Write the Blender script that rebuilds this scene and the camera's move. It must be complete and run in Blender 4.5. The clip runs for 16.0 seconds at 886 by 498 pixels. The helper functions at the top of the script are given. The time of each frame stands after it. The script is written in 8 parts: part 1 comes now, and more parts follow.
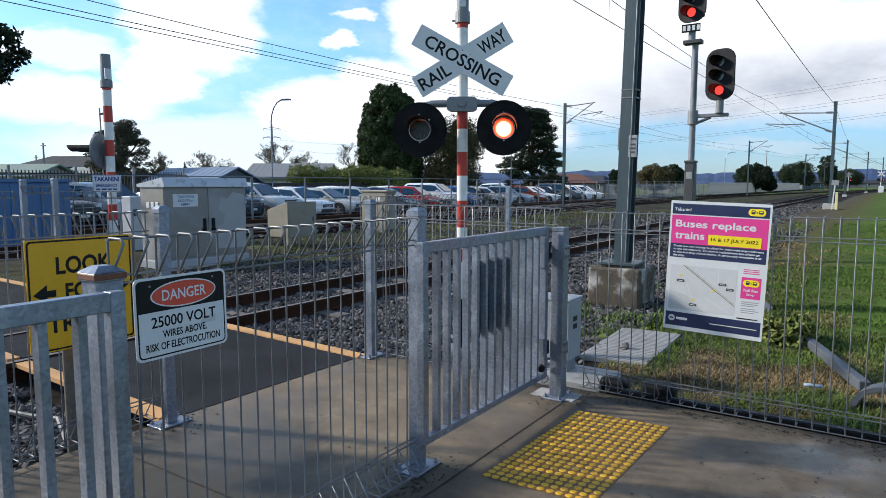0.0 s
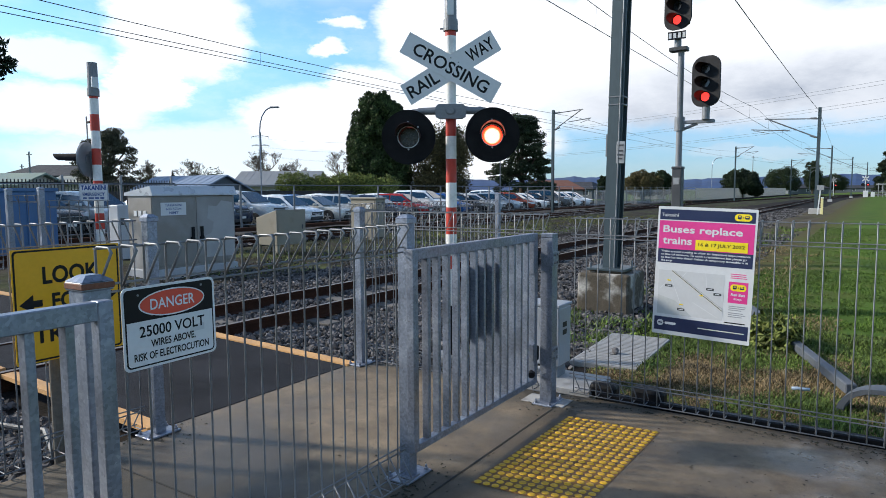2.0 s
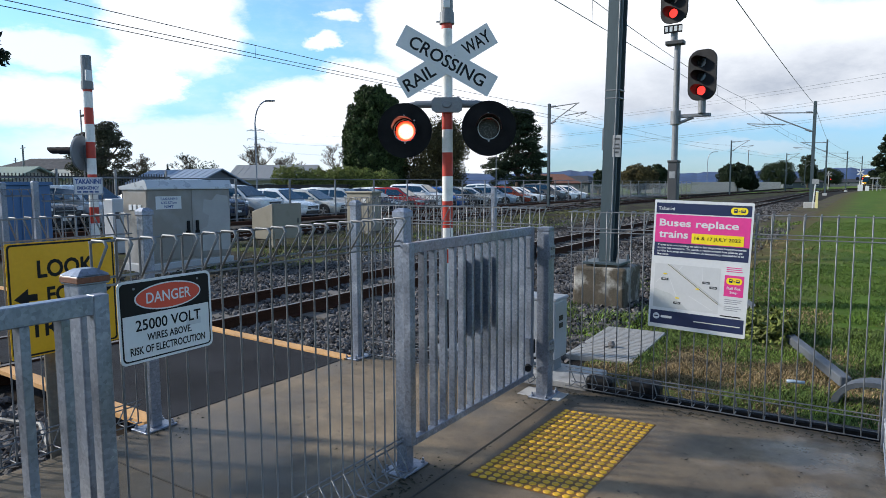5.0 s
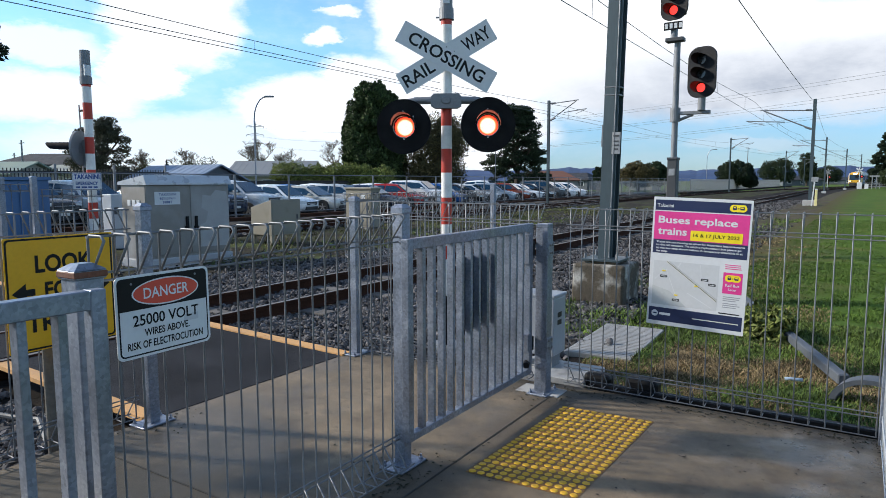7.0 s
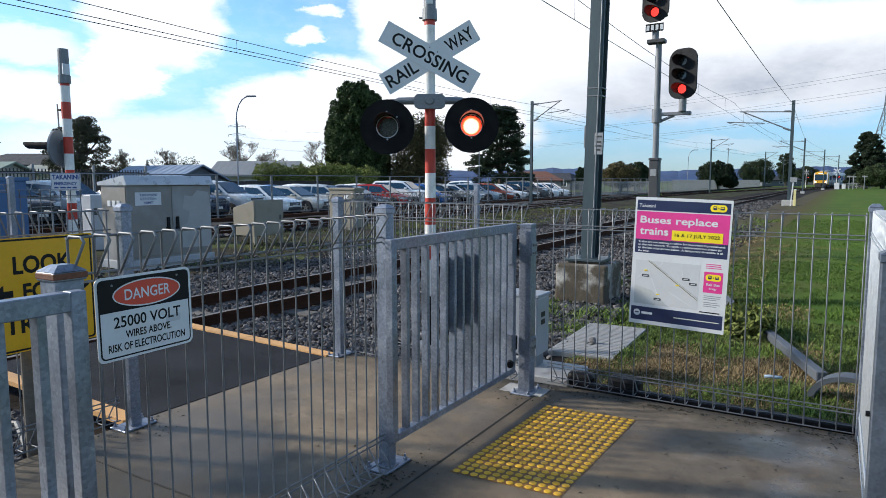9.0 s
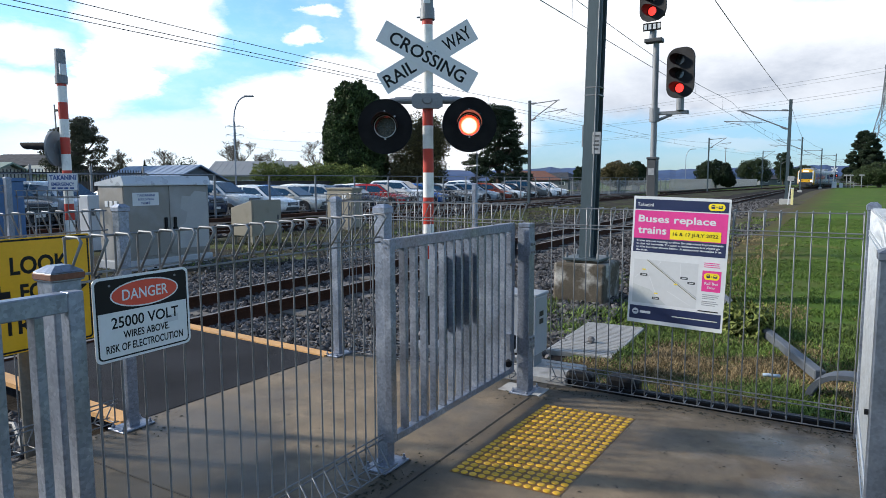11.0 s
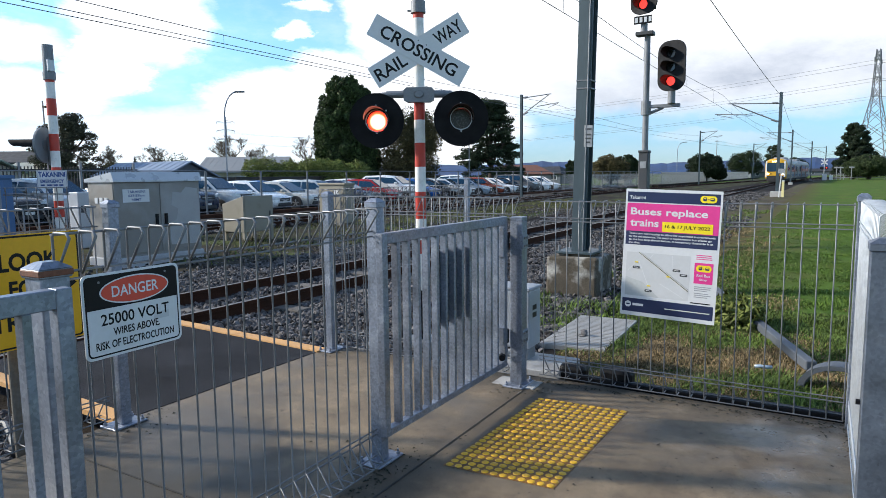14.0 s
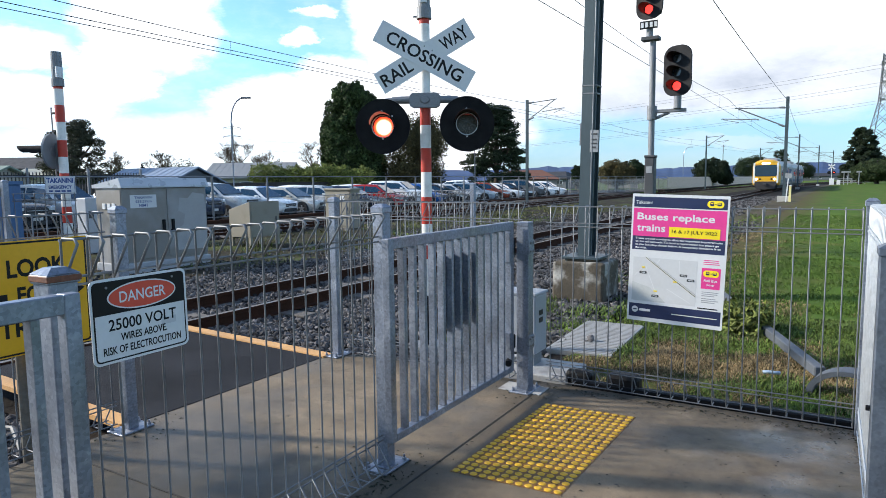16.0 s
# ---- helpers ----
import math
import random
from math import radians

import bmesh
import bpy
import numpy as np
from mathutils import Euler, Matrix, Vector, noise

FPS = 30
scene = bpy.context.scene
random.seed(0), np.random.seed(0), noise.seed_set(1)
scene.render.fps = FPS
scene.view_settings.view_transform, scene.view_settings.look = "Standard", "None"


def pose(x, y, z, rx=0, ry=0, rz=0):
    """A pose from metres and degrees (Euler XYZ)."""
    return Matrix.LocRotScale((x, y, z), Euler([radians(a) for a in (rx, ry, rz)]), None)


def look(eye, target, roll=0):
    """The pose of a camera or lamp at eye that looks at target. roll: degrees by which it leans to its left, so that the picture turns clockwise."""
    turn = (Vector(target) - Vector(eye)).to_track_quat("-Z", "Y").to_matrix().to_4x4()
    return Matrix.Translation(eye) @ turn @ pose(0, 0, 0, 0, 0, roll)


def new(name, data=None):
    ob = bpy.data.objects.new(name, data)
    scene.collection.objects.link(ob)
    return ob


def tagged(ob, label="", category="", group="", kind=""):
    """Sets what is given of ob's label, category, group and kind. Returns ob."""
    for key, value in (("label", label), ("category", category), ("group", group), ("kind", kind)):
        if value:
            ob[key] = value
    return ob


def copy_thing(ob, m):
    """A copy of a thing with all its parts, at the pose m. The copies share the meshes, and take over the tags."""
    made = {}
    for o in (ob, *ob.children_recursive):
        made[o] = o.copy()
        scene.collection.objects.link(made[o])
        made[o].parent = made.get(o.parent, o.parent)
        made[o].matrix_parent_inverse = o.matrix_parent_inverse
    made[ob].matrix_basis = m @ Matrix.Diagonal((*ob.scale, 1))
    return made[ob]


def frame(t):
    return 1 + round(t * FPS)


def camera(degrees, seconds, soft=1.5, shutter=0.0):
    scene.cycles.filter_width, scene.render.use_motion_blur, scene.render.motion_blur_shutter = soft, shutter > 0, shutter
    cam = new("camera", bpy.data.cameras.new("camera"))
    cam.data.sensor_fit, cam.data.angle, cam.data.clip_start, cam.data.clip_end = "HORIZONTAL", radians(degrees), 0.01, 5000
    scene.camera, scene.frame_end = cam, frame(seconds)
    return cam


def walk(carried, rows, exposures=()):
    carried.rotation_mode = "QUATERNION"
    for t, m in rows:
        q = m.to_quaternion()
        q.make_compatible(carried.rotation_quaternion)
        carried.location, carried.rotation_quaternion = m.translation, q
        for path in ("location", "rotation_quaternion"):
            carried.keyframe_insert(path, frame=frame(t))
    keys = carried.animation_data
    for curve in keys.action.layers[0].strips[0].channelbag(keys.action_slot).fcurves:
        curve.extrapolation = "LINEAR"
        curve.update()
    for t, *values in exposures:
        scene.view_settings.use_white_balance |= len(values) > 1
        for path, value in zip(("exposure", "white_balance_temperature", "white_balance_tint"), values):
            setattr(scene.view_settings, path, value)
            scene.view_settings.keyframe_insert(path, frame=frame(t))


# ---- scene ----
cam = camera(68.3, 16.0, soft=0.6)

PATH = [
    (0, (0.044, -0.086, 1.498), (-1.069, 1.564, 1.299), -0.0),
    (0.5, (0.048, -0.088, 1.497), (-1.058, 1.567, 1.308), -0.3),
    (1, (0.048, -0.088, 1.499), (-1.06, 1.567, 1.317), -0.4),
    (1.5, (0.047, -0.09, 1.499), (-1.033, 1.583, 1.319), -0.1),
    (2, (0.05, -0.091, 1.498), (-1.038, 1.578, 1.32), -0.3),
    (2.5, (0.051, -0.092, 1.496), (-1.037, 1.576, 1.31), -0.4),
    (3, (0.049, -0.09, 1.495), (-1.035, 1.58, 1.302), -0.4),
    (3.5, (0.045, -0.089, 1.496), (-1.032, 1.584, 1.303), -0.4),
    (4, (0.045, -0.09, 1.496), (-1.035, 1.582, 1.302), -0.3),
    (6.5, (0.044, -0.087, 1.496), (-1.026, 1.59, 1.293), -0.3),
    (7, (0.045, -0.085, 1.494), (-1.029, 1.59, 1.287), -0.1),
    (7.5, (0.047, -0.086, 1.495), (-1.015, 1.597, 1.287), -0.1),
    (8, (0.046, -0.088, 1.494), (-1.011, 1.597, 1.291), -0.1),
    (8.5, (0.048, -0.087, 1.495), (-1.0, 1.604, 1.289), -0.4),
    (9, (0.048, -0.089, 1.494), (-0.984, 1.612, 1.288), -0.1),
    (11.5, (0.045, -0.086, 1.492), (-0.979, 1.619, 1.284), -0.3),
    (12, (0.045, -0.084, 1.49), (-0.967, 1.628, 1.277), -0.1),
    (12.5, (0.041, -0.079, 1.489), (-0.967, 1.634, 1.267), -0.1),
    (13, (0.042, -0.079, 1.491), (-0.971, 1.631, 1.27), -0.3),
    (13.5, (0.042, -0.077, 1.49), (-0.968, 1.635, 1.269), -0.5),
    (14, (0.042, -0.078, 1.488), (-0.965, 1.635, 1.265), -0.6),
    (14.5, (0.038, -0.075, 1.487), (-0.965, 1.641, 1.261), -0.6),
    (15, (0.038, -0.072, 1.488), (-0.97, 1.642, 1.278), -0.6),
    (15.5, (0.036, -0.074, 1.489), (-0.985, 1.634, 1.281), -1.0),
    (16, (0.039, -0.078, 1.488), (-0.984, 1.628, 1.281), -0.7),
]
walk(cam, [(t, look(eye, target, roll)) for t, eye, target, roll in PATH],
     exposures=[(0.0, 0.14), (8.0, 0.12), (12.5, 0.27), (14.5, 0.34), (16.0, 0.44)])


# ---- world, sun ----
SUN_EL = radians(28)   # the winter sun stands to the left and a little behind, low in the sky
SUN_FROM = Vector((-0.935 * math.cos(SUN_EL), -0.355 * math.cos(SUN_EL), math.sin(SUN_EL))).normalized()


def make_world():
    w = bpy.data.worlds.new("sky")
    scene.world = w
    w.use_nodes = True
    nt = w.node_tree
    nt.nodes.clear()
    n, l = nt.nodes.new, nt.links.new
    out, bg = n("ShaderNodeOutputWorld"), n("ShaderNodeBackground")
    sky = n("ShaderNodeTexSky")
    sky.sky_type, sky.sun_disc = "NISHITA", False
    sky.sun_elevation, sky.sun_rotation = SUN_EL, math.atan2(SUN_FROM.x, SUN_FROM.y)
    sky.air_density, sky.dust_density, sky.ozone_density = 1.0, 0.15, 2.0
    co = n("ShaderNodeTexCoord")
    sep = n("ShaderNodeSeparateXYZ")
    l(co.outputs["Generated"], sep.inputs[0])

    def m(op, a, b=None, clamp=False):
        k = n("ShaderNodeMath")
        k.operation, k.use_clamp = op, clamp
        for i, v in enumerate((a, b)):
            if v is None:
                continue
            if isinstance(v, (int, float)):
                k.inputs[i].default_value = v
            else:
                l(v, k.inputs[i])
        return k.outputs[0]

    # puffy clouds: noise on the view direction, flattened; a broad bank fills one side of the sky above a clear strip
    flatn = n("ShaderNodeMapping")
    flatn.inputs["Scale"].default_value = (1.0, 1.0, 2.3)
    flatn.inputs["Location"].default_value = CLOUD_SHIFT
    l(co.outputs["Generated"], flatn.inputs[0])

    def tex(scale, detail, rough, dist=0.0):
        t = n("ShaderNodeTexNoise")
        t.inputs["Scale"].default_value, t.inputs["Detail"].default_value = scale, detail
        t.inputs["Roughness"].default_value, t.inputs["Distortion"].default_value = rough, dist
        l(flatn.outputs[0], t.inputs["Vector"])
        return t.outputs[0]

    def ramp(src, p0, p1, v0=0.0, v1=1.0):
        r = n("ShaderNodeMapRange")
        r.interpolation_type = "SMOOTHSTEP"
        for i, v in enumerate((p0, p1, v0, v1)):
            r.inputs[i + 1].default_value = v
        l(src, r.inputs[0])
        return r.outputs[0]

    big, fine, wisp = tex(3.4, 10, 0.55, 0.2), tex(11.0, 9, 0.62), tex(24.0, 8, 0.65)
    soft = tex(2.2, 4, 0.5)
    turn = n("ShaderNodeVectorMath")
    turn.operation = "MULTIPLY"
    turn.inputs[1].default_value = (-1, 1, 1)
    l(co.outputs["Generated"], turn.inputs[0])
    sp = n("ShaderNodeSeparateXYZ")
    l(turn.outputs[0], sp.inputs[0])
    deg = 180 / math.pi
    az = m("MULTIPLY", m("ARCTAN2", sp.outputs[0], sp.outputs[1]), deg)
    el = m("MULTIPLY", m("ARCSINE", sp.outputs[2]), deg)
    # the heaps of cloud over the line and the car park, with ragged rims
    azw = m("ADD", az, m("ADD", m("MULTIPLY", m("SUBTRACT", fine, 0.5), 5.0), m("MULTIPLY", m("SUBTRACT", wisp, 0.5), 2.2)))
    elw = m("ADD", el, m("ADD", m("MULTIPLY", m("SUBTRACT", big, 0.5), 3.4), m("MULTIPLY", m("SUBTRACT", wisp, 0.5), 1.5)))
    heaps = None
    for a, e, ra, re, k in HEAPS:
        da = m("MULTIPLY", m("SUBTRACT", azw, a), 1 / ra)
        de = m("MULTIPLY", m("SUBTRACT", elw, e), 1 / re)
        one = ramp(m("ADD", m("MULTIPLY", da, da), m("MULTIPLY", de, de)), 1.42, 0.50, 0.0, k)
        heaps = one if heaps is None else m("MAXIMUM", heaps, one)
    # elsewhere: puffs of any kind, thinned out of view overhead to cut fill light
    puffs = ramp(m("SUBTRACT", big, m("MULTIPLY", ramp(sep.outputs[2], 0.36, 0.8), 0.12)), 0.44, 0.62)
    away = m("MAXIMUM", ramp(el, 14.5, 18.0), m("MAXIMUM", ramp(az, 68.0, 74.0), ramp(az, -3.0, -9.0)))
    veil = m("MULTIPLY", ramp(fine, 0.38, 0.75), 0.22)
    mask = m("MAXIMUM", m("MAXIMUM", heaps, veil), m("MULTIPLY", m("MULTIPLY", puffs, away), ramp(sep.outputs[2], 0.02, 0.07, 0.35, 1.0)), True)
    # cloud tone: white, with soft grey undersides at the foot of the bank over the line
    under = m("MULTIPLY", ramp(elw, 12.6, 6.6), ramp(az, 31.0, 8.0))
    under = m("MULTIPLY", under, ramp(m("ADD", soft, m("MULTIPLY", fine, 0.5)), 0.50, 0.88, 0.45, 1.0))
    # added grey cloud tone over the unseen right side, to cut fill light
    fill_cut = m("MULTIPLY", m("MULTIPLY", ramp(az, 2.0, -30.0), ramp(az, -172.0, -140.0)), m("MULTIPLY", ramp(el, 36.0, 20.0), 0.72))
    under = m("MAXIMUM", under, fill_cut)
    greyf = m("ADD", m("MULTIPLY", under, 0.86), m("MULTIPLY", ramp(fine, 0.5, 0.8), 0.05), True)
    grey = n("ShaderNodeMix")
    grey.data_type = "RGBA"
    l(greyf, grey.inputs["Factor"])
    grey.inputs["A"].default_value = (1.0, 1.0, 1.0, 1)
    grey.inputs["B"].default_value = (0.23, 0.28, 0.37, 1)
    skyc = n("ShaderNodeMix")
    skyc.data_type, skyc.blend_type = "RGBA", "MULTIPLY"
    skyc.inputs["Factor"].default_value = 1.0
    l(sky.outputs[0], skyc.inputs["A"])
    tint = n("ShaderNodeMix")
    tint.data_type = "RGBA"
    l(ramp(sep.outputs[2], 0.0, 0.22), tint.inputs["Factor"])
    tint.inputs["A"].default_value, tint.inputs["B"].default_value = SKY_LOW, SKY_TINT
    l(tint.outputs["Result"], skyc.inputs["B"])
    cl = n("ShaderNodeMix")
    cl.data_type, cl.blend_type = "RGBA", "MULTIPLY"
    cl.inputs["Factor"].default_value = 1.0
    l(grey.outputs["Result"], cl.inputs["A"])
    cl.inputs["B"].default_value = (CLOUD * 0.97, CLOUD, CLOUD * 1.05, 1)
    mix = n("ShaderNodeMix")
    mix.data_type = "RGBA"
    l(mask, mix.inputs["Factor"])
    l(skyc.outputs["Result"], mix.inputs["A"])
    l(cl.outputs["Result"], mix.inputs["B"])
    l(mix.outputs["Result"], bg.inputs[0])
    bg.inputs[1].default_value = SKY
    l(bg.outputs[0], out.inputs[0])


SKY, CLOUD = 0.140, 7.9
SKY_TINT, SKY_LOW = (0.92, 1.24, 1.40, 1), (0.47, 0.68, 1.06, 1)
CLOUD_SHIFT = (3.1, 1.7, 0.0)
# heaps of cloud: bearing from +y towards -x and height above the horizon in degrees, half width, half height, density
HEAPS = [(54.3, 12.8, 5.2, 3.9, 1), (56.9, 8.8, 3.0, 2.5, 1), (64.2, 9.8, 5.3, 1.3, 0.7), (62.6, 6.2, 7.0, 2.1, 0.78), (51.9, 2.6, 14.3, 2.8, 0.62), (43.6, 5.9, 7.0, 2.9, 1),
         (39.3, 8.5, 3.6, 2.3, 1), (42.9, 12.2, 1.6, 0.8, 1), (41.3, 14.2, 1.6, 0.5, 0.8), (33.9, 13.6, 4.8, 4.6, 1), (28.1, 11.3, 9.1, 5.6, 1), (18.7, 10.6, 9.9, 5.7, 1),
         (9.3, 9.7, 10.5, 5.4, 1), (1.0, 9.2, 7.6, 4.6, 1), (32.0, 4.8, 9.2, 4.5, 1), (8.2, 2.6, 4.5, 0.6, 0.35)]
make_world()
sun = new("sun", bpy.data.lights.new("sun", "SUN"))
sun.data.energy, sun.data.angle, sun.data.color = 5.0, radians(4.0), (1.0, 0.93, 0.82)
sun.matrix_world = look(SUN_FROM * 50, (0, 0, 0))


# ---- materials ----
def mat(name, col, rough=0.6, metal=0.0, var=0.15, scale=6.0, fine=90.0, bump=0.08, second=None, amount=0.4, sscale=3.0,
        rnd=0.0, spangle=0.0, tint=False, spec=0.5, emit=None, power=0.0, stretch=(1, 1, 1), rvar=0.15):
    """A procedural surface: base colour with broad and fine variation, stains of a second colour, roughness change and relief."""
    ma = bpy.data.materials.new(name)
    ma.use_nodes = True
    nt = ma.node_tree
    n, l = nt.nodes.new, nt.links.new
    b = nt.nodes["Principled BSDF"]
    b.inputs["Metallic"].default_value = metal
    b.inputs["Specular IOR Level"].default_value = spec
    co = n("ShaderNodeTexCoord")
    mp = n("ShaderNodeMapping")
    mp.inputs["Scale"].default_value = stretch
    info = n("ShaderNodeObjectInfo")
    l(co.outputs["Object"], mp.inputs[0])
    jump = n("ShaderNodeVectorMath")
    jump.operation = "MULTIPLY_ADD"
    jump.inputs[1].default_value = (17, 31, 13)
    l(info.outputs["Random"], jump.inputs[0])
    l(mp.outputs[0], jump.inputs[2])
    vec = jump.outputs[0]

    def tex(s, d=4):
        t = n("ShaderNodeTexNoise")
        t.inputs["Scale"].default_value, t.inputs["Detail"].default_value = s, d
        l(vec, t.inputs["Vector"])
        return t.outputs[0]

    def mixc(kind, f, a, c):
        x = n("ShaderNodeMix")
        x.data_type, x.blend_type = "RGBA", kind
        for k, v in (("Factor", f), ("A", a), ("B", c)):
            if isinstance(v, (float, int)):
                x.inputs[k].default_value = v
            elif isinstance(v, tuple):
                x.inputs[k].default_value = (*v[:3], 1)
            else:
                l(v, x.inputs[k])
        return x.outputs["Result"]

    def rampf(src, p0, p1, v0=0.0, v1=1.0):
        r = n("ShaderNodeMapRange")
        r.inputs[1].default_value, r.inputs[2].default_value, r.inputs[3].default_value, r.inputs[4].default_value = p0, p1, v0, v1
        l(src, r.inputs[0])
        return r.outputs[0]

    broad, grain = tex(scale), tex(fine, 3)
    c = mixc("MULTIPLY", 1.0, info.outputs["Color"], tuple(col)) if tint else tuple(col)
    if second is not None:
        c = mixc("MIX", rampf(tex(sscale, 6), 0.62 - 0.25 * amount, 0.62 + 0.05, 0, min(1, amount * 1.6)), c, tuple(second))
    k = rampf(broad, 0.25, 0.75, 1 - var, 1 + var)
    k2 = rampf(grain, 0.25, 0.75, 1 - var * 0.8, 1 + var * 0.8)
    kk = n("ShaderNodeMath")
    kk.operation = "MULTIPLY"
    l(k, kk.inputs[0]), l(k2, kk.inputs[1])
    if rnd:
        k3 = n("ShaderNodeMath")
        k3.operation = "MULTIPLY"
        l(kk.outputs[0], k3.inputs[0]), l(rampf(info.outputs["Random"], 0, 1, 1 - rnd, 1 + rnd), k3.inputs[1])
        kk = k3
    if spangle:
        vo = n("ShaderNodeTexVoronoi")
        vo.inputs["Scale"].default_value = 95
        l(vec, vo.inputs["Vector"])
        k4 = n("ShaderNodeMath")
        k4.operation = "MULTIPLY"
        l(kk.outputs[0], k4.inputs[0]), l(rampf(vo.outputs["Color"], 0, 1, 1 - spangle, 1 + spangle), k4.inputs[1])
        kk = k4
    cc = n("ShaderNodeVectorMath")
    cc.operation = "SCALE"
    if isinstance(c, tuple):
        cc.inputs[0].default_value = c[:3]
    else:
        l(c, cc.inputs[0])
    l(kk.outputs[0], cc.inputs["Scale"])
    l(cc.outputs[0], b.inputs["Base Color"])
    l(rampf(broad, 0.3, 0.7, max(0.02, rough - rvar), min(1, rough + rvar)), b.inputs["Roughness"])
    if bump:
        bp = n("ShaderNodeBump")
        bp.inputs["Strength"].default_value, bp.inputs["Distance"].default_value = bump, 0.01
        l(grain, bp.inputs["Height"])
        l(bp.outputs[0], b.inputs["Normal"])
    if emit:
        b.inputs["Emission Color"].default_value = (*emit, 1)
        b.inputs["Emission Strength"].default_value = power
    return ma


def plain(name, col, rough=0.5, metal=0.0, emit=None, power=0.0, var=0.06):
    return mat(name, col, rough, metal, var=var, scale=5, fine=60, bump=0.02, emit=emit, power=power)


def islands(ma, lo, hi):
    """Vary a joined mass piece by piece."""
    nt = ma.node_tree
    b = nt.nodes["Principled BSDF"]
    src = b.inputs["Base Color"].links[0].from_socket
    g = nt.nodes.new("ShaderNodeNewGeometry")
    r = nt.nodes.new("ShaderNodeMapRange")
    r.inputs[3].default_value, r.inputs[4].default_value = lo, hi
    nt.links.new(g.outputs["Random Per Island"], r.inputs[0])
    s = nt.nodes.new("ShaderNodeVectorMath")
    s.operation = "SCALE"
    nt.links.new(src, s.inputs[0])
    nt.links.new(r.outputs[0], s.inputs["Scale"])
    nt.links.new(s.outputs[0], b.inputs["Base Color"])
    return ma


GALV = mat("galvanised_steel", (0.232, 0.259, 0.315), 0.44, 0.68, var=0.13, scale=5, fine=45, bump=0.03, spangle=0.24,
           second=(0.40, 0.43, 0.48), amount=0.22, sscale=9)
# darker copy of GALV for the gate post on the right
GALVD = mat("dull_galvanised_steel", (0.112, 0.134, 0.172), 0.48, 0.52, var=0.16, scale=7, fine=45, bump=0.03, spangle=0.16, second=(0.17, 0.19, 0.22), amount=0.2, sscale=12)
WIRE = mat("galvanised_wire", (0.175, 0.182, 0.193), 0.5, 0.4, var=0.14, scale=9, fine=70, bump=0.0)
def concrete():
    """Damp trowelled concrete: mottling at three scales, faint streaks, dark wet patches with a sheen, fine grit."""
    ma = bpy.data.materials.new("concrete_path")
    ma.use_nodes = True
    nt = ma.node_tree
    n, l = nt.nodes.new, nt.links.new
    b = nt.nodes["Principled BSDF"]
    co = n("ShaderNodeTexCoord")

    def tex(s, d=6, r=0.6, stretch=(1, 1, 1)):
        mp = n("ShaderNodeMapping")
        mp.inputs["Scale"].default_value = stretch
        l(co.outputs["Object"], mp.inputs[0])
        t = n("ShaderNodeTexNoise")
        t.inputs["Scale"].default_value, t.inputs["Detail"].default_value, t.inputs["Roughness"].default_value = s, d, r
        l(mp.outputs[0], t.inputs["Vector"])
        return t.outputs[0]

    def rng(src, p0, p1, v0=0.0, v1=1.0):
        r = n("ShaderNodeMapRange")
        for i, v in enumerate((p0, p1, v0, v1)):
            r.inputs[i + 1].default_value = v
        l(src, r.inputs[0])
        return r.outputs[0]

    def mix(kind, f, a, c):
        x = n("ShaderNodeMix")
        x.data_type, x.blend_type = "RGBA", kind
        for k, v in (("Factor", f), ("A", a), ("B", c)):
            if isinstance(v, (float, int)):
                x.inputs[k].default_value = v
            elif isinstance(v, tuple):
                x.inputs[k].default_value = (*v, 1)
            else:
                l(v, x.inputs[k])
        return x.outputs["Result"]

    wet = rng(tex(0.75, 8, 0.62), 0.46, 0.60)
    # a film of water lies near the fence corner
    far = n("ShaderNodeVectorMath")
    far.operation = "DISTANCE"
    far.inputs[1].default_value = (-0.05, 3.82, 0.0)
    l(co.outputs["Object"], far.inputs[0])
    gap = n("ShaderNodeMath")
    gap.operation = "ADD"
    l(far.outputs["Value"], gap.inputs[0]), l(rng(tex(2.6, 6, 0.6), 0.3, 0.7, -0.45, 0.45), gap.inputs[1])
    film = rng(gap.outputs[0], 0.10, 0.55, 1.0, 0.0)
    # damp stains: on the side path, at the foot of the latch post, along the fences
    sepc = n("ShaderNodeSeparateXYZ")
    l(co.outputs["Object"], sepc.inputs[0])

    def add(a, b):
        k = n("ShaderNodeMath")
        k.operation = "ADD"
        l(a, k.inputs[0]), l(b, k.inputs[1])
        return k.outputs[0]

    def spot(x, y, r0, r1, amount, wob):
        d = n("ShaderNodeVectorMath")
        d.operation = "DISTANCE"
        d.inputs[1].default_value = (x, y, 0.0)
        l(co.outputs["Object"], d.inputs[0])
        return rng(add(d.outputs["Value"], rng(tex(2.1, 7, 0.65), 0.3, 0.7, -wob, wob)), r0, r1, amount, 0.0)

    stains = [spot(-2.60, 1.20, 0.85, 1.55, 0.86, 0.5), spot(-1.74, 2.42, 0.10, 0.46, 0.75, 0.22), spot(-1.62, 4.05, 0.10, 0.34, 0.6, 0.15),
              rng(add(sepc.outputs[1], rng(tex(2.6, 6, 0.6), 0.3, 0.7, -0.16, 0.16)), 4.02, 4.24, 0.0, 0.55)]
    c = mix("MIX", rng(tex(2.3, 9, 0.72), 0.36, 0.64), (0.118, 0.086, 0.054), (0.236, 0.179, 0.115))
    c = mix("MIX", rng(tex(7.5, 7, 0.7), 0.50, 0.72, 0, 0.65), c, (0.068, 0.051, 0.034))
    c = mix("MIX", rng(tex(1.6, 7, 0.7), 0.58, 0.74, 0, 0.5), c, (0.225, 0.178, 0.125))
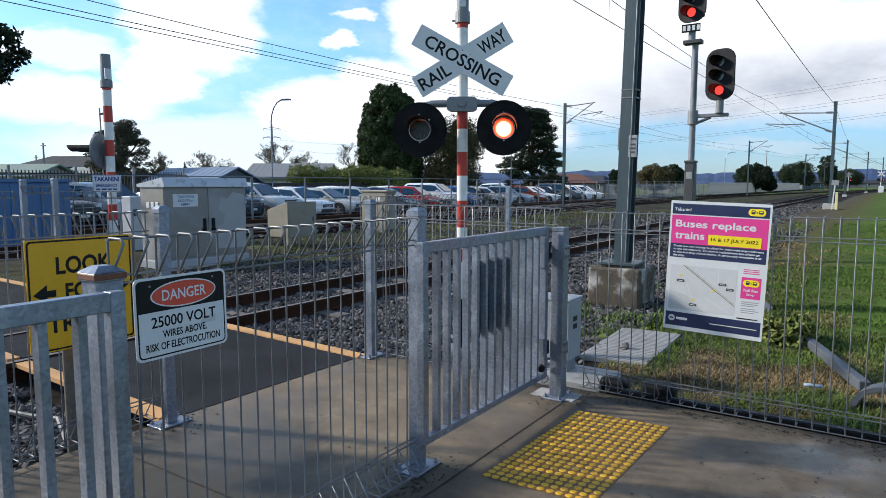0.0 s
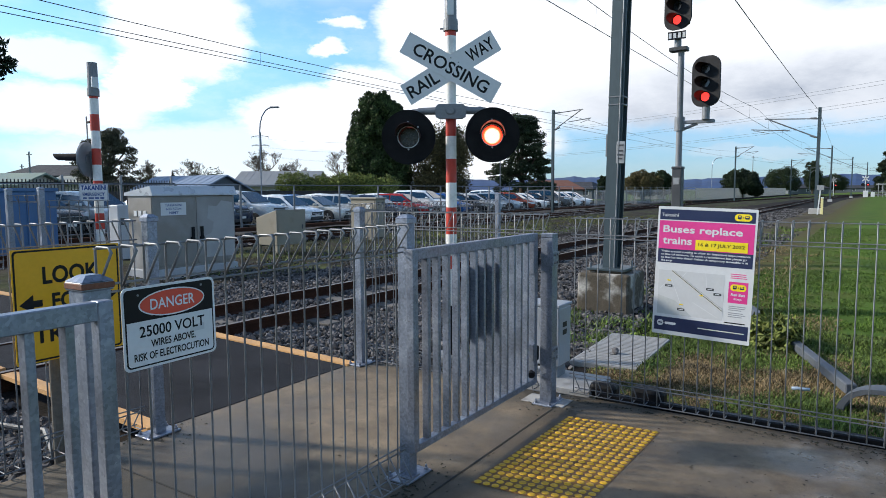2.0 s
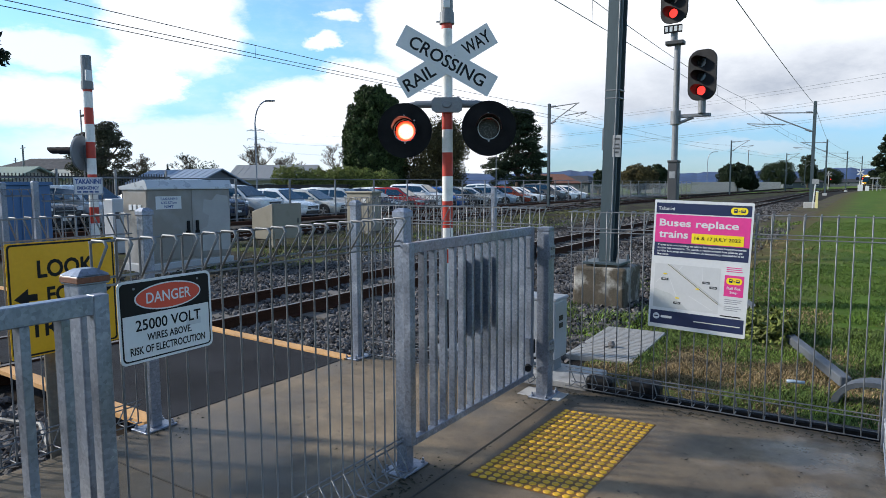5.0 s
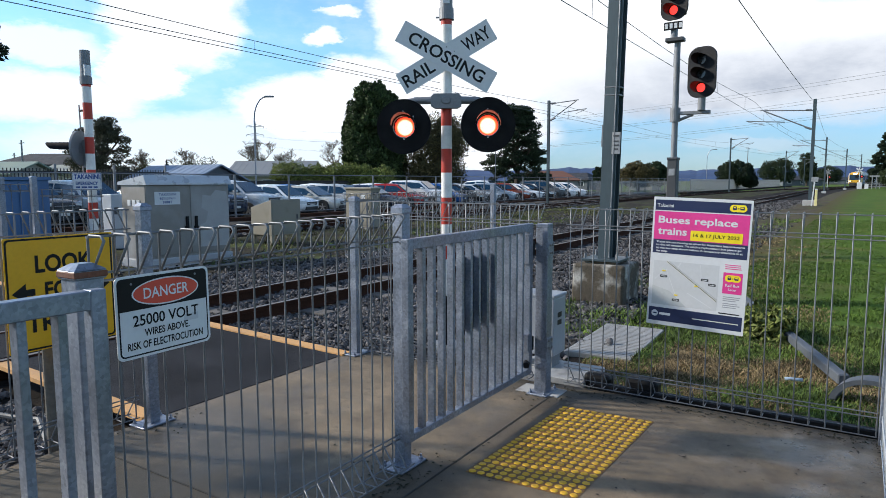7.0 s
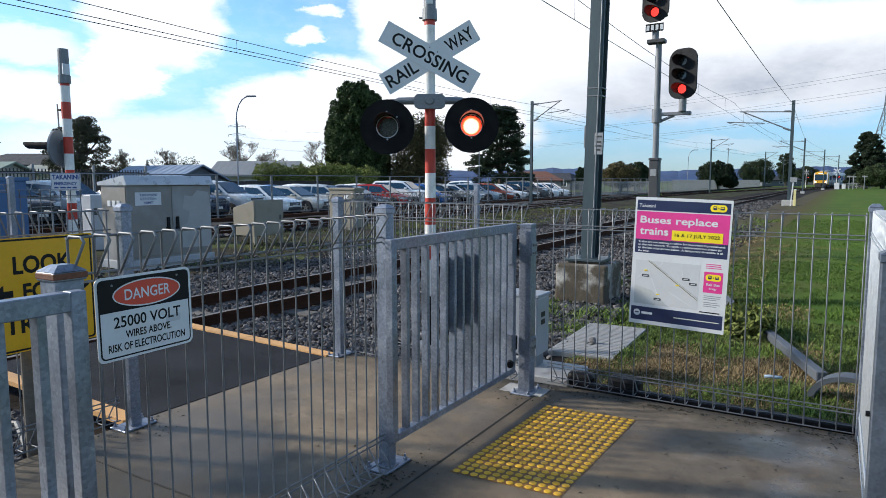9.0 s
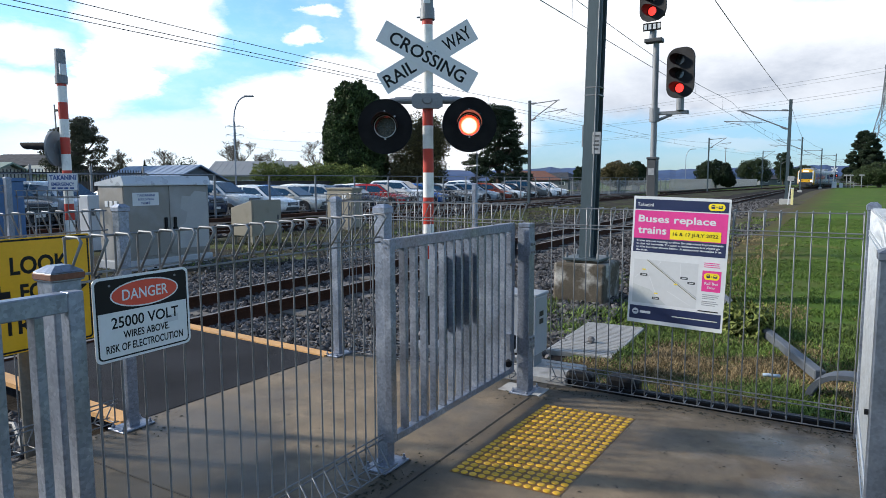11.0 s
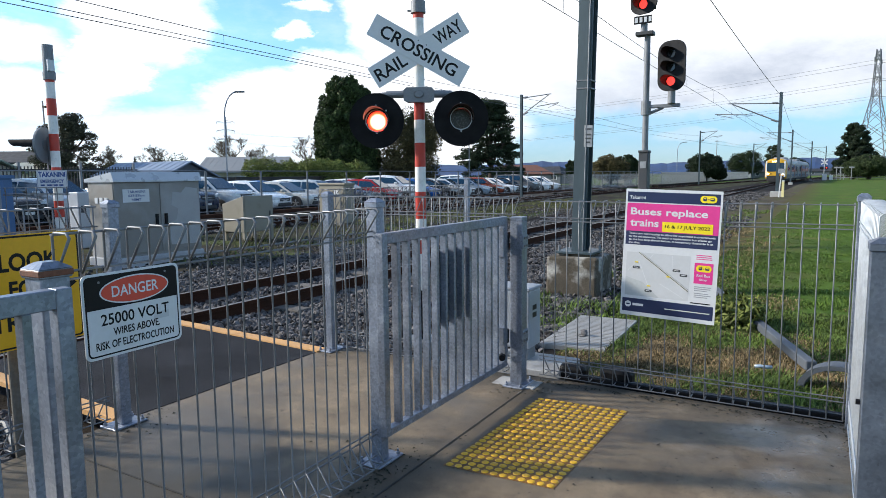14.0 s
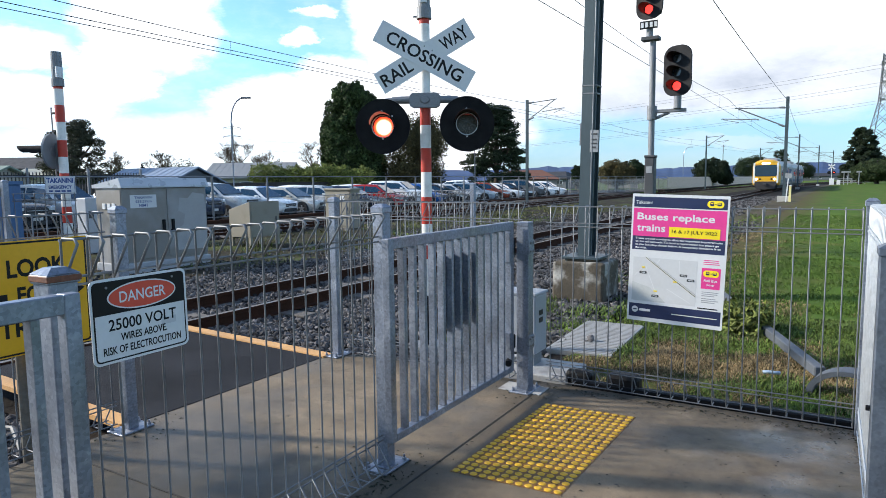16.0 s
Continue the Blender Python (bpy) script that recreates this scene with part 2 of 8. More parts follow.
    c = mix("MIX", rng(tex(2.2, 7, 0.7, (1, 2.2, 1)), 0.52, 0.70, 0, 0.25), c, (0.060, 0.052, 0.040))
    c = mix("MIX", rng(wet, 0, 1, 0, 0.60), c, (0.048, 0.041, 0.033))
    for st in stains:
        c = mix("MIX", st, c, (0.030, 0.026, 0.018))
    c = mix("MULTIPLY", 1.0, c, mix("MIX", rng(tex(220, 3, 0.7), 0.3, 0.7), (0.50, 0.50, 0.50), (1.52, 1.50, 1.46)))
    c = mix("MIX", rng(tex(30, 4, 0.7), 0.63, 0.69, 0, 0.85), c, (0.020, 0.018, 0.015))
    l(c, b.inputs["Base Color"])
    gloss = n("ShaderNodeMath")
    gloss.operation, gloss.use_clamp = "SUBTRACT", True
    l(rng(wet, 0, 1, 0.72, 0.48), gloss.inputs[0]), l(rng(film, 0, 1, 0, 0.44), gloss.inputs[1])
    least = n("ShaderNodeMath")
    least.operation = "MAXIMUM"
    least.inputs[1].default_value = 0.10
    l(gloss.outputs[0], least.inputs[0])
    l(least.outputs[0], b.inputs["Roughness"])
    bp = n("ShaderNodeBump")
    bp.inputs["Strength"].default_value, bp.inputs["Distance"].default_value = 0.10, 0.01
    l(tex(160, 4, 0.7), bp.inputs["Height"])
    l(bp.outputs[0], b.inputs["Normal"])
    return ma


CONC = concrete()
CONC2 = mat("old_concrete", (0.088, 0.074, 0.056), 0.9, 0, spec=0.2, var=0.32, scale=7, fine=60, bump=0.5, second=(0.46, 0.445, 0.41), amount=0.46, sscale=4.5)
ASPH = mat("asphalt", (0.026, 0.0272, 0.0315), 0.9, 0, spec=0.08, var=0.5, scale=2.3, fine=170, bump=0.8, second=(0.023, 0.024, 0.028), amount=0.4, sscale=1.5)
STRIP = mat("orange_timber", (0.50, 0.27, 0.10), 0.7, 0, var=0.15, scale=4, fine=60, bump=0.15, rnd=0.06)
BALL = islands(mat("ballast_stone", (0.060, 0.057, 0.057), 0.85, 0, spec=0.2, var=0.2, scale=10, fine=120, bump=0.2), 0.2, 2.7)
BALLG = mat("ballast_ground", (0.013, 0.011, 0.010), 0.95, 0, spec=0.1, var=0.35, scale=3, fine=38, bump=0.9, second=(0.05, 0.036, 0.026), amount=0.4, sscale=0.5)
RUST = mat("rail_rust", (0.048, 0.021, 0.013), 0.9, 0.0, spec=0.1, var=0.3, scale=6, fine=70, bump=0.2)
RAILTOP = mat("rail_head", (0.17, 0.14, 0.12), 0.5, 0.5, var=0.1, scale=6, fine=60, bump=0.02)
YDOT = mat("tactile_yellow", (0.60, 0.34, 0.012), 0.5, 0, var=0.12, scale=30, fine=150, bump=0.05, rnd=0.10, second=(0.40, 0.24, 0.04), amount=0.25, sscale=25)
GRASSG = mat("grass_ground", (0.072, 0.128, 0.018), 0.95, 0, spec=0.1, var=0.3, scale=1.3, fine=60, bump=0.8, second=(0.12, 0.105, 0.035), amount=0.5, sscale=0.45)
def lawn():
    """Mown grass: patchy greens at three scales, straw showing through, worn to brown beside the gravel."""
    ma = mat("lawn_turf", (0.062, 0.112, 0.016), 0.95, 0, spec=0.08, var=0.34, scale=0.55, fine=26, bump=0.9, second=(0.115, 0.105, 0.034), amount=0.42, sscale=1.1)
    nt = ma.node_tree
    n, l = nt.nodes.new, nt.links.new
    b = nt.nodes["Principled BSDF"]
    src = b.inputs["Base Color"].links[0].from_socket
    co, sep, wob, add, edge, mix = n("ShaderNodeTexCoord"), n("ShaderNodeSeparateXYZ"), n("ShaderNodeTexNoise"), n("ShaderNodeMath"), n("ShaderNodeMapRange"), n("ShaderNodeMix")
    wob.inputs["Scale"].default_value, wob.inputs["Detail"].default_value, wob.inputs["Roughness"].default_value = 0.8, 8, 0.7
    l(co.outputs["Object"], sep.inputs[0]), l(co.outputs["Object"], wob.inputs["Vector"])
    add.operation = "MULTIPLY_ADD"
    add.inputs[1].default_value = 4.0
    l(wob.outputs[0], add.inputs[0]), l(sep.outputs[0], add.inputs[2])
    edge.inputs[1].default_value, edge.inputs[2].default_value, edge.inputs[3].default_value, edge.inputs[4].default_value = 0.2, 1.9, 0.85, 0.0
    l(add.outputs[0], edge.inputs[0])
    mix.data_type = "RGBA"
    l(edge.outputs[0], mix.inputs["Factor"]), l(src, mix.inputs["A"])
    mix.inputs["B"].default_value = (0.085, 0.062, 0.032, 1)
    l(mix.outputs["Result"], b.inputs["Base Color"])
    return ma


LAWN = lawn()
MASTM = mat("mast_paint", (0.060, 0.085, 0.098), 0.5, 0.3, var=0.10, scale=2, fine=30, bump=0.03, stretch=(1, 1, 0.25))
SIGW = mat("sign_white", (0.64, 0.65, 0.66), 0.45, 0, var=0.04, scale=7, fine=50, bump=0.01)
SIGB = mat("sign_black", (0.007, 0.007, 0.008), 0.5, 0, spec=0.25, var=0.06, scale=5, fine=60, bump=0.02)
SIGR = plain("sign_red", (0.62, 0.07, 0.035), 0.45)
SIGY = mat("sign_yellow", (0.70, 0.37, 0.005), 0.4, 0, var=0.05, scale=5, fine=50, bump=0.01)
BLACK = mat("black_paint", (0.006, 0.0065, 0.008), 0.55, 0, spec=0.2, var=0.15, scale=9, fine=80, bump=0.05)
BACK = mat("backplate_black", (0.006, 0.006, 0.007), 0.8, 0, spec=0.25, var=0.15, scale=9, fine=80, bump=0.05)
REDP = mat("red_band", (0.46, 0.035, 0.018), 0.45, 0, var=0.10, scale=12, fine=80, bump=0.03)
WHITEP = mat("white_band", (0.74, 0.73, 0.70), 0.45, 0, var=0.07, scale=12, fine=80, bump=0.03, second=(0.5, 0.49, 0.46), amount=0.25, sscale=14)
GREYP = mat("grey_casting", (0.20, 0.21, 0.225), 0.55, 0.3, var=0.14, scale=9, fine=60, bump=0.06)
DARKG = mat("dark_grey", (0.06, 0.063, 0.068), 0.6, 0.1, var=0.12, scale=8, fine=60, bump=0.04)
CABM = mat("cabinet_paint", (0.225, 0.210, 0.190), 0.5, 0.05, var=0.06, scale=3, fine=60, bump=0.02, second=(0.34, 0.335, 0.33), amount=0.5, sscale=1.1)
CABP = mat("cabinet_patch", (0.36, 0.355, 0.35), 0.55, 0, var=0.08, scale=4, fine=60, bump=0.02)
CABT = mat("cabinet_top", (0.46, 0.48, 0.51), 0.35, 0.25, var=0.08, scale=4, fine=60, bump=0.02)
BEIGE = mat("beige_paint", (0.25, 0.225, 0.175), 0.55, 0, var=0.07, scale=4, fine=60, bump=0.02, second=(0.19, 0.16, 0.11), amount=0.25, sscale=3)


# ---- tools for building ----
Z = Vector((0, 0, 1))


def ob_from(name, bm, ma, smooth=False):
    me = bpy.data.meshes.new(name)
    bm.to_mesh(me)
    bm.free()
    for m in (ma if isinstance(ma, (list, tuple)) else [ma]):
        me.materials.append(m)
    if smooth:
        me.shade_smooth()
    return new(name, me)


def part(name, bm, ma, parent, label="", smooth=False, m=None):
    """Links a bmesh as one mesh object under a thing or under a part."""
    ob = ob_from(name, bm, ma, smooth)
    ob.parent = parent
    if m is not None:
        ob.matrix_basis = m
    if label:
        tagged(ob, label)
    return ob


def again(src, parent, m):
    """Another piece on the same mesh."""
    ob = new(src.name.split(".")[0], src.data)
    ob.parent = parent
    ob.matrix_basis = m
    return ob


def thing(name, label, category, m=None, group="", kind=""):
    ob = new(name)
    ob.empty_display_size = 0.1
    if m is not None:
        ob.matrix_basis = m
    return tagged(ob, label, category, group, kind)


def box(bm, x0, x1, y0, y1, z0, z1, bevel=0.0, m=None):
    r = bmesh.ops.create_cube(bm, size=1.0)
    vs = r["verts"]
    for v in vs:
        v.co = Vector(((x0 + x1) / 2 + v.co.x * (x1 - x0), (y0 + y1) / 2 + v.co.y * (y1 - y0), (z0 + z1) / 2 + v.co.z * (z1 - z0)))
    if bevel:
        es = list({e for v in vs for e in v.link_edges})
        r = bmesh.ops.bevel(bm, geom=es, offset=bevel, segments=1 if bevel < 0.01 else 2, affect="EDGES", profile=0.5)
        vs = list({v for f in r["faces"] for v in f.verts} | {v for v in vs if v.is_valid})
    if m is not None:
        bmesh.ops.transform(bm, matrix=m, verts=vs)
    return bm


def boxb(*a, **k):
    return box(bmesh.new(), *a, **k)


def rod(bm, a, b, r0, r1=None, seg=10, caps=True):
    a, b = Vector(a), Vector(b)
    d = b - a
    m = Matrix.Translation((a + b) / 2) @ d.to_track_quat("Z", "Y").to_matrix().to_4x4()
    bmesh.ops.create_cone(bm, cap_ends=caps, segments=seg, radius1=r0, radius2=r0 if r1 is None else r1, depth=d.length, matrix=m)
    return bm


def rodb(*a, **k):
    return rod(bmesh.new(), *a, **k)


def tube(bm, pts, r, seg=6, closed=False):
    """A round bar bent along points."""
    pts = [Vector(p) for p in pts]
    rings, n = [], len(pts)
    for i, p in enumerate(pts):
        d0 = (p - pts[i - 1]).normalized() if i or closed else (pts[1] - p).normalized()
        d1 = (pts[(i + 1) % n] - p).normalized() if i < n - 1 or closed else d0
        d = (d0 + d1)
        d = d.normalized() if d.length > 1e-6 else d1
        u = d.cross(Vector((0.31, 0.57, 0.76))).normalized()
        if i and rings:
            u = (last - d * last.dot(d)).normalized()
        last = u
        w = d.cross(u)
        k = 1 / max(0.5, d.dot(d1))
        rings.append([bm.verts.new(p + (u * math.cos(a) + w * math.sin(a)) * r * min(k, 1.4)) for a in (2 * math.pi * j / seg for j in range(seg))])
    for i in range(n if closed else n - 1):
        p, q = rings[i], rings[(i + 1) % n]
        for j in range(seg):
            bm.faces.new((p[j], p[(j + 1) % seg], q[(j + 1) % seg], q[j]))
    if not closed:
        bm.faces.new(rings[0][::-1]), bm.faces.new(rings[-1])
    return bm


def tubeb(*a, **k):
    return tube(bmesh.new(), *a, **k)


def slab(bm, outline, z0, z1):
    """An upright-sided plate of the given outline."""
    lo = [bm.verts.new((x, y, z0)) for x, y in outline]
    hi = [bm.verts.new((x, y, z1)) for x, y in outline]
    n = len(outline)
    bm.faces.new(lo[::-1]), bm.faces.new(hi)
    for i in range(n):
        bm.faces.new((lo[i], lo[(i + 1) % n], hi[(i + 1) % n], hi[i]))
    bmesh.ops.recalc_face_normals(bm, faces=bm.faces)
    return bm


def slabb(outline, z0, z1):
    return slab(bmesh.new(), outline, z0, z1)


def rrect(w, h, r, n=4, cx=0.0, cy=0.0):
    pts = []
    for sx, sy, a0 in ((1, 1, 0), (-1, 1, 90), (-1, -1, 180), (1, -1, 270)):
        for i in range(n + 1):
            a = radians(a0 + 90 * i / n)
            pts.append((cx + sx * (w / 2 - r) + r * math.cos(a), cy + sy * (h / 2 - r) + r * math.sin(a)))
    return pts


def ellipse(w, h, n=32, cx=0.0, cy=0.0):
    return [(cx + w / 2 * math.cos(2 * math.pi * i / n), cy + h / 2 * math.sin(2 * math.pi * i / n)) for i in range(n)]


def text(body, parent, ma, cx, cy, z, height, width=None, bold=0.0, name="lettering", turn=0.0, align="CENTER"):
    """Lettering in the built-in font, as a thin mesh on the parent's face (x to the right, y up, z out of the face)."""
    cu = bpy.data.curves.new(name, "FONT")
    cu.body, cu.size, cu.offset, cu.extrude, cu.resolution_u = body, 1.0, bold, 0.0, 3
    tmp = bpy.data.objects.new(name, cu)
    scene.collection.objects.link(tmp)
    dg = bpy.context.evaluated_depsgraph_get()
    me = bpy.data.meshes.new_from_object(tmp.evaluated_get(dg))
    bpy.data.objects.remove(tmp)
    co = np.array([v.co for v in me.vertices])
    lo, hi = co.min(0), co.max(0)
    k = height / (hi[1] - lo[1])
    kx = width / (hi[0] - lo[0]) if width else k
    ax = {"CENTER": (lo[0] + hi[0]) / 2, "LEFT": lo[0]}[align]
    for v in me.vertices:
        v.co = Vector(((v.co.x - ax) * kx, (v.co.y - (lo[1] + hi[1]) / 2) * k, 0))
    me.materials.clear()
    me.materials.append(ma)
    ob = new(name, me)
    ob.parent = parent
    ob.matrix_basis = pose(cx, cy, z, 0, 0, turn)
    return ob


def face_frame(origin, normal, roll=0.0):
    """A pose whose z is the way a sign faces, x to the reader's right and y up."""
    n = Vector(normal).normalized()
    x = Z.cross(n).normalized()
    y = n.cross(x)
    m = Matrix((x, y, n)).transposed().to_4x4()
    return Matrix.Translation(origin) @ m @ pose(0, 0, 0, 0, 0, roll)


# ---- ground, paths, tracks ----
def setting(name, bm, ma, label, category="", smooth=False):
    ob = ob_from(name, bm, ma, smooth)
    return tagged(ob, label, category or name.split("_")[0], kind="structure")


def bend(y):
    """How far the railway has swung to the right of its first straight line."""
    return min(175.0, max(0.0, y - 85)) ** 2 / 1700 + 0.206 * max(0.0, y - 260)


def sheet(x0, x1, y0, y1, z, nx, ny, rough=0.0, seed=0.0, follow=False):
    """An open ground surface with gentle unevenness; follow: it swings with the railway."""
    bm = bmesh.new()
    rows = []
    for j in range(ny + 1):
        row = []
        for i in range(nx + 1):
            y = y0 + (y1 - y0) * j / ny
            x = x0 + (x1 - x0) * i / nx + (bend(y) if follow else 0.0)
            h = rough * noise.noise((x * 1.3 + seed, y * 1.3, seed)) + 0.5 * rough * noise.noise((x * 4 + seed, y * 4, 3))
            row.append(bm.verts.new((x, y, z + h)))
        rows.append(row)
    for j in range(ny):
        for i in range(nx):
            bm.faces.new((rows[j][i], rows[j][i + 1], rows[j + 1][i + 1], rows[j + 1][i]))
    return bm


ground = setting("ground", slabb([(-2500, -1500), (2500, -1500), (2500, 3500), (-2500, 3500)], -1.2, -0.22), GRASSG,
                 "open flat ground of grass reaching the horizon")
# track bed: ballast over the whole rail corridor
ballast_bed = setting("ballast_bed", sheet(-9.6, -3.62, -12, 60, -0.15, 60, 360, 0.05, 2.0), BALLG, "dark grey crushed stone bed of the railway", "ballast")
far_bed = setting("far_ballast_bed", sheet(-9.6, -3.2, 60, 700, -0.15, 12, 220, 0.05, 2.0, True), BALLG, "dark grey crushed stone bed further along the line", "ballast")
strip_bed = setting("gravel_verge", sheet(-3.62, -1.9, 4.2, 24, -0.10, 30, 110, 0.06, 5.0), BALLG, "gravel verge beside the line", "gravel")
VERGE = mat("worn_verge", (0.080, 0.066, 0.046), 0.95, 0, spec=0.1, var=0.35, scale=1.2, fine=26, bump=0.9, second=(0.075, 0.088, 0.026), amount=0.5, sscale=0.7)
mid_verge = setting("worn_verge", sheet(-3.62, -1.9, 24, 60, -0.10, 30, 190, 0.06, 5.0), VERGE, "worn verge of earth, gravel and grass beside the line", "verge")
far_verge = setting("far_gravel_verge", sheet(-3.2, -1.9, 60, 200, -0.11, 8, 120, 0.06, 5.0, True), VERGE, "worn verge of earth and grass further along the line", "verge")
median = setting("median_ground", sheet(-15.6, -9.6, -12, 200, -0.17, 40, 260, 0.07, 7.0),
                 mat("median_earth", (0.036, 0.031, 0.022), 0.95, 0, spec=0.1, var=0.35, scale=1.5, fine=30, bump=0.8, second=(0.06, 0.075, 0.022), amount=0.6, sscale=0.6),
                 "weedy gravel and grass between the two lines", "verge")
grass_bank = setting("grass_lawn", sheet(-1.9, 60, 4.36, 200, -0.06, 90, 220, 0.025, 9.0, True), LAWN, "mown green lawn with worn brown patches", "lawn")
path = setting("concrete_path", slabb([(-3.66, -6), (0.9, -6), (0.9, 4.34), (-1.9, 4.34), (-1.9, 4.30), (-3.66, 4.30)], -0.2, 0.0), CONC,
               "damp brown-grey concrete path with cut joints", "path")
JOINT = plain("joint_shadow", (0.03, 0.028, 0.025), 0.9)
for a, b in (((-1.706, -4), (-1.714, 4.22)), ((-3.6, 1.834), (-1.9, 1.826)), ((-1.69, 0.9), (0.8, 0.86))):
    d = (Vector(b) - Vector(a)).normalized().orthogonal() * 0.005
    setting("path_joint", slabb([(a[0] - d.x, a[1] - d.y), (b[0] - d.x, b[1] - d.y), (b[0] + d.x, b[1] + d.y), (a[0] + d.x, a[1] + d.y)], 0.0012, 0.003),
            JOINT, "narrow cut joint in the concrete", "joint")

# pedestrian crossing over the line
crossing = setting("crossing_asphalt", slabb([(-5.86, 2.42), (-3.66, 2.38), (-3.66, 4.06), (-5.86, 4.20)], -0.2, 0.004), ASPH,
                   "dark asphalt pedestrian crossing between the rails and the path", "crossing")
mid_cross = setting("crossing_panel", slabb([(-7.0, 2.46), (-6.02, 2.45), (-6.02, 4.22), (-7.0, 4.24)], -0.2, 0.01), ASPH, "dark asphalt infill between the rails", "crossing")
far_cross = setting("far_crossing_asphalt", slabb([(-16.6, 2.3), (-7.14, 2.48), (-7.14, 4.24), (-16.6, 4.7)], -0.22, 0.0), ASPH, "dark asphalt path beyond the rails", "crossing")


def edge_strip(a, b, w=0.115):
    a, b = Vector(a), Vector(b)
    n = max(1, round((b - a).length / 0.9))
    u = (b - a).normalized()
    v = Vector((-u.y, u.x))
    holder = thing("edge_strip", "orange-painted timber edging along the asphalt crossing", "edging", kind="structure")
    for i in range(n):
        p, q = a + (b - a) * (i / n) + u * 0.004, a + (b - a) * ((i + 1) / n) - u * 0.004
        part("edge_board", slabb([tuple(p - v * w / 2), tuple(q - v * w / 2), tuple(q + v * w / 2), tuple(p + v * w / 2)], -0.02, 0.014), STRIP, holder)


edge_strip((-3.64, 4.12), (-5.84, 4.27))
edge_strip((-3.70, 2.30), (-5.88, 2.38))
edge_strip((-6.05, 2.39), (-7.0, 2.42), 0.1)
edge_strip((-7.2, 2.40), (-12.0, 2.40))
edge_strip((-7.2, 4.32), (-12.0, 4.45))

# rails: foot, web and head
RAIL = [(-0.065, -0.155), (0.065, -0.155), (0.065, -0.143), (0.012, -0.128), (0.010, -0.045), (0.034, -0.036), (0.035, -0.006), (0.029, 0.0),
        (-0.029, 0.0), (-0.035, -0.006), (-0.034, -0.036), (-0.010, -0.045), (-0.012, -0.128), (-0.065, -0.143)]


def track_x(y):
    """Middle of the nearer line."""
    return -6.47 + bend(y)


def track2_x(y):
    """Middle of the farther line, which draws in towards the nearer one."""
    k = min(1, max(0, (y - 50) / 130))
    return -16.9 + 6.2 * k * k * (3 - 2 * k) + bend(y)


def rail(off, fx, ys, z):
    bm = bmesh.new()
    rings = [[bm.verts.new((fx(y) + off + x, y, z + h)) for x, h in RAIL] for y in ys]
    for p, q in zip(rings, rings[1:]):
        for j in range(len(RAIL)):
            f = bm.faces.new((p[j], q[j], q[(j + 1) % len(RAIL)], p[(j + 1) % len(RAIL)]))
            f.material_index = 1 if j == 7 else 0
    bm.faces.new(rings[0][::-1]), bm.faces.new(rings[-1])
    bmesh.ops.recalc_face_normals(bm, faces=bm.faces)
    return bm


YS = [-30, 0, 10, 20, 40, 50] + [50 + 6 * i for i in range(1, 36)] + [300, 400, 690]
RAIL_Z = 0.022
for fx, nm in ((track_x, "near"), (track2_x, "far")):
    for off in (0.568, -0.568):
        tagged(ob_from("rail", rail(off, fx, YS, RAIL_Z if nm == "near" else -0.02), [RUST, RAILTOP]),
               "rusty steel rail with a bright running surface", "rail", "rails of the two lines", "structure")
far2 = setting("far_line_bed", sheet(-20.5, -15.6, -12, 75, -0.19, 20, 120, 0.05, 12.0), BALLG, "ballast bed of the farther line", "ballast")
SLEEP = mat("concrete_sleeper", (0.11, 0.10, 0.09), 0.9, 0, var=0.25, scale=5, fine=60, bump=0.3, rnd=0.15)
first = None
for i in range(70):
    y = 4.5 + i * 0.68
    if i == 0:
        first = tagged(ob_from("sleeper", boxb(-1.05, 1.05, -0.115, 0.115, -0.1, 0.0, 0.012), SLEEP), "grey concrete sleeper half sunk in ballast", "sleeper", "sleepers of the line", "structure")
        first.matrix_basis = pose(track_x(y), y, -0.118)
    else:
        copy_thing(first, pose(track_x(y), y, -0.118 + random.uniform(-0.006, 0.006), 0, 0, random.uniform(-0.6, 0.6)))


# ---- tactile paving: domes ----
tactile = thing("tactile_paving", "yellow warning domes set in the concrete before the gate", "tactile paving", kind="structure")
T0, TX, TY = Vector((-1.54, 3.88)), Vector((0.541, 0.029)) / 11, Vector((-0.039, -1.153)) / 23


def dome():
    bm = bmesh.new()
    rings = []
    for r, z in ((0.0205, 0.001), (0.0195, 0.0038), (0.0155, 0.0058), (0.008, 0.0066)):
        rings.append([bm.verts.new((r * math.cos(a), r * math.sin(a), z)) for a in (2 * math.pi * k / 12 for k in range(12))])
    for p, q in zip(rings, rings[1:]):
        for j in range(12):
            bm.faces.new((p[j], p[(j + 1) % 12], q[(j + 1) % 12], q[j]))
    bm.faces.new(rings[-1])
    return bm


d0 = None
for i in range(12):
    for j in range(24):
        p = T0 + TX * i + TY * j
        m = pose(p.x, p.y, 0, 0, 0, random.uniform(0, 360))
        if d0 is None:
            d0 = part("dome", dome(), YDOT, tactile, smooth=True, m=m)
        else:
            again(d0, tactile, m)
PADM = mat("tactile_base", (0.175, 0.080, 0.014), 0.55, 0, var=0.3, scale=8, fine=90, bump=0.1, second=(0.085, 0.042, 0.018), amount=0.5, sscale=6)
c = [T0 - TX * 0.5 - TY * 0.5, T0 + TX * 11.5 - TY * 0.5, T0 + TX * 11.5 + TY * 23.5, T0 - TX * 0.5 + TY * 23.5]
part("base", slabb([tuple(v) for v in c][::-1], 0.0008, 0.0024), PADM, tactile, "worn yellow-brown coating between the domes")


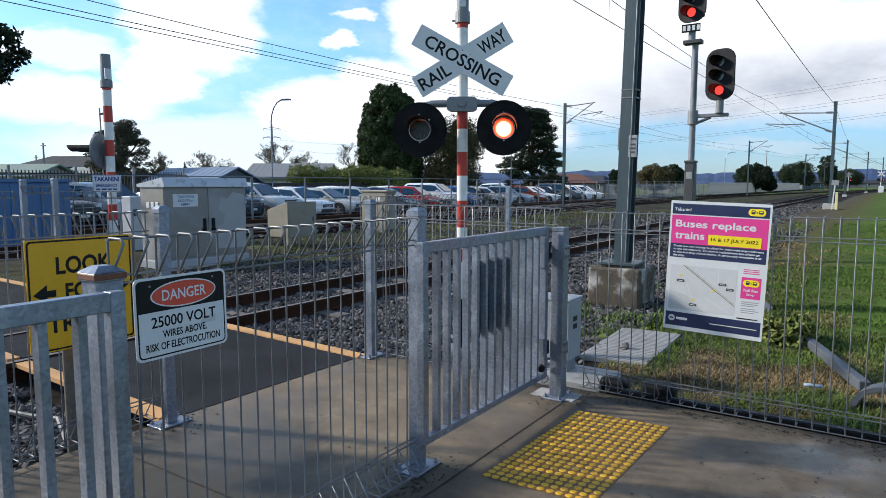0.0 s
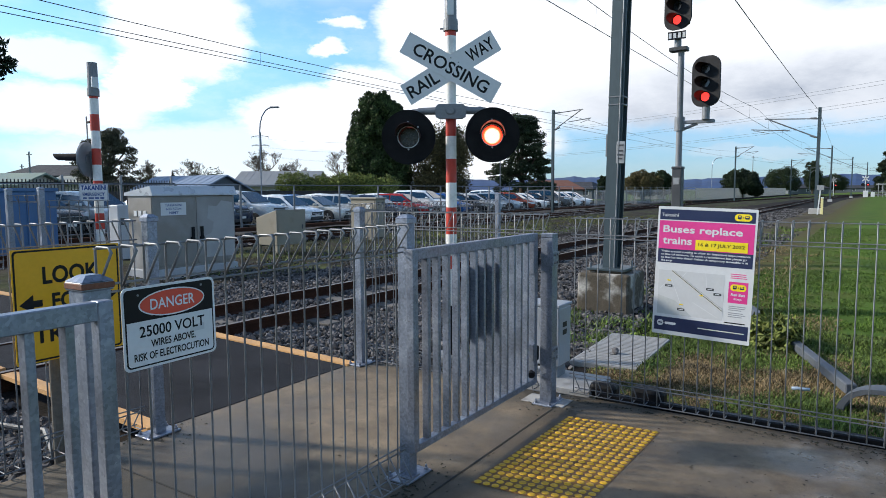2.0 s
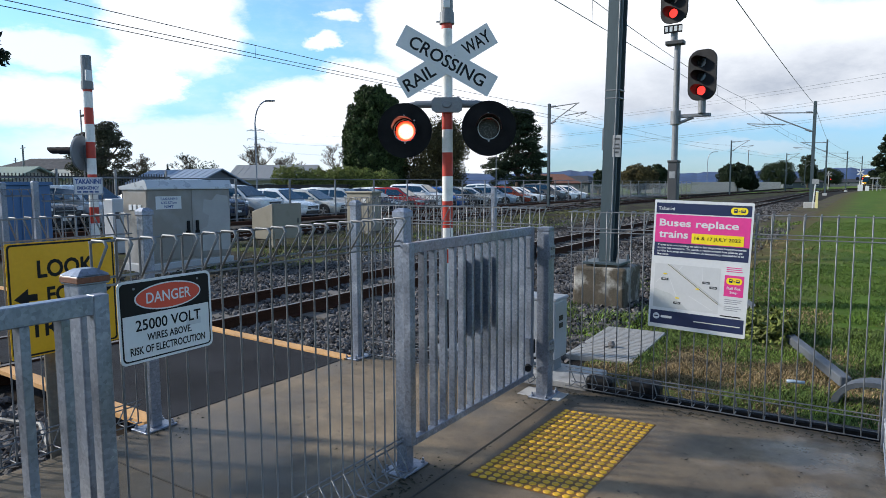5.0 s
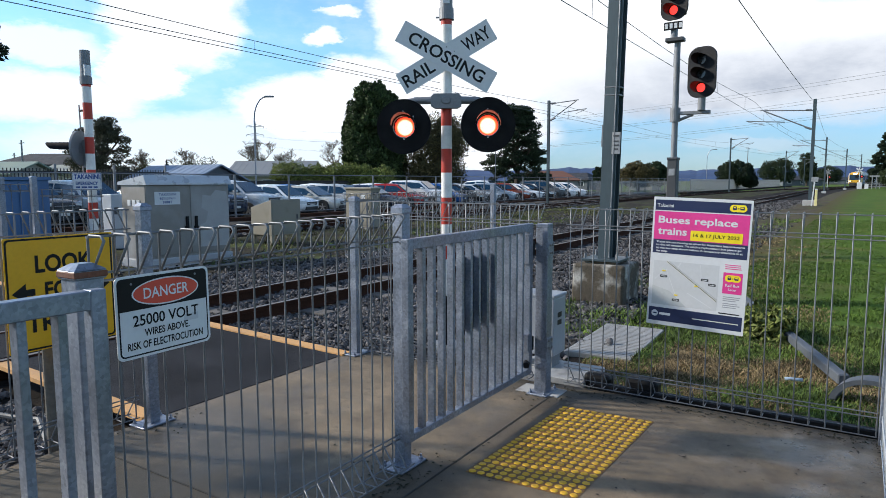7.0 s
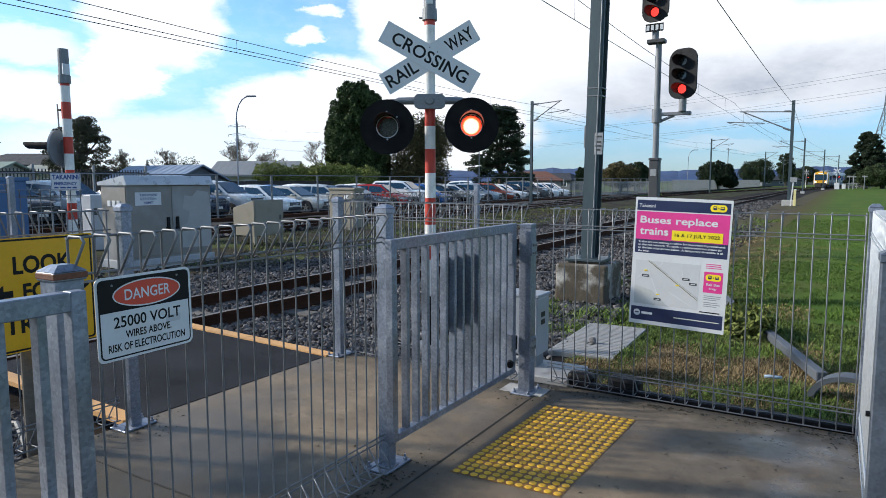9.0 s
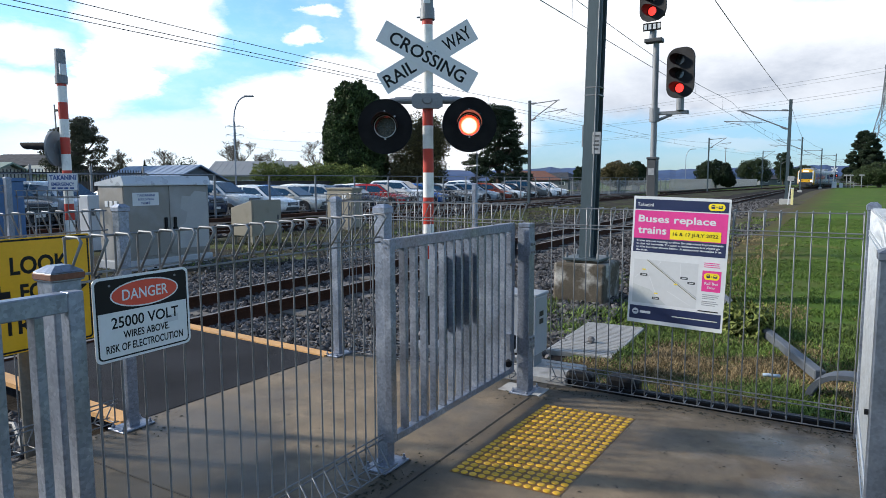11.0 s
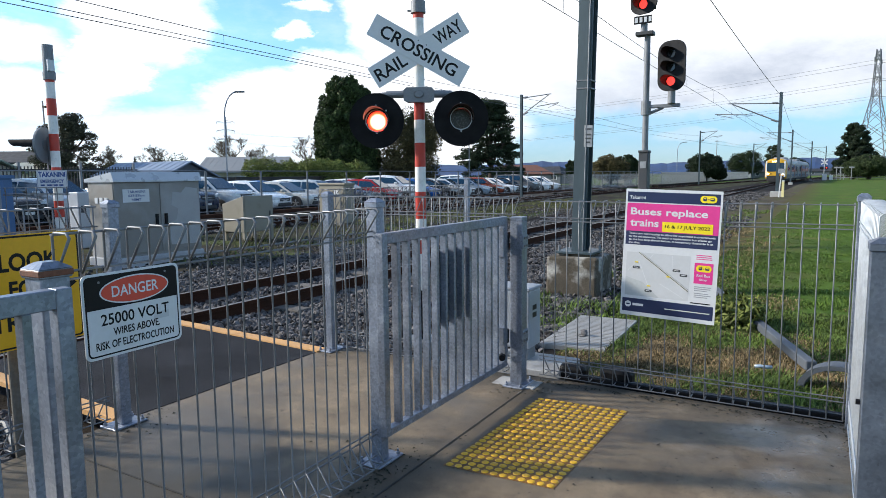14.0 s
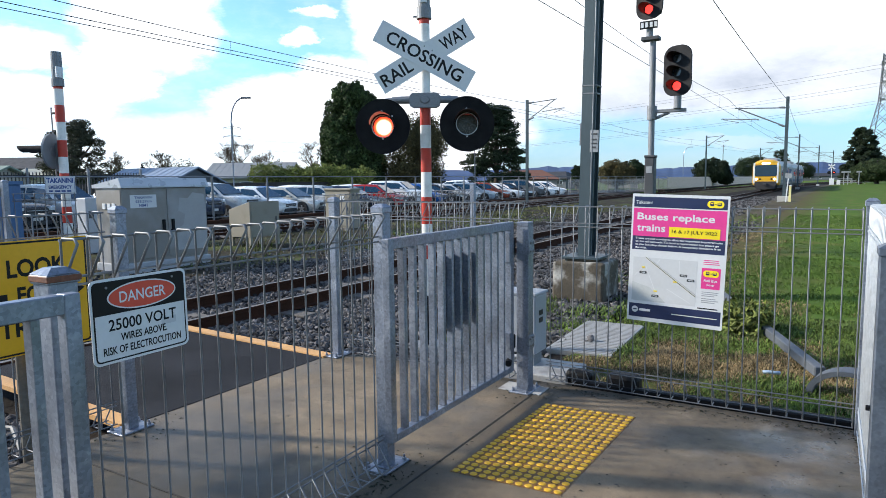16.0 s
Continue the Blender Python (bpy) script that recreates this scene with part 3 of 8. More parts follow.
# ---- posts, gates, fences ----
BROWN = mat("rusty_cap", (0.14, 0.055, 0.03), 0.7, 0.1, var=0.3, scale=20, fine=120, bump=0.1)


def base_plate(parent, w=0.15, l=0.22, yaw=0.0):
    pl = part("base_plate", boxb(-w / 2, w / 2, -l / 2, l / 2, 0, 0.012, 0.003), GALV, parent, m=pose(0, 0, 0, 0, 0, yaw))
    b = None
    for sx in (-1, 1):
        for sy in (-1, 1):
            m = pose(sx * (w / 2 - 0.022), sy * (l / 2 - 0.022), 0.012)
            if b is None:
                bm = rodb((0, 0, 0), (0, 0, 0.012), 0.012, seg=6)
                rod(bm, (0, 0, 0.012), (0, 0, 0.028), 0.006, seg=8)
                b = part("bolt", bm, GALV, pl, m=m)
            else:
                again(b, pl, m)
    return pl


def post(x, y, h, w=0.066, cap="galv", label="galvanised square steel fence post with a peaked cap", yaw=0.0, plate=True, name="fence_post", group="fence posts", d=None, ma=None):
    d, ma = d or w, ma or GALV
    t = thing(name, label, "post", pose(x, y, 0, 0, 0, yaw), group)
    part("tube", boxb(-w / 2, w / 2, -d / 2, d / 2, 0.0 if not plate else 0.01, h - 0.03, 0.004), ma, t)
    bm = bmesh.new()
    k = 0.006
    box(bm, -w / 2 - k, w / 2 + k, -d / 2 - k, d / 2 + k, h - 0.04, h - 0.012, 0.003)
    v = [bm.verts.new(p) for p in ((-w / 2 - k, -d / 2 - k, h - 0.012), (w / 2 + k, -d / 2 - k, h - 0.012), (w / 2 + k, d / 2 + k, h - 0.012), (-w / 2 - k, d / 2 + k, h - 0.012))]
    q = [bm.verts.new((p.co.x * 0.45, p.co.y * 0.45, h + 0.006)) for p in v]
    bm.faces.new(q)
    for i in range(4):
        bm.faces.new((v[i], v[(i + 1) % 4], q[(i + 1) % 4], q[i]))
    if cap == "flat":
        bm.free()
        bm = boxb(-w / 2, w / 2, -d / 2, d / 2, h - 0.03, h, 0.004)
    part("cap", bm, ma, t)
    if cap == "rust":
        part("rust_band", boxb(-w / 2 - 0.008, w / 2 + 0.008, -d / 2 - 0.008, d / 2 + 0.008, h - 0.034, h - 0.016, 0.002), BROWN, t, "rusty brown band round the cap")
    if plate:
        base_plate(t)
    return t


def roll_fence(a, b, over, top=1.33, pitch=0.0765, r=0.0036, group="roll-top fences", label="galvanised welded-wire fence panel with rolled top and bottom", z0=0.035, depth=0.11,
               bottom=True, name="wire_fence", zoff=0.0, start=None, ma=None):
    """Bent upright wires with a triangular roll at the top and the foot, tied by level wires. over: the side to which the rolls stand."""
    a, b = Vector((*a, 0)), Vector((*b, 0))
    u = (b - a).normalized()
    o = Vector((*over, 0)).normalized()
    t = thing(name, label, "fence", Matrix.Translation((0, 0, zoff)), group)
    n = int((b - a).length / pitch)
    h = 0.132
    prof = [(0.004, z0 + h), (depth, z0 + 0.012), (depth - 0.012, z0), (0.012, z0), (0, z0 + 0.012)] if bottom else [(0, z0)]
    prof += [(0, top - 0.012), (0.012, top), (depth - 0.014, top), (depth, top - 0.014), (0.004, top - h)]
    w0 = None
    st = ((b - a).length - n * pitch) / 2 if start is None else start
    n = int(((b - a).length - st) / pitch)
    for i in range(n + 1):
        p = a + u * (st + pitch * i)
        if w0 is None:
            w0 = part("wire", tubeb([p + o * x + Z * z for x, z in prof], r, 6), (ma or WIRE), t, smooth=True)
            p0 = p
        else:
            again(w0, t, Matrix.Translation(p - p0))
    levels = [(0.0, top - 0.006, 0), (depth, top - 0.012, 1), (-0.005, top - h + 0.012, 0), (-0.005, top - h - 0.013, 0)]
    levels += [(-0.005, z0 + h + 0.012, 0), (-0.005, z0 + h - 0.014, 0), (depth, z0 + 0.008, 1), (-0.005, z0 + 0.004, 0)] if bottom else [(-0.005, 0.2, 0)]
    for x, z, k in levels:
        if k and x == depth and z > 1:
            continue
        part("level_wire", rodb(a + o * x + Z * z, b + o * x + Z * z, r, seg=6, caps=True), (ma or WIRE), t)
    return t


def swing_gate(y0, y1, x, z0=0.15, z1=1.205, slats=13, label="galvanised steel swing gate with upright flat slats", first=0.0):
    """A gate lying along y, its middle plane at x."""
    t = thing("swing_gate", label, "gate", pose(x, 0, 0), "pedestrian gates")
    d = 0.022
    part("stile", boxb(-d, d, y0, y0 + 0.045, z0, z1, 0.003), GALV, t)
    part("stile", boxb(-d, d, y1 - 0.045, y1, z0, z1, 0.003), GALV, t)
    part("top_rail", boxb(-d, d, y0 + 0.045, y1 - 0.045, z1 - 0.055, z1, 0.003), GALV, t)
    part("bottom_rail", boxb(-d, d, y0 + 0.045, y1 - 0.045, z0, z0 + 0.04, 0.003), GALV, t)
    s0 = None
    step = (y1 - y0 - 0.09) / (slats + 1)
    for i in range(slats):
        y = y0 + 0.045 + first + step * (i + 1)
        if s0 is None:
            s0 = part("slat", boxb(-0.02, 0.02, -0.0125, 0.0125, z0 + 0.04, z1 - 0.055, 0.002), GALV, t, m=pose(0, y, 0))
        else:
            again(s0, t, pose(0, y, 0))
    return t


main_gate = swing_gate(2.545, 4.02, -1.87)
part("notice_plate", boxb(-0.034, -0.024, 3.10, 3.46, 0.62, 1.06, 0.002), GALV, main_gate, "grey metal plate fixed behind the slats")
part("latch_plate", boxb(-0.03, 0.03, 3.935, 3.972, 0.93, 1.13, 0.002), GALV, main_gate)
part("kick_plate", boxb(-0.03, 0.03, 3.935, 3.972, 0.32, 0.44, 0.002), GALV, main_gate)
gate_post = post(-1.80, 4.10, 1.20, 0.09, cap="flat", label="square galvanised gate post on a bolted base plate", name="gate_post", group="gate posts")
for z in (1.03, 0.36):
    hg = part("hinge", boxb(-0.10, -0.05, -0.10, -0.045, z - 0.05, z + 0.05, 0.004), BLACK, gate_post, "black gate hinge")
    part("hinge_strap", boxb(0.0455, 0.0515, -0.045, 0.045, z - 0.055, z + 0.045, 0.002), GALV, gate_post)
    b0 = None
    for yy in (-0.022, 0.022):
        for zz in (-0.03, 0.025):
            m = pose(0.0515, yy, z + zz, 0, 90, 0)
            b0 = again(b0, gate_post, m) if b0 else part("bolt", rodb((0, 0, 0), (0, 0, 0.008), 0.010, seg=6), WIRE, gate_post, m=m)
part("stop", rodb((-0.085, -0.07, 0.24), (-0.06, -0.15, 0.22), 0.024, seg=12), BLACK, gate_post, "black rubber gate stop")

near_gate = swing_gate(-0.585, 0.942, -1.772, z1=1.192, first=0.024, label="galvanised steel swing gate standing beside the near post")
near_post = post(-1.905, 0.960, 1.247, 0.085, cap="rust", label="square galvanised gate post with a rusty peaked cap", name="gate_post", group="gate posts")

post(-1.93, 2.60, 1.372, 0.066, label="galvanised square steel post at the latch side of the gate", plate=True)
post(-3.60, 4.20, 1.36)
post(-3.60, 2.25, 1.36)
post(0.222, 4.27, 1.36, 0.058, plate=False)
post(0.238, 2.78, 1.24, 0.10, name="gate_post", group="gate posts", label="square darker galvanised gate post beside the path", ma=GALVD)
part("bolt", rodb((-0.052, 0, 0.62), (-0.066, 0, 0.62), 0.011, seg=6), BLACK, bpy.data.objects["gate_post.002"])

danger_fence = roll_fence((-1.92, 0.985), (-1.92, 2.565), (1, 0), top=1.333, pitch=0.0793, start=0.005, depth=0.088, r=0.0041)
roll_fence((-3.60, 4.24), (-1.86, 4.19), (0, 1), top=1.33)
right_fence = roll_fence((-1.72, 4.30), (0.185, 4.28), (0, 1), top=1.305, z0=0.03, pitch=0.0851, start=0.031)
roll_fence((-3.66, -2.2), (-3.66, 2.20), (-1, 0), top=1.333, depth=0.09, r=0.0041)
# lighter copy of WIRE: the sun on this panel is painted into its colour
LITWIRE = mat("bright_galvanised_wire", (0.40, 0.43, 0.465), 0.45, 0.3, var=0.12, scale=9, fine=70, bump=0.0)
roll_fence((0.215, 2.84), (0.21, 4.22), (1, 0), top=1.33, label="galvanised welded-wire fence panel beside the path, sunlit brightness in its colour", ma=LITWIRE)


# ---- signs ----
def sign_plate(name, label, m, w, h, r=0.02, ma=None, t=0.003, cat="sign"):
    s = thing(name, label, cat, m)
    part("plate", slabb(rrect(w, h, r), -t, 0), ma or SIGW, s)
    return s


def flat(name, outline, ma, parent, z, label=""):
    bm = bmesh.new()
    f = bm.faces.new([bm.verts.new((x, y, z)) for x, y in outline])
    if f.normal.z < 0:
        bmesh.ops.reverse_faces(bm, faces=[f])
    bm.normal_update()
    if f.normal.z < 0:
        f.normal_flip()
    return part(name, bm, ma, parent, label)


def rect(x0, x1, y0, y1):
    return [(x0, y0), (x1, y0), (x1, y1), (x0, y1)]


# danger sign on the wire fence
dg = sign_plate("danger_sign", "white and black danger sign with red oval on the fence", face_frame((-1.895, 1.223, 1.063), (1, 0.0, 0.0), 0.5), 0.346, 0.270, 0.020)
flat("outer_border", rrect(0.330, 0.254, 0.016), SIGB, dg, 0.0006)
flat("white_field", rrect(0.320, 0.158, 0.012, cy=-0.043), SIGW, dg, 0.0012)
flat("black_field", rect(-0.163, 0.163, 0.022, 0.120), SIGB, dg, 0.0018)
flat("oval_rim", ellipse(0.248, 0.090, cx=0.006, cy=0.072), SIGW, dg, 0.0024)
flat("red_oval", ellipse(0.238, 0.081, cx=0.006, cy=0.072), SIGR, dg, 0.0030)
text("DANGER", dg, SIGW, 0.006, 0.072, 0.0036, 0.036, 0.166, bold=0.012)
text("25000 VOLT", dg, SIGB, 0.004, -0.013, 0.0020, 0.037, 0.244, bold=0.016)
text("WIRES ABOVE.", dg, SIGB, 0.004, -0.056, 0.0020, 0.025, 0.168, bold=0.020)
text("RISK OF ELECTROCUTION", dg, SIGB, 0.000, -0.094, 0.0020, 0.0255, 0.280, bold=0.022)
flat("faded_patch", rect(0.068, 0.125, -0.046, -0.022), plain("sign_patch", (0.50, 0.51, 0.53), 0.5), dg, 0.0016)
for x, y in ((-0.118, 0.108), (0.118, 0.112)):
    part("rivet", rodb((x, y, 0.0018), (x, y, 0.0035), 0.004, seg=8), GREYP, dg)

# look for trains sign on its timber post
lk = sign_plate("look_for_trains_sign", "yellow warning sign with black lettering on a timber post", face_frame((-3.605, 1.765, 0.903), (1, 0.0, 0)), 0.575, 0.605, 0.006, SIGY)
for o, i in ((0.60, 0.575), ):
    flat("border", rrect(0.562, 0.592, 0.02), SIGB, lk, 0.0006)
    flat("field", rrect(0.542, 0.572, 0.016), SIGY, lk, 0.0012)
text("LOOK", lk, SIGB, 0.012, 0.158, 0.0018, 0.096, 0.302, bold=0.03)
text("FOR", lk, SIGB, 0.0, 0.015, 0.0018, 0.091, 0.192, bold=0.03)
text("TRAINS", lk, SIGB, 0.005, -0.158, 0.0018, 0.091, 0.403, bold=0.03)
for s in (-1, 1):
    flat("arrow", [(s * 0.26, 0.012), (s * 0.19, 0.062), (s * 0.19, 0.03), (s * 0.145, 0.03), (s * 0.145, -0.006), (s * 0.19, -0.006), (s * 0.19, -0.038)], SIGB, lk, 0.0018)
TIMB = mat("grey_timber", (0.12, 0.108, 0.09), 0.9, 0, var=0.25, scale=4, fine=50, bump=0.3, stretch=(1, 1, 0.15))
part("timber_post", rodb((-0.02, -1.0, -0.165), (-0.02, 0.26, -0.165), 0.034, 0.032, seg=14), TIMB, lk, "weathered grey timber post", smooth=False)

# bus replacement poster
NAVY = plain("poster_navy", (0.012, 0.022, 0.075), 0.45)
PINK = plain("poster_pink", (0.72, 0.045, 0.26), 0.45)
PYEL = plain("poster_yellow", (0.88, 0.68, 0.015), 0.45)
MAPG = mat("poster_map", (0.56, 0.57, 0.58), 0.45, 0, var=0.03, scale=12, fine=60, bump=0)
PGREY = plain("poster_grey", (0.30, 0.31, 0.33), 0.5)
PPALE = plain("poster_pale", (0.62, 0.62, 0.56), 0.5)
bs = sign_plate("bus_replacement_poster", "white, navy and pink rail notice board wired to the fence", face_frame((-0.818, 4.262, 0.962), (0, -1, 0), -1.9), 0.594, 0.841, 0.006)
X = 0.285
flat("navy_band", rect(-X, X, 0.335, 0.402), NAVY, bs, 0.0006)
text("Takanini", bs, SIGW, -0.272, 0.366, 0.0012, 0.022, None, 0.01, align="LEFT")
flat("badge", rrect(0.098, 0.044, 0.02, cx=0.215, cy=0.368), PYEL, bs, 0.0012)


def train_bus(parent, cx, cy, k, z):
    """Small pictogram: a train, a plus and a bus."""
    flat("train_mark", rrect(0.026 * k, 0.028 * k, 0.006 * k, cx=cx - 0.025 * k, cy=cy + 0.002 * k), NAVY, parent, z)
    flat("train_window", rect(cx - 0.033 * k, cx - 0.017 * k, cy + 0.003 * k, cy + 0.010 * k), PYEL, parent, z + 0.0006)
    flat("plus_mark", rect(cx - 0.006 * k, cx + 0.006 * k, cy - 0.0015 * k, cy + 0.0015 * k), NAVY, parent, z)
    flat("plus_mark", rect(cx - 0.0015 * k, cx + 0.0015 * k, cy - 0.006 * k, cy + 0.006 * k), NAVY, parent, z + 0.0005)
    flat("bus_mark", rrect(0.030 * k, 0.024 * k, 0.005 * k, cx=cx + 0.026 * k, cy=cy + 0.001 * k), NAVY, parent, z)
    flat("bus_window", rect(cx + 0.016 * k, cx + 0.036 * k, cy + 0.001 * k, cy + 0.009 * k), PYEL, parent, z + 0.0006)


train_bus(bs, 0.215, 0.368, 0.85, 0.0018)
flat("pink_band", rect(-X, X, 0.145, 0.328), PINK, bs, 0.0006)
text("Buses replace", bs, SIGW, -0.260, 0.268, 0.0012, 0.060, 0.478, 0.022, align="LEFT")
text("trains", bs, SIGW, -0.260, 0.200, 0.0012, 0.047, 0.182, 0.022, align="LEFT")
flat("navy_field", rect(-X, X, 0.055, 0.145), NAVY, bs, 0.0007)
flat("date_strip", rect(-0.055, 0.252, 0.150, 0.214), PYEL, bs, 0.0018)
text("16 & 17 JULY 2022", bs, SIGB, 0.099, 0.182, 0.0024, 0.028, 0.272, 0.012)
for i, (line, wd) in enumerate((("Trains are not running to allow for important improvements", 0.535), ("to the rail network. To catch a replacement bus please go", 0.515),
                                ("to the bus stop shown below. A temporary timetable is at", 0.525), ("the stop.", 0.075))):
    text(line, bs, SIGW, -0.265, 0.128 - i * 0.0200, 0.0014, 0.0165, wd, 0.03, align="LEFT")
flat("map", rect(-0.272, 0.132, -0.285, 0.005), MAPG, bs, 0.0006)


def stroke(parent, a, b, w, ma, z, name="map_line"):
    a, b = Vector(a), Vector(b)
    v = (b - a).normalized().orthogonal() * w / 2
    flat(name, [tuple(a - v), tuple(b - v), tuple(b + v), tuple(a + v)], ma, parent, z)


flat("map_park", [(-0.272, -0.285), (-0.05, -0.285), (-0.16, -0.19), (-0.272, -0.16)], plain("poster_shade", (0.48, 0.50, 0.50), 0.5), bs, 0.0009)
stroke(bs, (-0.190, 0.004), (0.129, -0.224), 0.012, PPALE, 0.0012)
stroke(bs, (-0.190, 0.004), (0.129, -0.224), 0.0035, SIGB, 0.0016)
stroke(bs, (-0.175, 0.004), (0.131, -0.213), 0.0025, PGREY, 0.0016)
for a, b in (((-0.19, -0.05), (-0.12, -0.22)), ((0.02, 0.0), (0.03, -0.1)), ((0.03, -0.1), (0.12, -0.12)), ((-0.26, -0.12), (-0.2, -0.05)), ((-0.05, -0.19), (0.1, -0.27)), ((-0.1, -0.0), (-0.12, -0.03))):
    stroke(bs, a, b, 0.004, SIGW, 0.0011)
DARKMAP = plain("map_label_dark", (0.05, 0.055, 0.06), 0.5)
for x, y in ((-0.205, -0.095), (0.05, -0.095), (0.095, -0.122), (-0.12, -0.245)):
    flat("map_label", rrect(0.046, 0.016, 0.004, cx=x, cy=y), DARKMAP, bs, 0.0018)
    flat("map_label_text", rect(x - 0.014, x + 0.014, y - 0.002, y + 0.002), SIGW, bs, 0.0024)
for x, y in ((-0.205, -0.06), (-0.12, -0.212), (0.0, -0.14)):
    flat("map_pin", rect(x - 0.011, x + 0.011, y - 0.004, y + 0.004), PYEL, bs, 0.0022)
flat("stop_panel", rect(0.158, 0.270, -0.165, -0.032), PINK, bs, 0.0006)
flat("stop_badge", rrect(0.092, 0.042, 0.019, cx=0.214, cy=-0.068), PYEL, bs, 0.0012)
train_bus(bs, 0.214, -0.068, 0.8, 0.0018)
text("Rail Bus", bs, SIGW, 0.214, -0.112, 0.0012, 0.017, 0.080, 0.02)
text("Stop", bs, SIGW, 0.214, -0.140, 0.0012, 0.018, 0.046, 0.02)
for y, w in ((-0.008, 0.095), (0.004, 0.09), (0.016, 0.09), (-0.186, 0.10), (-0.198, 0.095), (-0.210, 0.075), (-0.228, 0.085), (-0.240, 0.10), (-0.252, 0.08)):
    flat("small_print", rect(0.165, 0.165 + w, y - 0.0025, y + 0.0025), PINK if y > -0.02 else PGREY, bs, 0.0008)
flat("address_bar", rect(0.145, 0.265, -0.2955, -0.2885), SIGB, bs, 0.0012)
flat("navy_foot", rect(-X, X, -0.395, -0.305), NAVY, bs, 0.0006)
flat("round_mark", ellipse(0.042, 0.042, 24, -0.246, -0.345), SIGW, bs, 0.0012)
flat("round_mark_wave", rrect(0.026, 0.008, 0.003, cx=-0.246, cy=-0.345), NAVY, bs, 0.0018)
flat("wordmark_bar", rrect(0.070, 0.016, 0.004, cx=-0.182, cy=-0.345), SIGW, bs, 0.0012)
flat("foot_print", rect(-0.01, 0.265, -0.356, -0.350), PPALE, bs, 0.0012)


# ---- crossing signal poles ----
def lamp_glow():
    """Red signal lamp: a bright core, a redder rim, and the grid of its small lights."""
    ma = bpy.data.materials.new("lamp_glow")
    ma.use_nodes = True
    nt = ma.node_tree
    n, l = nt.nodes.new, nt.links.new
    b = nt.nodes["Principled BSDF"]
    b.inputs["Base Color"].default_value = (0.3, 0.02, 0.01, 1)
    co, ln = n("ShaderNodeTexCoord"), n("ShaderNodeVectorMath")
    ln.operation = "LENGTH"
    l(co.outputs["Object"], ln.inputs[0])
    ra = n("ShaderNodeValToRGB")
    e = ra.color_ramp.elements
    e[0].position, e[0].color = 0.060, (1.0, 0.30, 0.20, 1)
    e[1].position, e[1].color = 0.092, (0.42, 0.012, 0.006, 1)
    k = e.new(0.074)
    k.color = (1.0, 0.045, 0.012, 1)
    l(ln.outputs["Value"], ra.inputs[0])
    vo = n("ShaderNodeTexVoronoi")
    vo.inputs["Scale"].default_value = 70
    l(co.outputs["Object"], vo.inputs["Vector"])
    mr = n("ShaderNodeMapRange")
    mr.inputs[1].default_value, mr.inputs[2].default_value, mr.inputs[3].default_value, mr.inputs[4].default_value = 0.2, 0.8, 5.5, 4.0
    l(vo.outputs["Distance"], mr.inputs[0])
    l(ra.outputs[0], b.inputs["Emission Color"])
    l(mr.outputs[0], b.inputs["Emission Strength"])
    return ma


GLOW = lamp_glow()
# black hoods tinted red: the lamps' glow is put into their colour
HOODM = plain("hood_black", (0.026, 0.007, 0.006), 0.55)
DULL = mat("lamp_dark_face", (0.055, 0.045, 0.035), 0.22, 0.2, var=0.3, scale=60, fine=200, bump=0.1)
RIM = plain("lamp_rim", (0.35, 0.36, 0.37), 0.4, 0.6)


def annulus(r0, r1, z0, z1, seg=48):
    bm = bmesh.new()
    ring = lambda r, z: [bm.verts.new((r * math.cos(2 * math.pi * i / seg), r * math.sin(2 * math.pi * i / seg), z)) for i in range(seg)]  # noqa: E731
    a, b, c, d = ring(r0, z0), ring(r1, z0), ring(r1, z1), ring(r0, z1)
    for p, q in ((a, b), (b, c), (c, d), (d, a)):
        for i in range(seg):
            bm.faces.new((p[i], p[(i + 1) % seg], q[(i + 1) % seg], q[i]))
    bmesh.ops.recalc_face_normals(bm, faces=bm.faces)
    return bm


def visor(r, length, z0, span=(-10, 190), cut=0.35, seg=24, t=0.004):
    """A hood over a lamp: part of a tube, longer at its crown, with wall thickness."""
    bm = bmesh.new()
    rows = []
    for i in range(seg + 1):
        k = i / seg
        a = radians(span[0] + (span[1] - span[0]) * k)
        ln = length * (cut + (1 - cut) * math.sin(math.pi * k) ** 0.7)
        rows.append([bm.verts.new((rr * math.cos(a), rr * math.sin(a), z)) for rr, z in ((r, z0), (r, z0 + ln), (r + t, z0 + ln), (r + t, z0))])
    for p, q in zip(rows, rows[1:]):
        for j in range(4):
            bm.faces.new((p[j], p[(j + 1) % 4], q[(j + 1) % 4], q[j]))
    bm.faces.new(rows[0]), bm.faces.new(rows[-1][::-1])
    bmesh.ops.recalc_face_normals(bm, faces=bm.faces)
    return bm


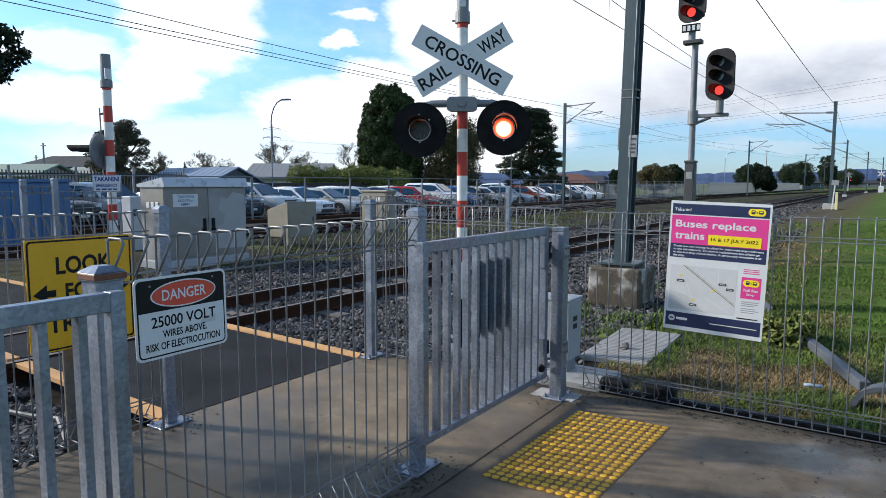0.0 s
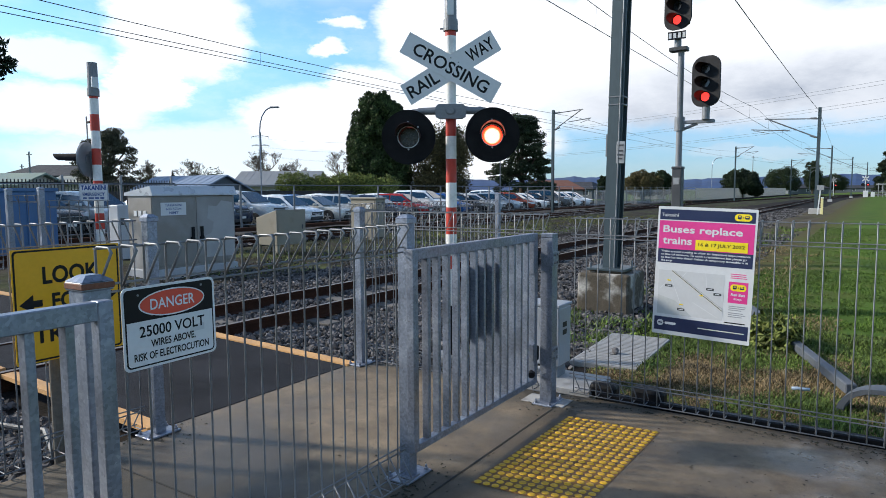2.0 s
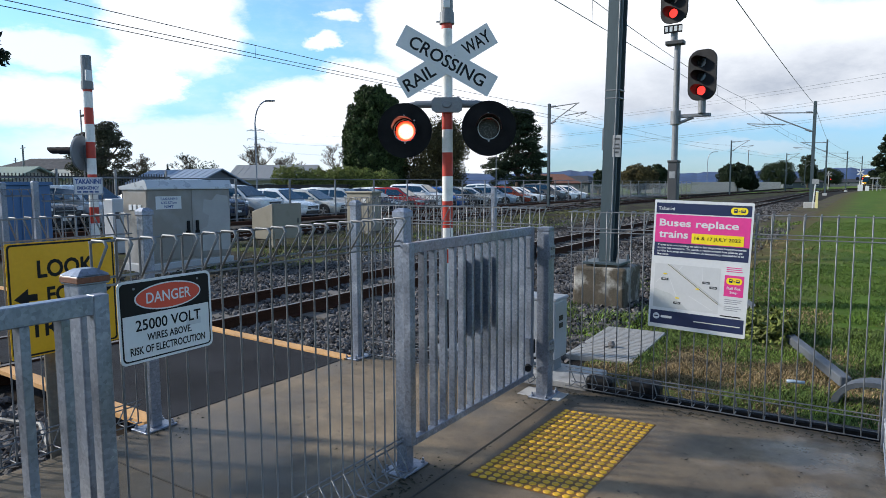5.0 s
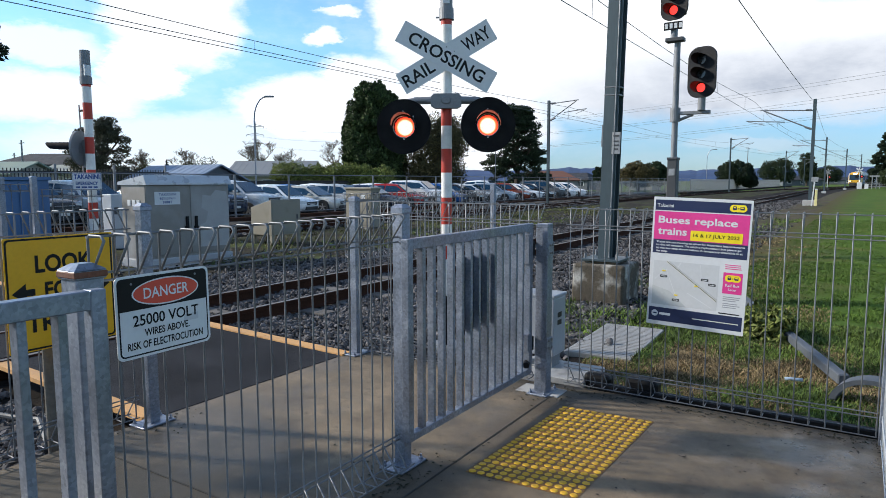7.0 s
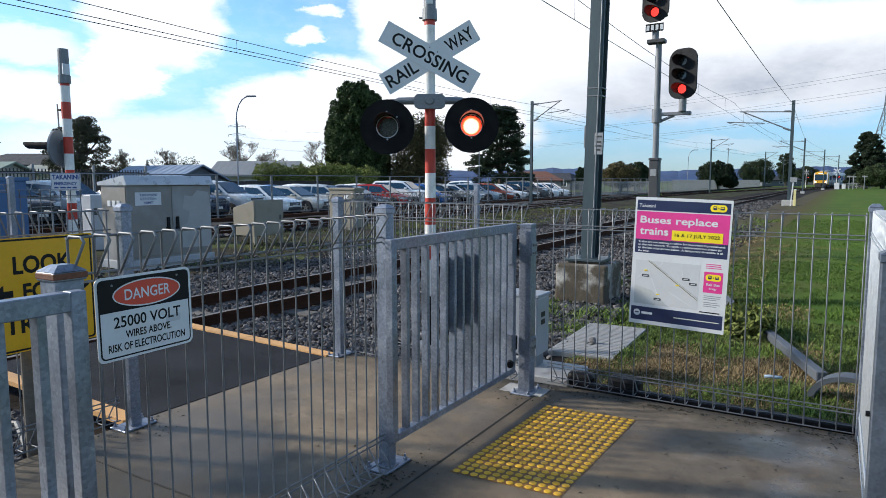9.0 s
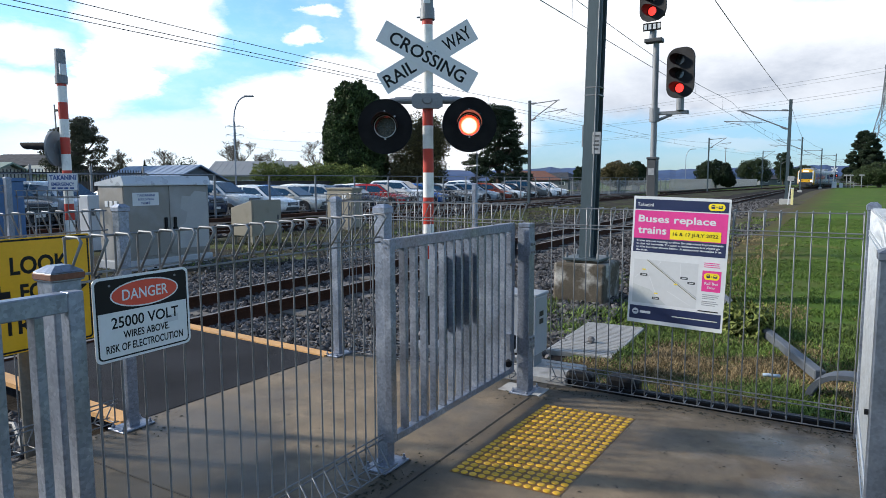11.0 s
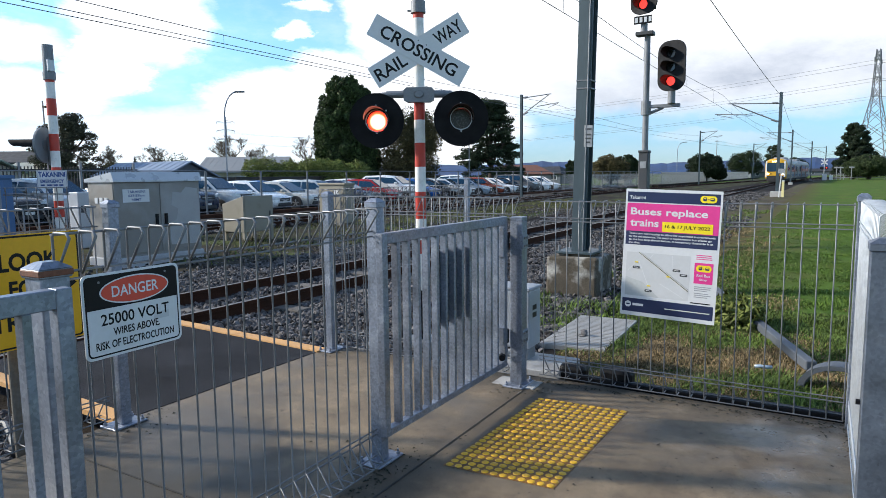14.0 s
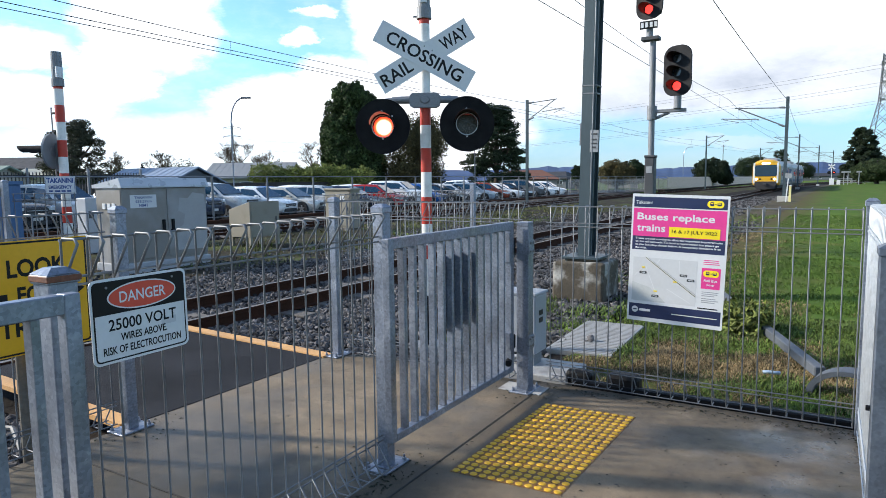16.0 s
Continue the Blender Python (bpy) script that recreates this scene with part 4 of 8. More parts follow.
def flasher(parent, x, y, z, roll=0.0):
    """A flashing unit: black target board, drum, hood, rim and a turning lamp face, lit on one side and dark on the other."""
    u = part("target_board", annulus(0.098, 0.236, -0.006, 0.004), BACK, parent, "round black target board", m=pose(x, y, z, 0, 0, roll))
    part("board_lip", annulus(0.233, 0.240, -0.02, 0.008), BACK, u)
    bm = annulus(0.100, 0.108, -0.225, -0.006)
    rod(bm, (0, 0, -0.235), (0, 0, -0.225), 0.108, seg=32)
    part("drum", bm, BACK, u)
    part("hood", visor(0.107, 0.21, 0.004, (-5, 175)), HOODM, u)
    part("rim", annulus(0.0905, 0.0975, 0.004, 0.012), RIM, u)
    s0 = None
    for px, py in ((-0.005, 0.132), (0.085, 0.088), (0.0, -0.108)):
        m = pose(px, py, 0.004)
        s0 = again(s0, u, m) if s0 else part("screw", rodb((0, 0, 0), (0, 0, 0.008), 0.008, seg=8), RIM, u, m=m)
    bm = bmesh.new()
    fr = [bm.verts.new((0.092 * math.cos(2 * math.pi * i / 40), 0.092 * math.sin(2 * math.pi * i / 40), 0.004)) for i in range(40)]
    bk = [bm.verts.new((0.092 * math.cos(2 * math.pi * i / 40), 0.092 * math.sin(2 * math.pi * i / 40), -0.004)) for i in range(40)]
    bm.faces.new(fr).material_index = 0
    bm.faces.new(bk[::-1]).material_index = 1
    for i in range(40):
        bm.faces.new((fr[i], bk[i], bk[(i + 1) % 40], fr[(i + 1) % 40])).material_index = 1
    me_ob = part("lamp_face", bm, [GLOW, DULL], u, "red lamp that flashes in turn with its neighbour", m=pose(0, 0, -0.105))
    return u, me_ob


def banded_pole(t, h, r, bands, top_dark=None):
    """Red and white bands, each its own sleeve."""
    z = bands[0]
    for i, z1 in enumerate(bands[1:]):
        part("red_band" if i % 2 else "white_band", rodb((0, 0, z), (0, 0, z1), r, seg=28, caps=True), REDP if i % 2 else WHITEP, t, smooth=False)
        z = z1


def bell_top(t, z, r):
    part("collar", rodb((0, 0, z), (0, 0, z + 0.10), r * 1.38, r * 1.32, seg=20), GREYP, t, "grey cast collar")
    part("collar_bolt", rodb((-r * 1.2, -0.01, z + 0.02), (-r * 1.95, -0.01, z + 0.02), 0.008, seg=6), GREYP, t)
    part("bell_housing", rodb((0, 0, z + 0.10), (0, 0, z + 0.50), r * 1.12, r * 1.08, seg=20), GREYP, t, "grey cylindrical warning bell housing")
    part("bell_plate", boxb(-0.03, 0.03, -r * 1.2, -r * 1.05, z + 0.13, z + 0.27, 0.002), SIGW, t)


POLE = Vector((-3.162, 4.98, 0))
FACE = Vector((0.50, -0.866, 0))
xp = thing("crossing_signal", "red and white banded railway crossing signal with crossbuck and flashing lamps", "crossing signal",
           Matrix.Translation(POLE) @ face_frame((0, 0, 0), FACE) @ pose(0, 0, 0, -90))
# the thing's own space: x to the reader's right, y away from the reader, z up
part("pole_base", rodb((0, 0, -0.10), (0, 0, 0.44), 0.054, seg=28), BLACK, xp, "black-painted lower pole")
part("foot_flange", rodb((0, 0, -0.10), (0, 0, -0.02), 0.17, seg=24), GREYP, xp)
banded_pole(xp, 3, 0.0485, [0.44, 0.78, 0.905, 1.10, 1.345, 1.57, 1.785, 1.99, 2.15, 2.875, 2.92])
bell_top(xp, 2.92, 0.0485)


def blade(parent, letters, angle, y, name):
    """One arm of the crossbuck, facing the reader."""
    b = part(name, slabb(rrect(0.935, 0.200, 0.004, 1), -0.004, 0.0), SIGW, parent, m=pose(0, y, 2.588, 90, 0, 0) @ pose(0, 0, 0, 0, 0, angle))
    for body, cx, w in letters:
        text(body, b, SIGB, cx, 0, 0.0008, 0.112, w, bold=0.016)
    for x in (-0.04, 0.04):
        part("rivet", rodb((x, 0.075, 0), (x, 0.075, 0.003), 0.006, seg=8), GREYP, b)
    return b


blade(xp, (("RAIL", -0.285, 0.30), ("WAY", 0.305, 0.26)), 30.5, -0.064, "crossbuck_arm")
blade(xp, (("CROSSING", 0.005, 0.75), ), -29.5, -0.070, "crossbuck_arm")
bm = slabb([(-0.135, -0.06), (-0.1, -0.085), (0.1, -0.085), (0.135, -0.06), (0.135, 0.045), (0.11, 0.075), (-0.11, 0.075), (-0.135, 0.045)], -0.035, 0.045)
hub = part("junction_box", bm, GREYP, xp, "grey cast junction box", m=pose(0, -0.055, 2.207, 90, 0, 0) @ Matrix.Diagonal((1, 0.8, 1, 1)))
part("junction_cover", rodb((0, 0, 0.045), (0, 0, 0.062), 0.045, 0.036, seg=18), GREYP, hub)
for s in (-1, 1):
    part("cross_arm", rodb((s * 0.13, -0.05, 2.212), (s * 0.29, -0.03, 2.212), 0.034, 0.032, seg=14), GREYP, xp)
    part("elbow", tubeb([(s * 0.28, -0.03, 2.212), (s * 0.345, -0.02, 2.206), (s * 0.37, -0.01, 2.17), (s * 0.37, 0.0, 2.05)], 0.026, 10), GREYP, xp)
fl_l, lamp_l = flasher(xp, -0.371, -0.16, 1.972)
fl_r, lamp_r = flasher(xp, 0.371, -0.16, 1.985)
for u in (fl_l, fl_r):
    u.matrix_basis = u.matrix_basis @ pose(0, 0, 0, 90, 0, 0)

RGLOW_FAR = plain("far_lamp_red", (0.35, 0.03, 0.02), 0.4, emit=(1.0, 0.08, 0.04), power=0.25)
# the signal beyond the line, seen from the side
fp = thing("crossing_signal", "red and white banded crossing signal beyond the line", "crossing signal", pose(-18.9, 10.5, -0.2))
banded_pole(fp, 4, 0.125, [0.0, 0.62, 1.09, 1.56, 2.04, 2.50, 2.97, 3.48, 3.95, 4.40, 4.48, 4.49])
part("shaft", rodb((0, 0, 4.47), (0, 0, 4.68), 0.165, seg=18), GREYP, fp)
part("bell_housing", rodb((0, 0, 4.68), (0, 0, 5.42), 0.145, 0.14, seg=18), GREYP, fp, "grey cylindrical warning bell housing")
part("bell_plate", boxb(0.10, 0.16, -0.11, 0.08, 4.70, 5.0, 0.004), SIGW, fp)
for z in (2.2, 2.45):
    u = part("target_board", rodb((0, 0.12, 0), (0, 0.15, 0), 0.01, seg=8), BACK, fp, m=pose(0, 0, z))
LEFTWARD = face_frame((-0.22, -0.16, 2.66), (-0.86, -0.51, 0))
sb = part("lamp_board", annulus(0.13, 0.50, -0.03, 0.03, 32), GREYP, fp, "round grey target board seen from its edge", m=LEFTWARD)
part("back_cap", rodb((0, 0, -0.05), (0, 0, -0.02), 0.15, seg=20), GREYP, sb)
part("hood", visor(0.17, 0.95, 0.03, (-10, 190), 0.75), BACK, sb, "long black lamp hood")
part("lamp", rodb((0, 0, 0.028), (0, 0, 0.04), 0.13, seg=20), RGLOW_FAR, sb, "red lamp seen from the side")
part("bracket", boxb(-0.2, -0.1, -0.1, 0.1, 2.1, 2.9, 0.01), GREYP, fp)
part("ladder_rod", rodb((-0.22, -0.1, 1.9), (-0.26, -0.1, 3.9), 0.02, seg=6), GREYP, fp)
for z in (3.2, 3.7):
    part("rod_bracket", boxb(-0.26, -0.10, -0.12, -0.08, z, z + 0.06, 0.005), BLACK, fp)
em = sign_plate("emergency_sign", "white enamel sign with blue lettering on the far signal pole", face_frame((-18.70, 10.25, 1.50), FACE), 0.86, 0.50, 0.01)
BLUE = plain("sign_blue", (0.02, 0.06, 0.22), 0.45)
flat("border", rect(-0.415, 0.415, -0.235, 0.235), BLUE, em, 0.002)
flat("field", rect(-0.405, 0.405, -0.225, 0.225), SIGW, em, 0.004)
text("TAKANINI", em, BLUE, 0, 0.135, 0.006, 0.14, 0.76, 0.045)
text("EMERGENCY", em, BLUE, 0, -0.05, 0.006, 0.095, 0.66, 0.04)
for x, w in ((-0.27, 0.12), (-0.08, 0.16), (0.09, 0.12), (0.25, 0.12)):
    flat("number_bar", rect(x - w / 2, x + w / 2, -0.185, -0.14), BLUE, em, 0.006)

# ---- overhead-line masts ----
def h_column(h, w=0.25, fl=0.014, web=0.009):
    a, b = w / 2, w / 2 - fl
    return slabb([(-a, -a), (a, -a), (a, -b), (web, -b), (web, b), (a, b), (a, a), (-a, a), (-a, b), (-web, b), (-web, -b), (-a, -b)], 0, h)


PALEC = mat("pale_plinth", (0.40, 0.39, 0.37), 0.8, 0, var=0.12, scale=4, fine=60, bump=0.1)


def mast(x, y, h, side, w=0.185, arm=True, plinth=0.0, reach=3.6, zb=-0.15, label="grey steel overhead-line mast with a bracket arm", drop=0.25):
    t = thing("overhead_line_mast", label, "mast", pose(x, y, zb), "overhead-line masts")
    part("column", h_column(h - zb, w), MASTM, t, m=pose(0, 0, 0, 0, 0, 0))
    if plinth:
        part("plinth", boxb(-plinth / 2, plinth / 2, -plinth / 2, plinth / 2, -0.3, plinth * 0.55, 0.02), CONC2 if y < 30 else PALEC, t, "block of concrete at the foot")
    if arm:
        s = side
        zt, zl = h - zb - drop, h - zb - drop - 1.2
        part("top_tube", rodb((0, 0, zt), (s * reach * 0.86, 0, zt + 0.16), 0.035, seg=8), GREYP, t)
        part("bracket_tube", rodb((0, 0, zl), (s * reach * 0.80, 0, zt + 0.12), 0.04, seg=8), GREYP, t)
        part("registration_arm", rodb((s * reach * 0.45, 0, zl + 0.55), (s * reach * 1.08, 0, zl + 0.72), 0.03, seg=8), GREYP, t)
        part("steady_arm", rodb((s * reach * 1.05, 0, zl + 0.66), (s * reach * 0.78, 0, zl + 0.42), 0.018, seg=6), GREYP, t)
        for z in (zt, zl):
            part("insulator", rodb((s * 0.15, 0, z + (0.03 if z == zt else 0.06)), (s * 0.5, 0, z + (0.05 if z == zt else 0.2)), 0.07, 0.06, seg=8), GREYP, t)
    return t


# the near mast on its block
PLATEG = mat("worn_plate", (0.30, 0.31, 0.32), 0.5, 0.1, var=0.2, scale=14, fine=80, bump=0.02)
LEAN = pose(0, 0, 0, 0, 1.2, 0)
nm = thing("overhead_line_mast", "tall blue-grey steel H-section mast bolted to a concrete block", "mast", pose(-2.80, 8.39, 0), "overhead-line masts")
part("column", h_column(7.6, 0.19, 0.016, 0.010), MASTM, nm, m=LEAN @ pose(0, 0, 0.47))
part("foot_plate", boxb(-0.26, 0.26, -0.26, 0.26, 0.445, 0.475, 0.004), MASTM, nm)
pb = part("grout", boxb(-0.22, 0.22, -0.22, 0.22, 0.41, 0.445, 0.01), CONC2, nm)
b0 = None
for sx in (-0.21, 0.21):
    for sy in (-0.21, 0.21):
        m = pose(sx, sy, 0.475)
        b0 = again(b0, nm, m) if b0 else part("anchor_bolt", rodb((0, 0, 0), (0, 0, 0.07), 0.016, seg=8), GREYP, nm, m=m)
bm = boxb(-0.345, 0.345, -0.345, 0.345, -0.35, 0.412, 0.03)
bmesh.ops.subdivide_edges(bm, edges=bm.edges, cuts=3, use_grid_fill=True)
for v in bm.verts:
    v.co += Vector(noise.noise_vector(v.co * 6)) * 0.008
part("plinth", bm, CONC2, nm, "weathered concrete block with white patches")
for z in (2.585, 2.685):
    part("steel_band", boxb(-0.100, 0.100, -0.100, 0.100, z, z + 0.018, 0.003), WIRE, nm, m=LEAN)
nmsign = part("number_plate", boxb(0.035, 0.145, -0.112, -0.102, 1.84, 2.12, 0.002), PLATEG, nm, m=LEAN)
for z, w in ((2.06, 0.08), (1.99, 0.07), (1.94, 0.08), (1.89, 0.06)):
    part("number_bar", boxb(0.09 - w / 2, 0.09 + w / 2, -0.115, -0.1125, z, z + 0.022), DARKG, nmsign)
part("side_plate", boxb(-0.125, -0.098, -0.06, 0.09, 1.93, 2.22, 0.003), GREYP, nm, m=LEAN)
part("conduit", rodb((0.075, -0.107, 0.48), (0.155, -0.107, 4.6), 0.010, seg=8), GREYP, nm)
zt = 6.9
part("top_tube", rodb((0.14, 0, zt), (-3.2, 0, zt + 0.2), 0.035, seg=8), GREYP, nm)
part("bracket_tube", rodb((0.11, 0, 5.6), (-3.1, 0, zt + 0.15), 0.04, seg=8), GREYP, nm)

for y, x in ((47.4, -2.78), (98.0, -4.24), (136.0, -2.72), (165.0, -0.6), (200.0, 3.5)):
    mast(x, y, 6.55 if y < 50 else 7.0, -1, plinth=0.75 if y < 50 else 0.5, drop=0.7 if y < 50 else 0.4)
for y, x in ((44.0, -19.2), (95.7, -15.3), (144.5, -13.0), (200.0, -13.5)):
    mast(x, y, 7.2, 1, 0.17, reach=2.6)

# ---- colour-light signal ----
RGLOW = plain("signal_red_lamp", (0.5, 0.03, 0.02), 0.4, emit=(1.0, 0.045, 0.035), power=1.5)
LENS = plain("signal_dark_lens", (0.012, 0.014, 0.016), 0.15)
sg = thing("railway_signal", "grey post railway signal with two black heads showing red", "railway signal", pose(-3.30, 14.0, -0.1))
part("post", rodb((0, 0, 0), (0, 0, 4.42), 0.064, 0.060, seg=18), GREYP, sg, "galvanised tubular post")
part("control_box", boxb(-0.095, 0.095, -0.14, 0.10, 0.6, 2.02, 0.015), DARKG, sg, "narrow dark control box")
part("control_box_lid", boxb(-0.105, 0.105, -0.155, 0.11, 2.02, 2.07, 0.01), DARKG, sg)
part("box_plate", boxb(-0.06, 0.06, -0.146, -0.141, 1.7, 1.84), PLATEG, sg)
SF = Matrix.Rotation(radians(20), 4, "Z")


HEADM = mat("signal_board", (0.006, 0.007, 0.010), 0.6, 0, spec=0.2, var=0.15, scale=6, fine=60, bump=0.03)


def head(parent, x, z, n, turn):
    """A signal head: rounded black board, hooded lamps, the lowest one lit."""
    hh = 0.29 * n + 0.12
    h = part("signal_head", slabb(rrect(0.59, hh, 0.22, 8), -0.02, 0.02), HEADM, parent, "black rounded signal head", m=pose(x, -0.12, z, 90, 0, 0) @ Matrix.Rotation(radians(turn), 4, "Y"))
    part("case", boxb(-0.17, 0.17, -hh / 2 + 0.1, hh / 2 - 0.1, -0.2, -0.02, 0.02), BACK, h)
    for i in range(n):
        y = -hh / 2 + 0.19 + 0.275 * i
        hd = part("lamp_hood", visor(0.108, 0.26, 0.02, (55, 225), 0.35), HOODM, h, m=pose(0, y, 0))
        part("lamp", rodb((0, y, 0.018), (0, y, 0.03), 0.088, seg=24), RGLOW if i == 0 else LENS, h, "lit red lamp" if i == 0 else "unlit lamp")
    return h


head(sg, 0.52, 3.74, 3, -17)
head(sg, -0.06, 5.315, 3, -17)
part("bracket", boxb(0.06, 0.68, -0.05, 0.05, 2.93, 3.0, 0.01), GREYP, sg, "bracket that carries the lower head")
part("bracket_clamp", rodb((0, 0, 2.80), (0, 0, 3.08), 0.10, seg=18), GREYP, sg)
part("bracket_strut", rodb((0.05, 0, 2.82), (0.35, 0, 2.93), 0.03, seg=8), GREYP, sg)
part("head_stem", rodb((0.52, -0.06, 3.0), (0.52, -0.06, 3.32), 0.075, seg=16), GREYP, sg)
part("top_bracket", boxb(-0.22, 0.14, -0.14, 0.08, 4.40, 4.48, 0.015), DARKG, sg)
part("top_stem", rodb((-0.06, -0.06, 4.46), (-0.06, -0.06, 4.78), 0.07, seg=16), GREYP, sg)
pl = part("number_plate", boxb(-0.24, 0.12, -0.165, -0.155, 4.62, 4.78, 0.002), SIGB, sg, "black plate with pale number bars")
for x in (-0.19, -0.10, -0.01, 0.08):
    part("number_bar", boxb(x - 0.028, x + 0.028, -0.17, -0.166, 4.65, 4.75), SIGW, pl)


# ---- small things by the gate and on the lawn ----
pad = tagged(ob_from("concrete_pad", boxb(-2.30, -1.60, 4.40, 4.86, -0.1, 0.028, 0.008), mat("pale_concrete", (0.36, 0.355, 0.345), 0.7, 0, var=0.12, scale=5, fine=90, bump=0.1, second=(0.16, 0.15, 0.14), amount=0.45, sscale=4)),
             "pale concrete pad behind the gate post", "pad", kind="structure")
lip = tagged(ob_from("post_footing", boxb(-1.98, -1.66, 4.03, 4.22, -0.1, 0.006, 0.004), pad.data.materials[0]), "pale grout footing under the gate post", "footing", kind="structure")
cb = thing("gate_control_box", "white metal gate control box on a short stand", "control box", pose(-2.085, 4.68, 0.028), )
WBOX = mat("white_box_paint", (0.30, 0.32, 0.35), 0.45, 0.05, var=0.06, scale=5, fine=60, bump=0.02)
part("body", boxb(-0.17, 0.17, -0.12, 0.12, 0.10, 0.56, 0.012), WBOX, cb)
part("lid", boxb(-0.178, 0.178, -0.128, 0.128, 0.56, 0.585, 0.006), WBOX, cb)
for s in (-1, 1):
    part("leg", boxb(s * 0.12 - 0.02, s * 0.12 + 0.02, -0.08, 0.08, 0, 0.10), GREYP, cb)
for z in (0.40, 0.34):
    part("marking", boxb(0.1705, 0.1715, -0.05, 0.03, z, z + 0.04), SIGB, cb)

pit = thing("pit_cover", "ribbed pale steel cable pit cover set in the grass", "pit cover", pose(-1.885, 6.05, -0.035, 0, 0, 2))
PLATE = mat("pit_plate", (0.30, 0.30, 0.295), 0.55, 0.2, var=0.08, scale=4, fine=80, bump=0.05, second=(0.2, 0.19, 0.17), amount=0.25, sscale=7)
part("plate", boxb(-0.30, 0.30, -0.655, 0.655, -0.12, 0.0, 0.004), PLATE, pit)
rb = None
for i in range(24):
    m = pose(0, -0.6325 + i * 0.055, 0.0)
    rb = again(rb, pit, m) if rb else part("rib", boxb(-0.28, 0.28, -0.010, 0.010, 0.0, 0.005, 0.002), PLATE, pit, m=m)
part("frame", annulus(0.03, 0.036, 0.002, 0.008, 16), DARKG, pit, "lifting eye", m=pose(-0.02, -0.25, 0))
lump = tagged(ob_from("stone_on_cover", bmesh.new(), BALL), "dark stone lying on the pit cover", "stone")
bm = bmesh.new()
bmesh.ops.create_icosphere(bm, subdivisions=2, radius=0.035)
for v in bm.verts:
    v.co *= 1 + 0.3 * noise.noise(v.co * 40)
bm.to_mesh(lump.data)
bm.free()
lump.matrix_basis = pose(-1.88, 5.82, -0.005)

bb = tagged(ob_from("black_pipe_offcut", boxb(-0.115, 0.115, -0.06, 0.06, -0.02, 0.11, 0.03), BLACK), "black plastic pipe offcut lying at the fence foot", "pipe")
bb.matrix_basis = pose(-1.19, 4.46, 0.0, 0, 0, -4)
# thin bar drawn for the dark line along the fence foot
bp = thing("black_bar", "thin black bar and a short thicker one along the fence foot", "edging")
part("bar", boxb(-1.55, 0.2, 4.37, 4.45, -0.04, 0.035, 0.005), BLACK, bp)
part("bar", boxb(-1.62, -1.42, 4.42, 4.54, -0.02, 0.09, 0.03), BLACK, bp)

DULLG = mat("weathered_galvanised", (0.088, 0.100, 0.118), 0.65, 0.2, var=0.15, scale=5, fine=60, bump=0.05)
beam = tagged(ob_from("steel_beam", boxb(-0.040, 0.040, -1.08, 2.75, 0, 0.080, 0.008), DULLG), "galvanised steel beam lying in the grass", "beam")
beam.matrix_basis = pose(-0.36, 6.55, -0.03, 0, 0, 19.5)
bm = bmesh.new()
prof = [(0.27 * math.cos(radians(a)), 0.20 * math.sin(radians(a))) for a in range(-8, 189, 14)]
vs = [[bm.verts.new((x * k, y0, z * k)) for k in (1.0, 0.84) for y0 in (-0.10, 0.06)] for x, z in prof]
for p, q in zip(vs, vs[1:]):
    for j in ((0, 1), (1, 3), (3, 2), (2, 0)):
        bm.faces.new((p[j[0]], p[j[1]], q[j[1]], q[j[0]]))
bmesh.ops.recalc_face_normals(bm, faces=bm.faces)
hoop = tagged(ob_from("steel_hoop", bm, DULLG), "half hoop of grey galvanised steel in the grass", "hoop")
hoop.matrix_basis = pose(0.20, 5.14, -0.04, 0, 0, -12)
bm = bmesh.new()
tube(bm, [(-0.06, 0, 0.01), (-0.02, 0.004, 0.014), (0.02, 0, 0.012), (0.06, 0.01, 0.012)], 0.013, 10)
litter = tagged(ob_from("plastic_bottle", bm, mat("clear_plastic", (0.28, 0.36, 0.46), 0.15, 0, var=0.2, scale=20, fine=90, bump=0.2), True), "crushed clear plastic bottle lying in the grass", "bottle")
litter.matrix_basis = pose(-0.32, 5.38, -0.01, 0, 0, 8)


# ---- cabinets between the lines ----
cab = thing("equipment_cabinet", "large beige-grey trackside equipment cabinet with two doors and a sloping roof", "cabinet", pose(-11.4, 8.28, -0.14))
part("body", boxb(-0.78, 0.0, -0.965, 0.965, 0.12, 1.60, 0.012), CABM, cab)
part("plinth", boxb(-0.84, 0.05, -1.0, 1.0, -0.2, 0.14, 0.02), mat("plinth_white", (0.36, 0.37, 0.385), 0.7, 0, var=0.1, scale=3, fine=60, bump=0.1), cab, "pale concrete plinth")
for y0, y1 in ((-0.955, 0.005), (0.015, 0.955)):
    d = part("door", boxb(0.0, 0.022, y0, y1, 0.20, 1.56, 0.006), CABM, cab)
    part("handle", boxb(0.022, 0.06, (y1 - 0.13) if y0 < 0 else (y0 + 0.07), (y1 - 0.07) if y0 < 0 else (y0 + 0.13), 0.70, 0.94, 0.01), BLACK, d, "black lever handle")
    part("handle_rose", boxb(0.022, 0.04, (y1 - 0.16) if y0 < 0 else (y0 + 0.05), (y1 - 0.05) if y0 < 0 else (y0 + 0.16), 0.68, 0.74, 0.008), BLACK, d)
bm = bmesh.new()
pr = [(0.07, 1.57), (0.07, 1.60), (0.0, 1.755), (-0.85, 1.63), (-0.85, 1.57)]
a = [bm.verts.new((x, -0.99, z)) for x, z in pr]
b = [bm.verts.new((x, 0.99, z)) for x, z in pr]
bm.faces.new(a), bm.faces.new(b[::-1])
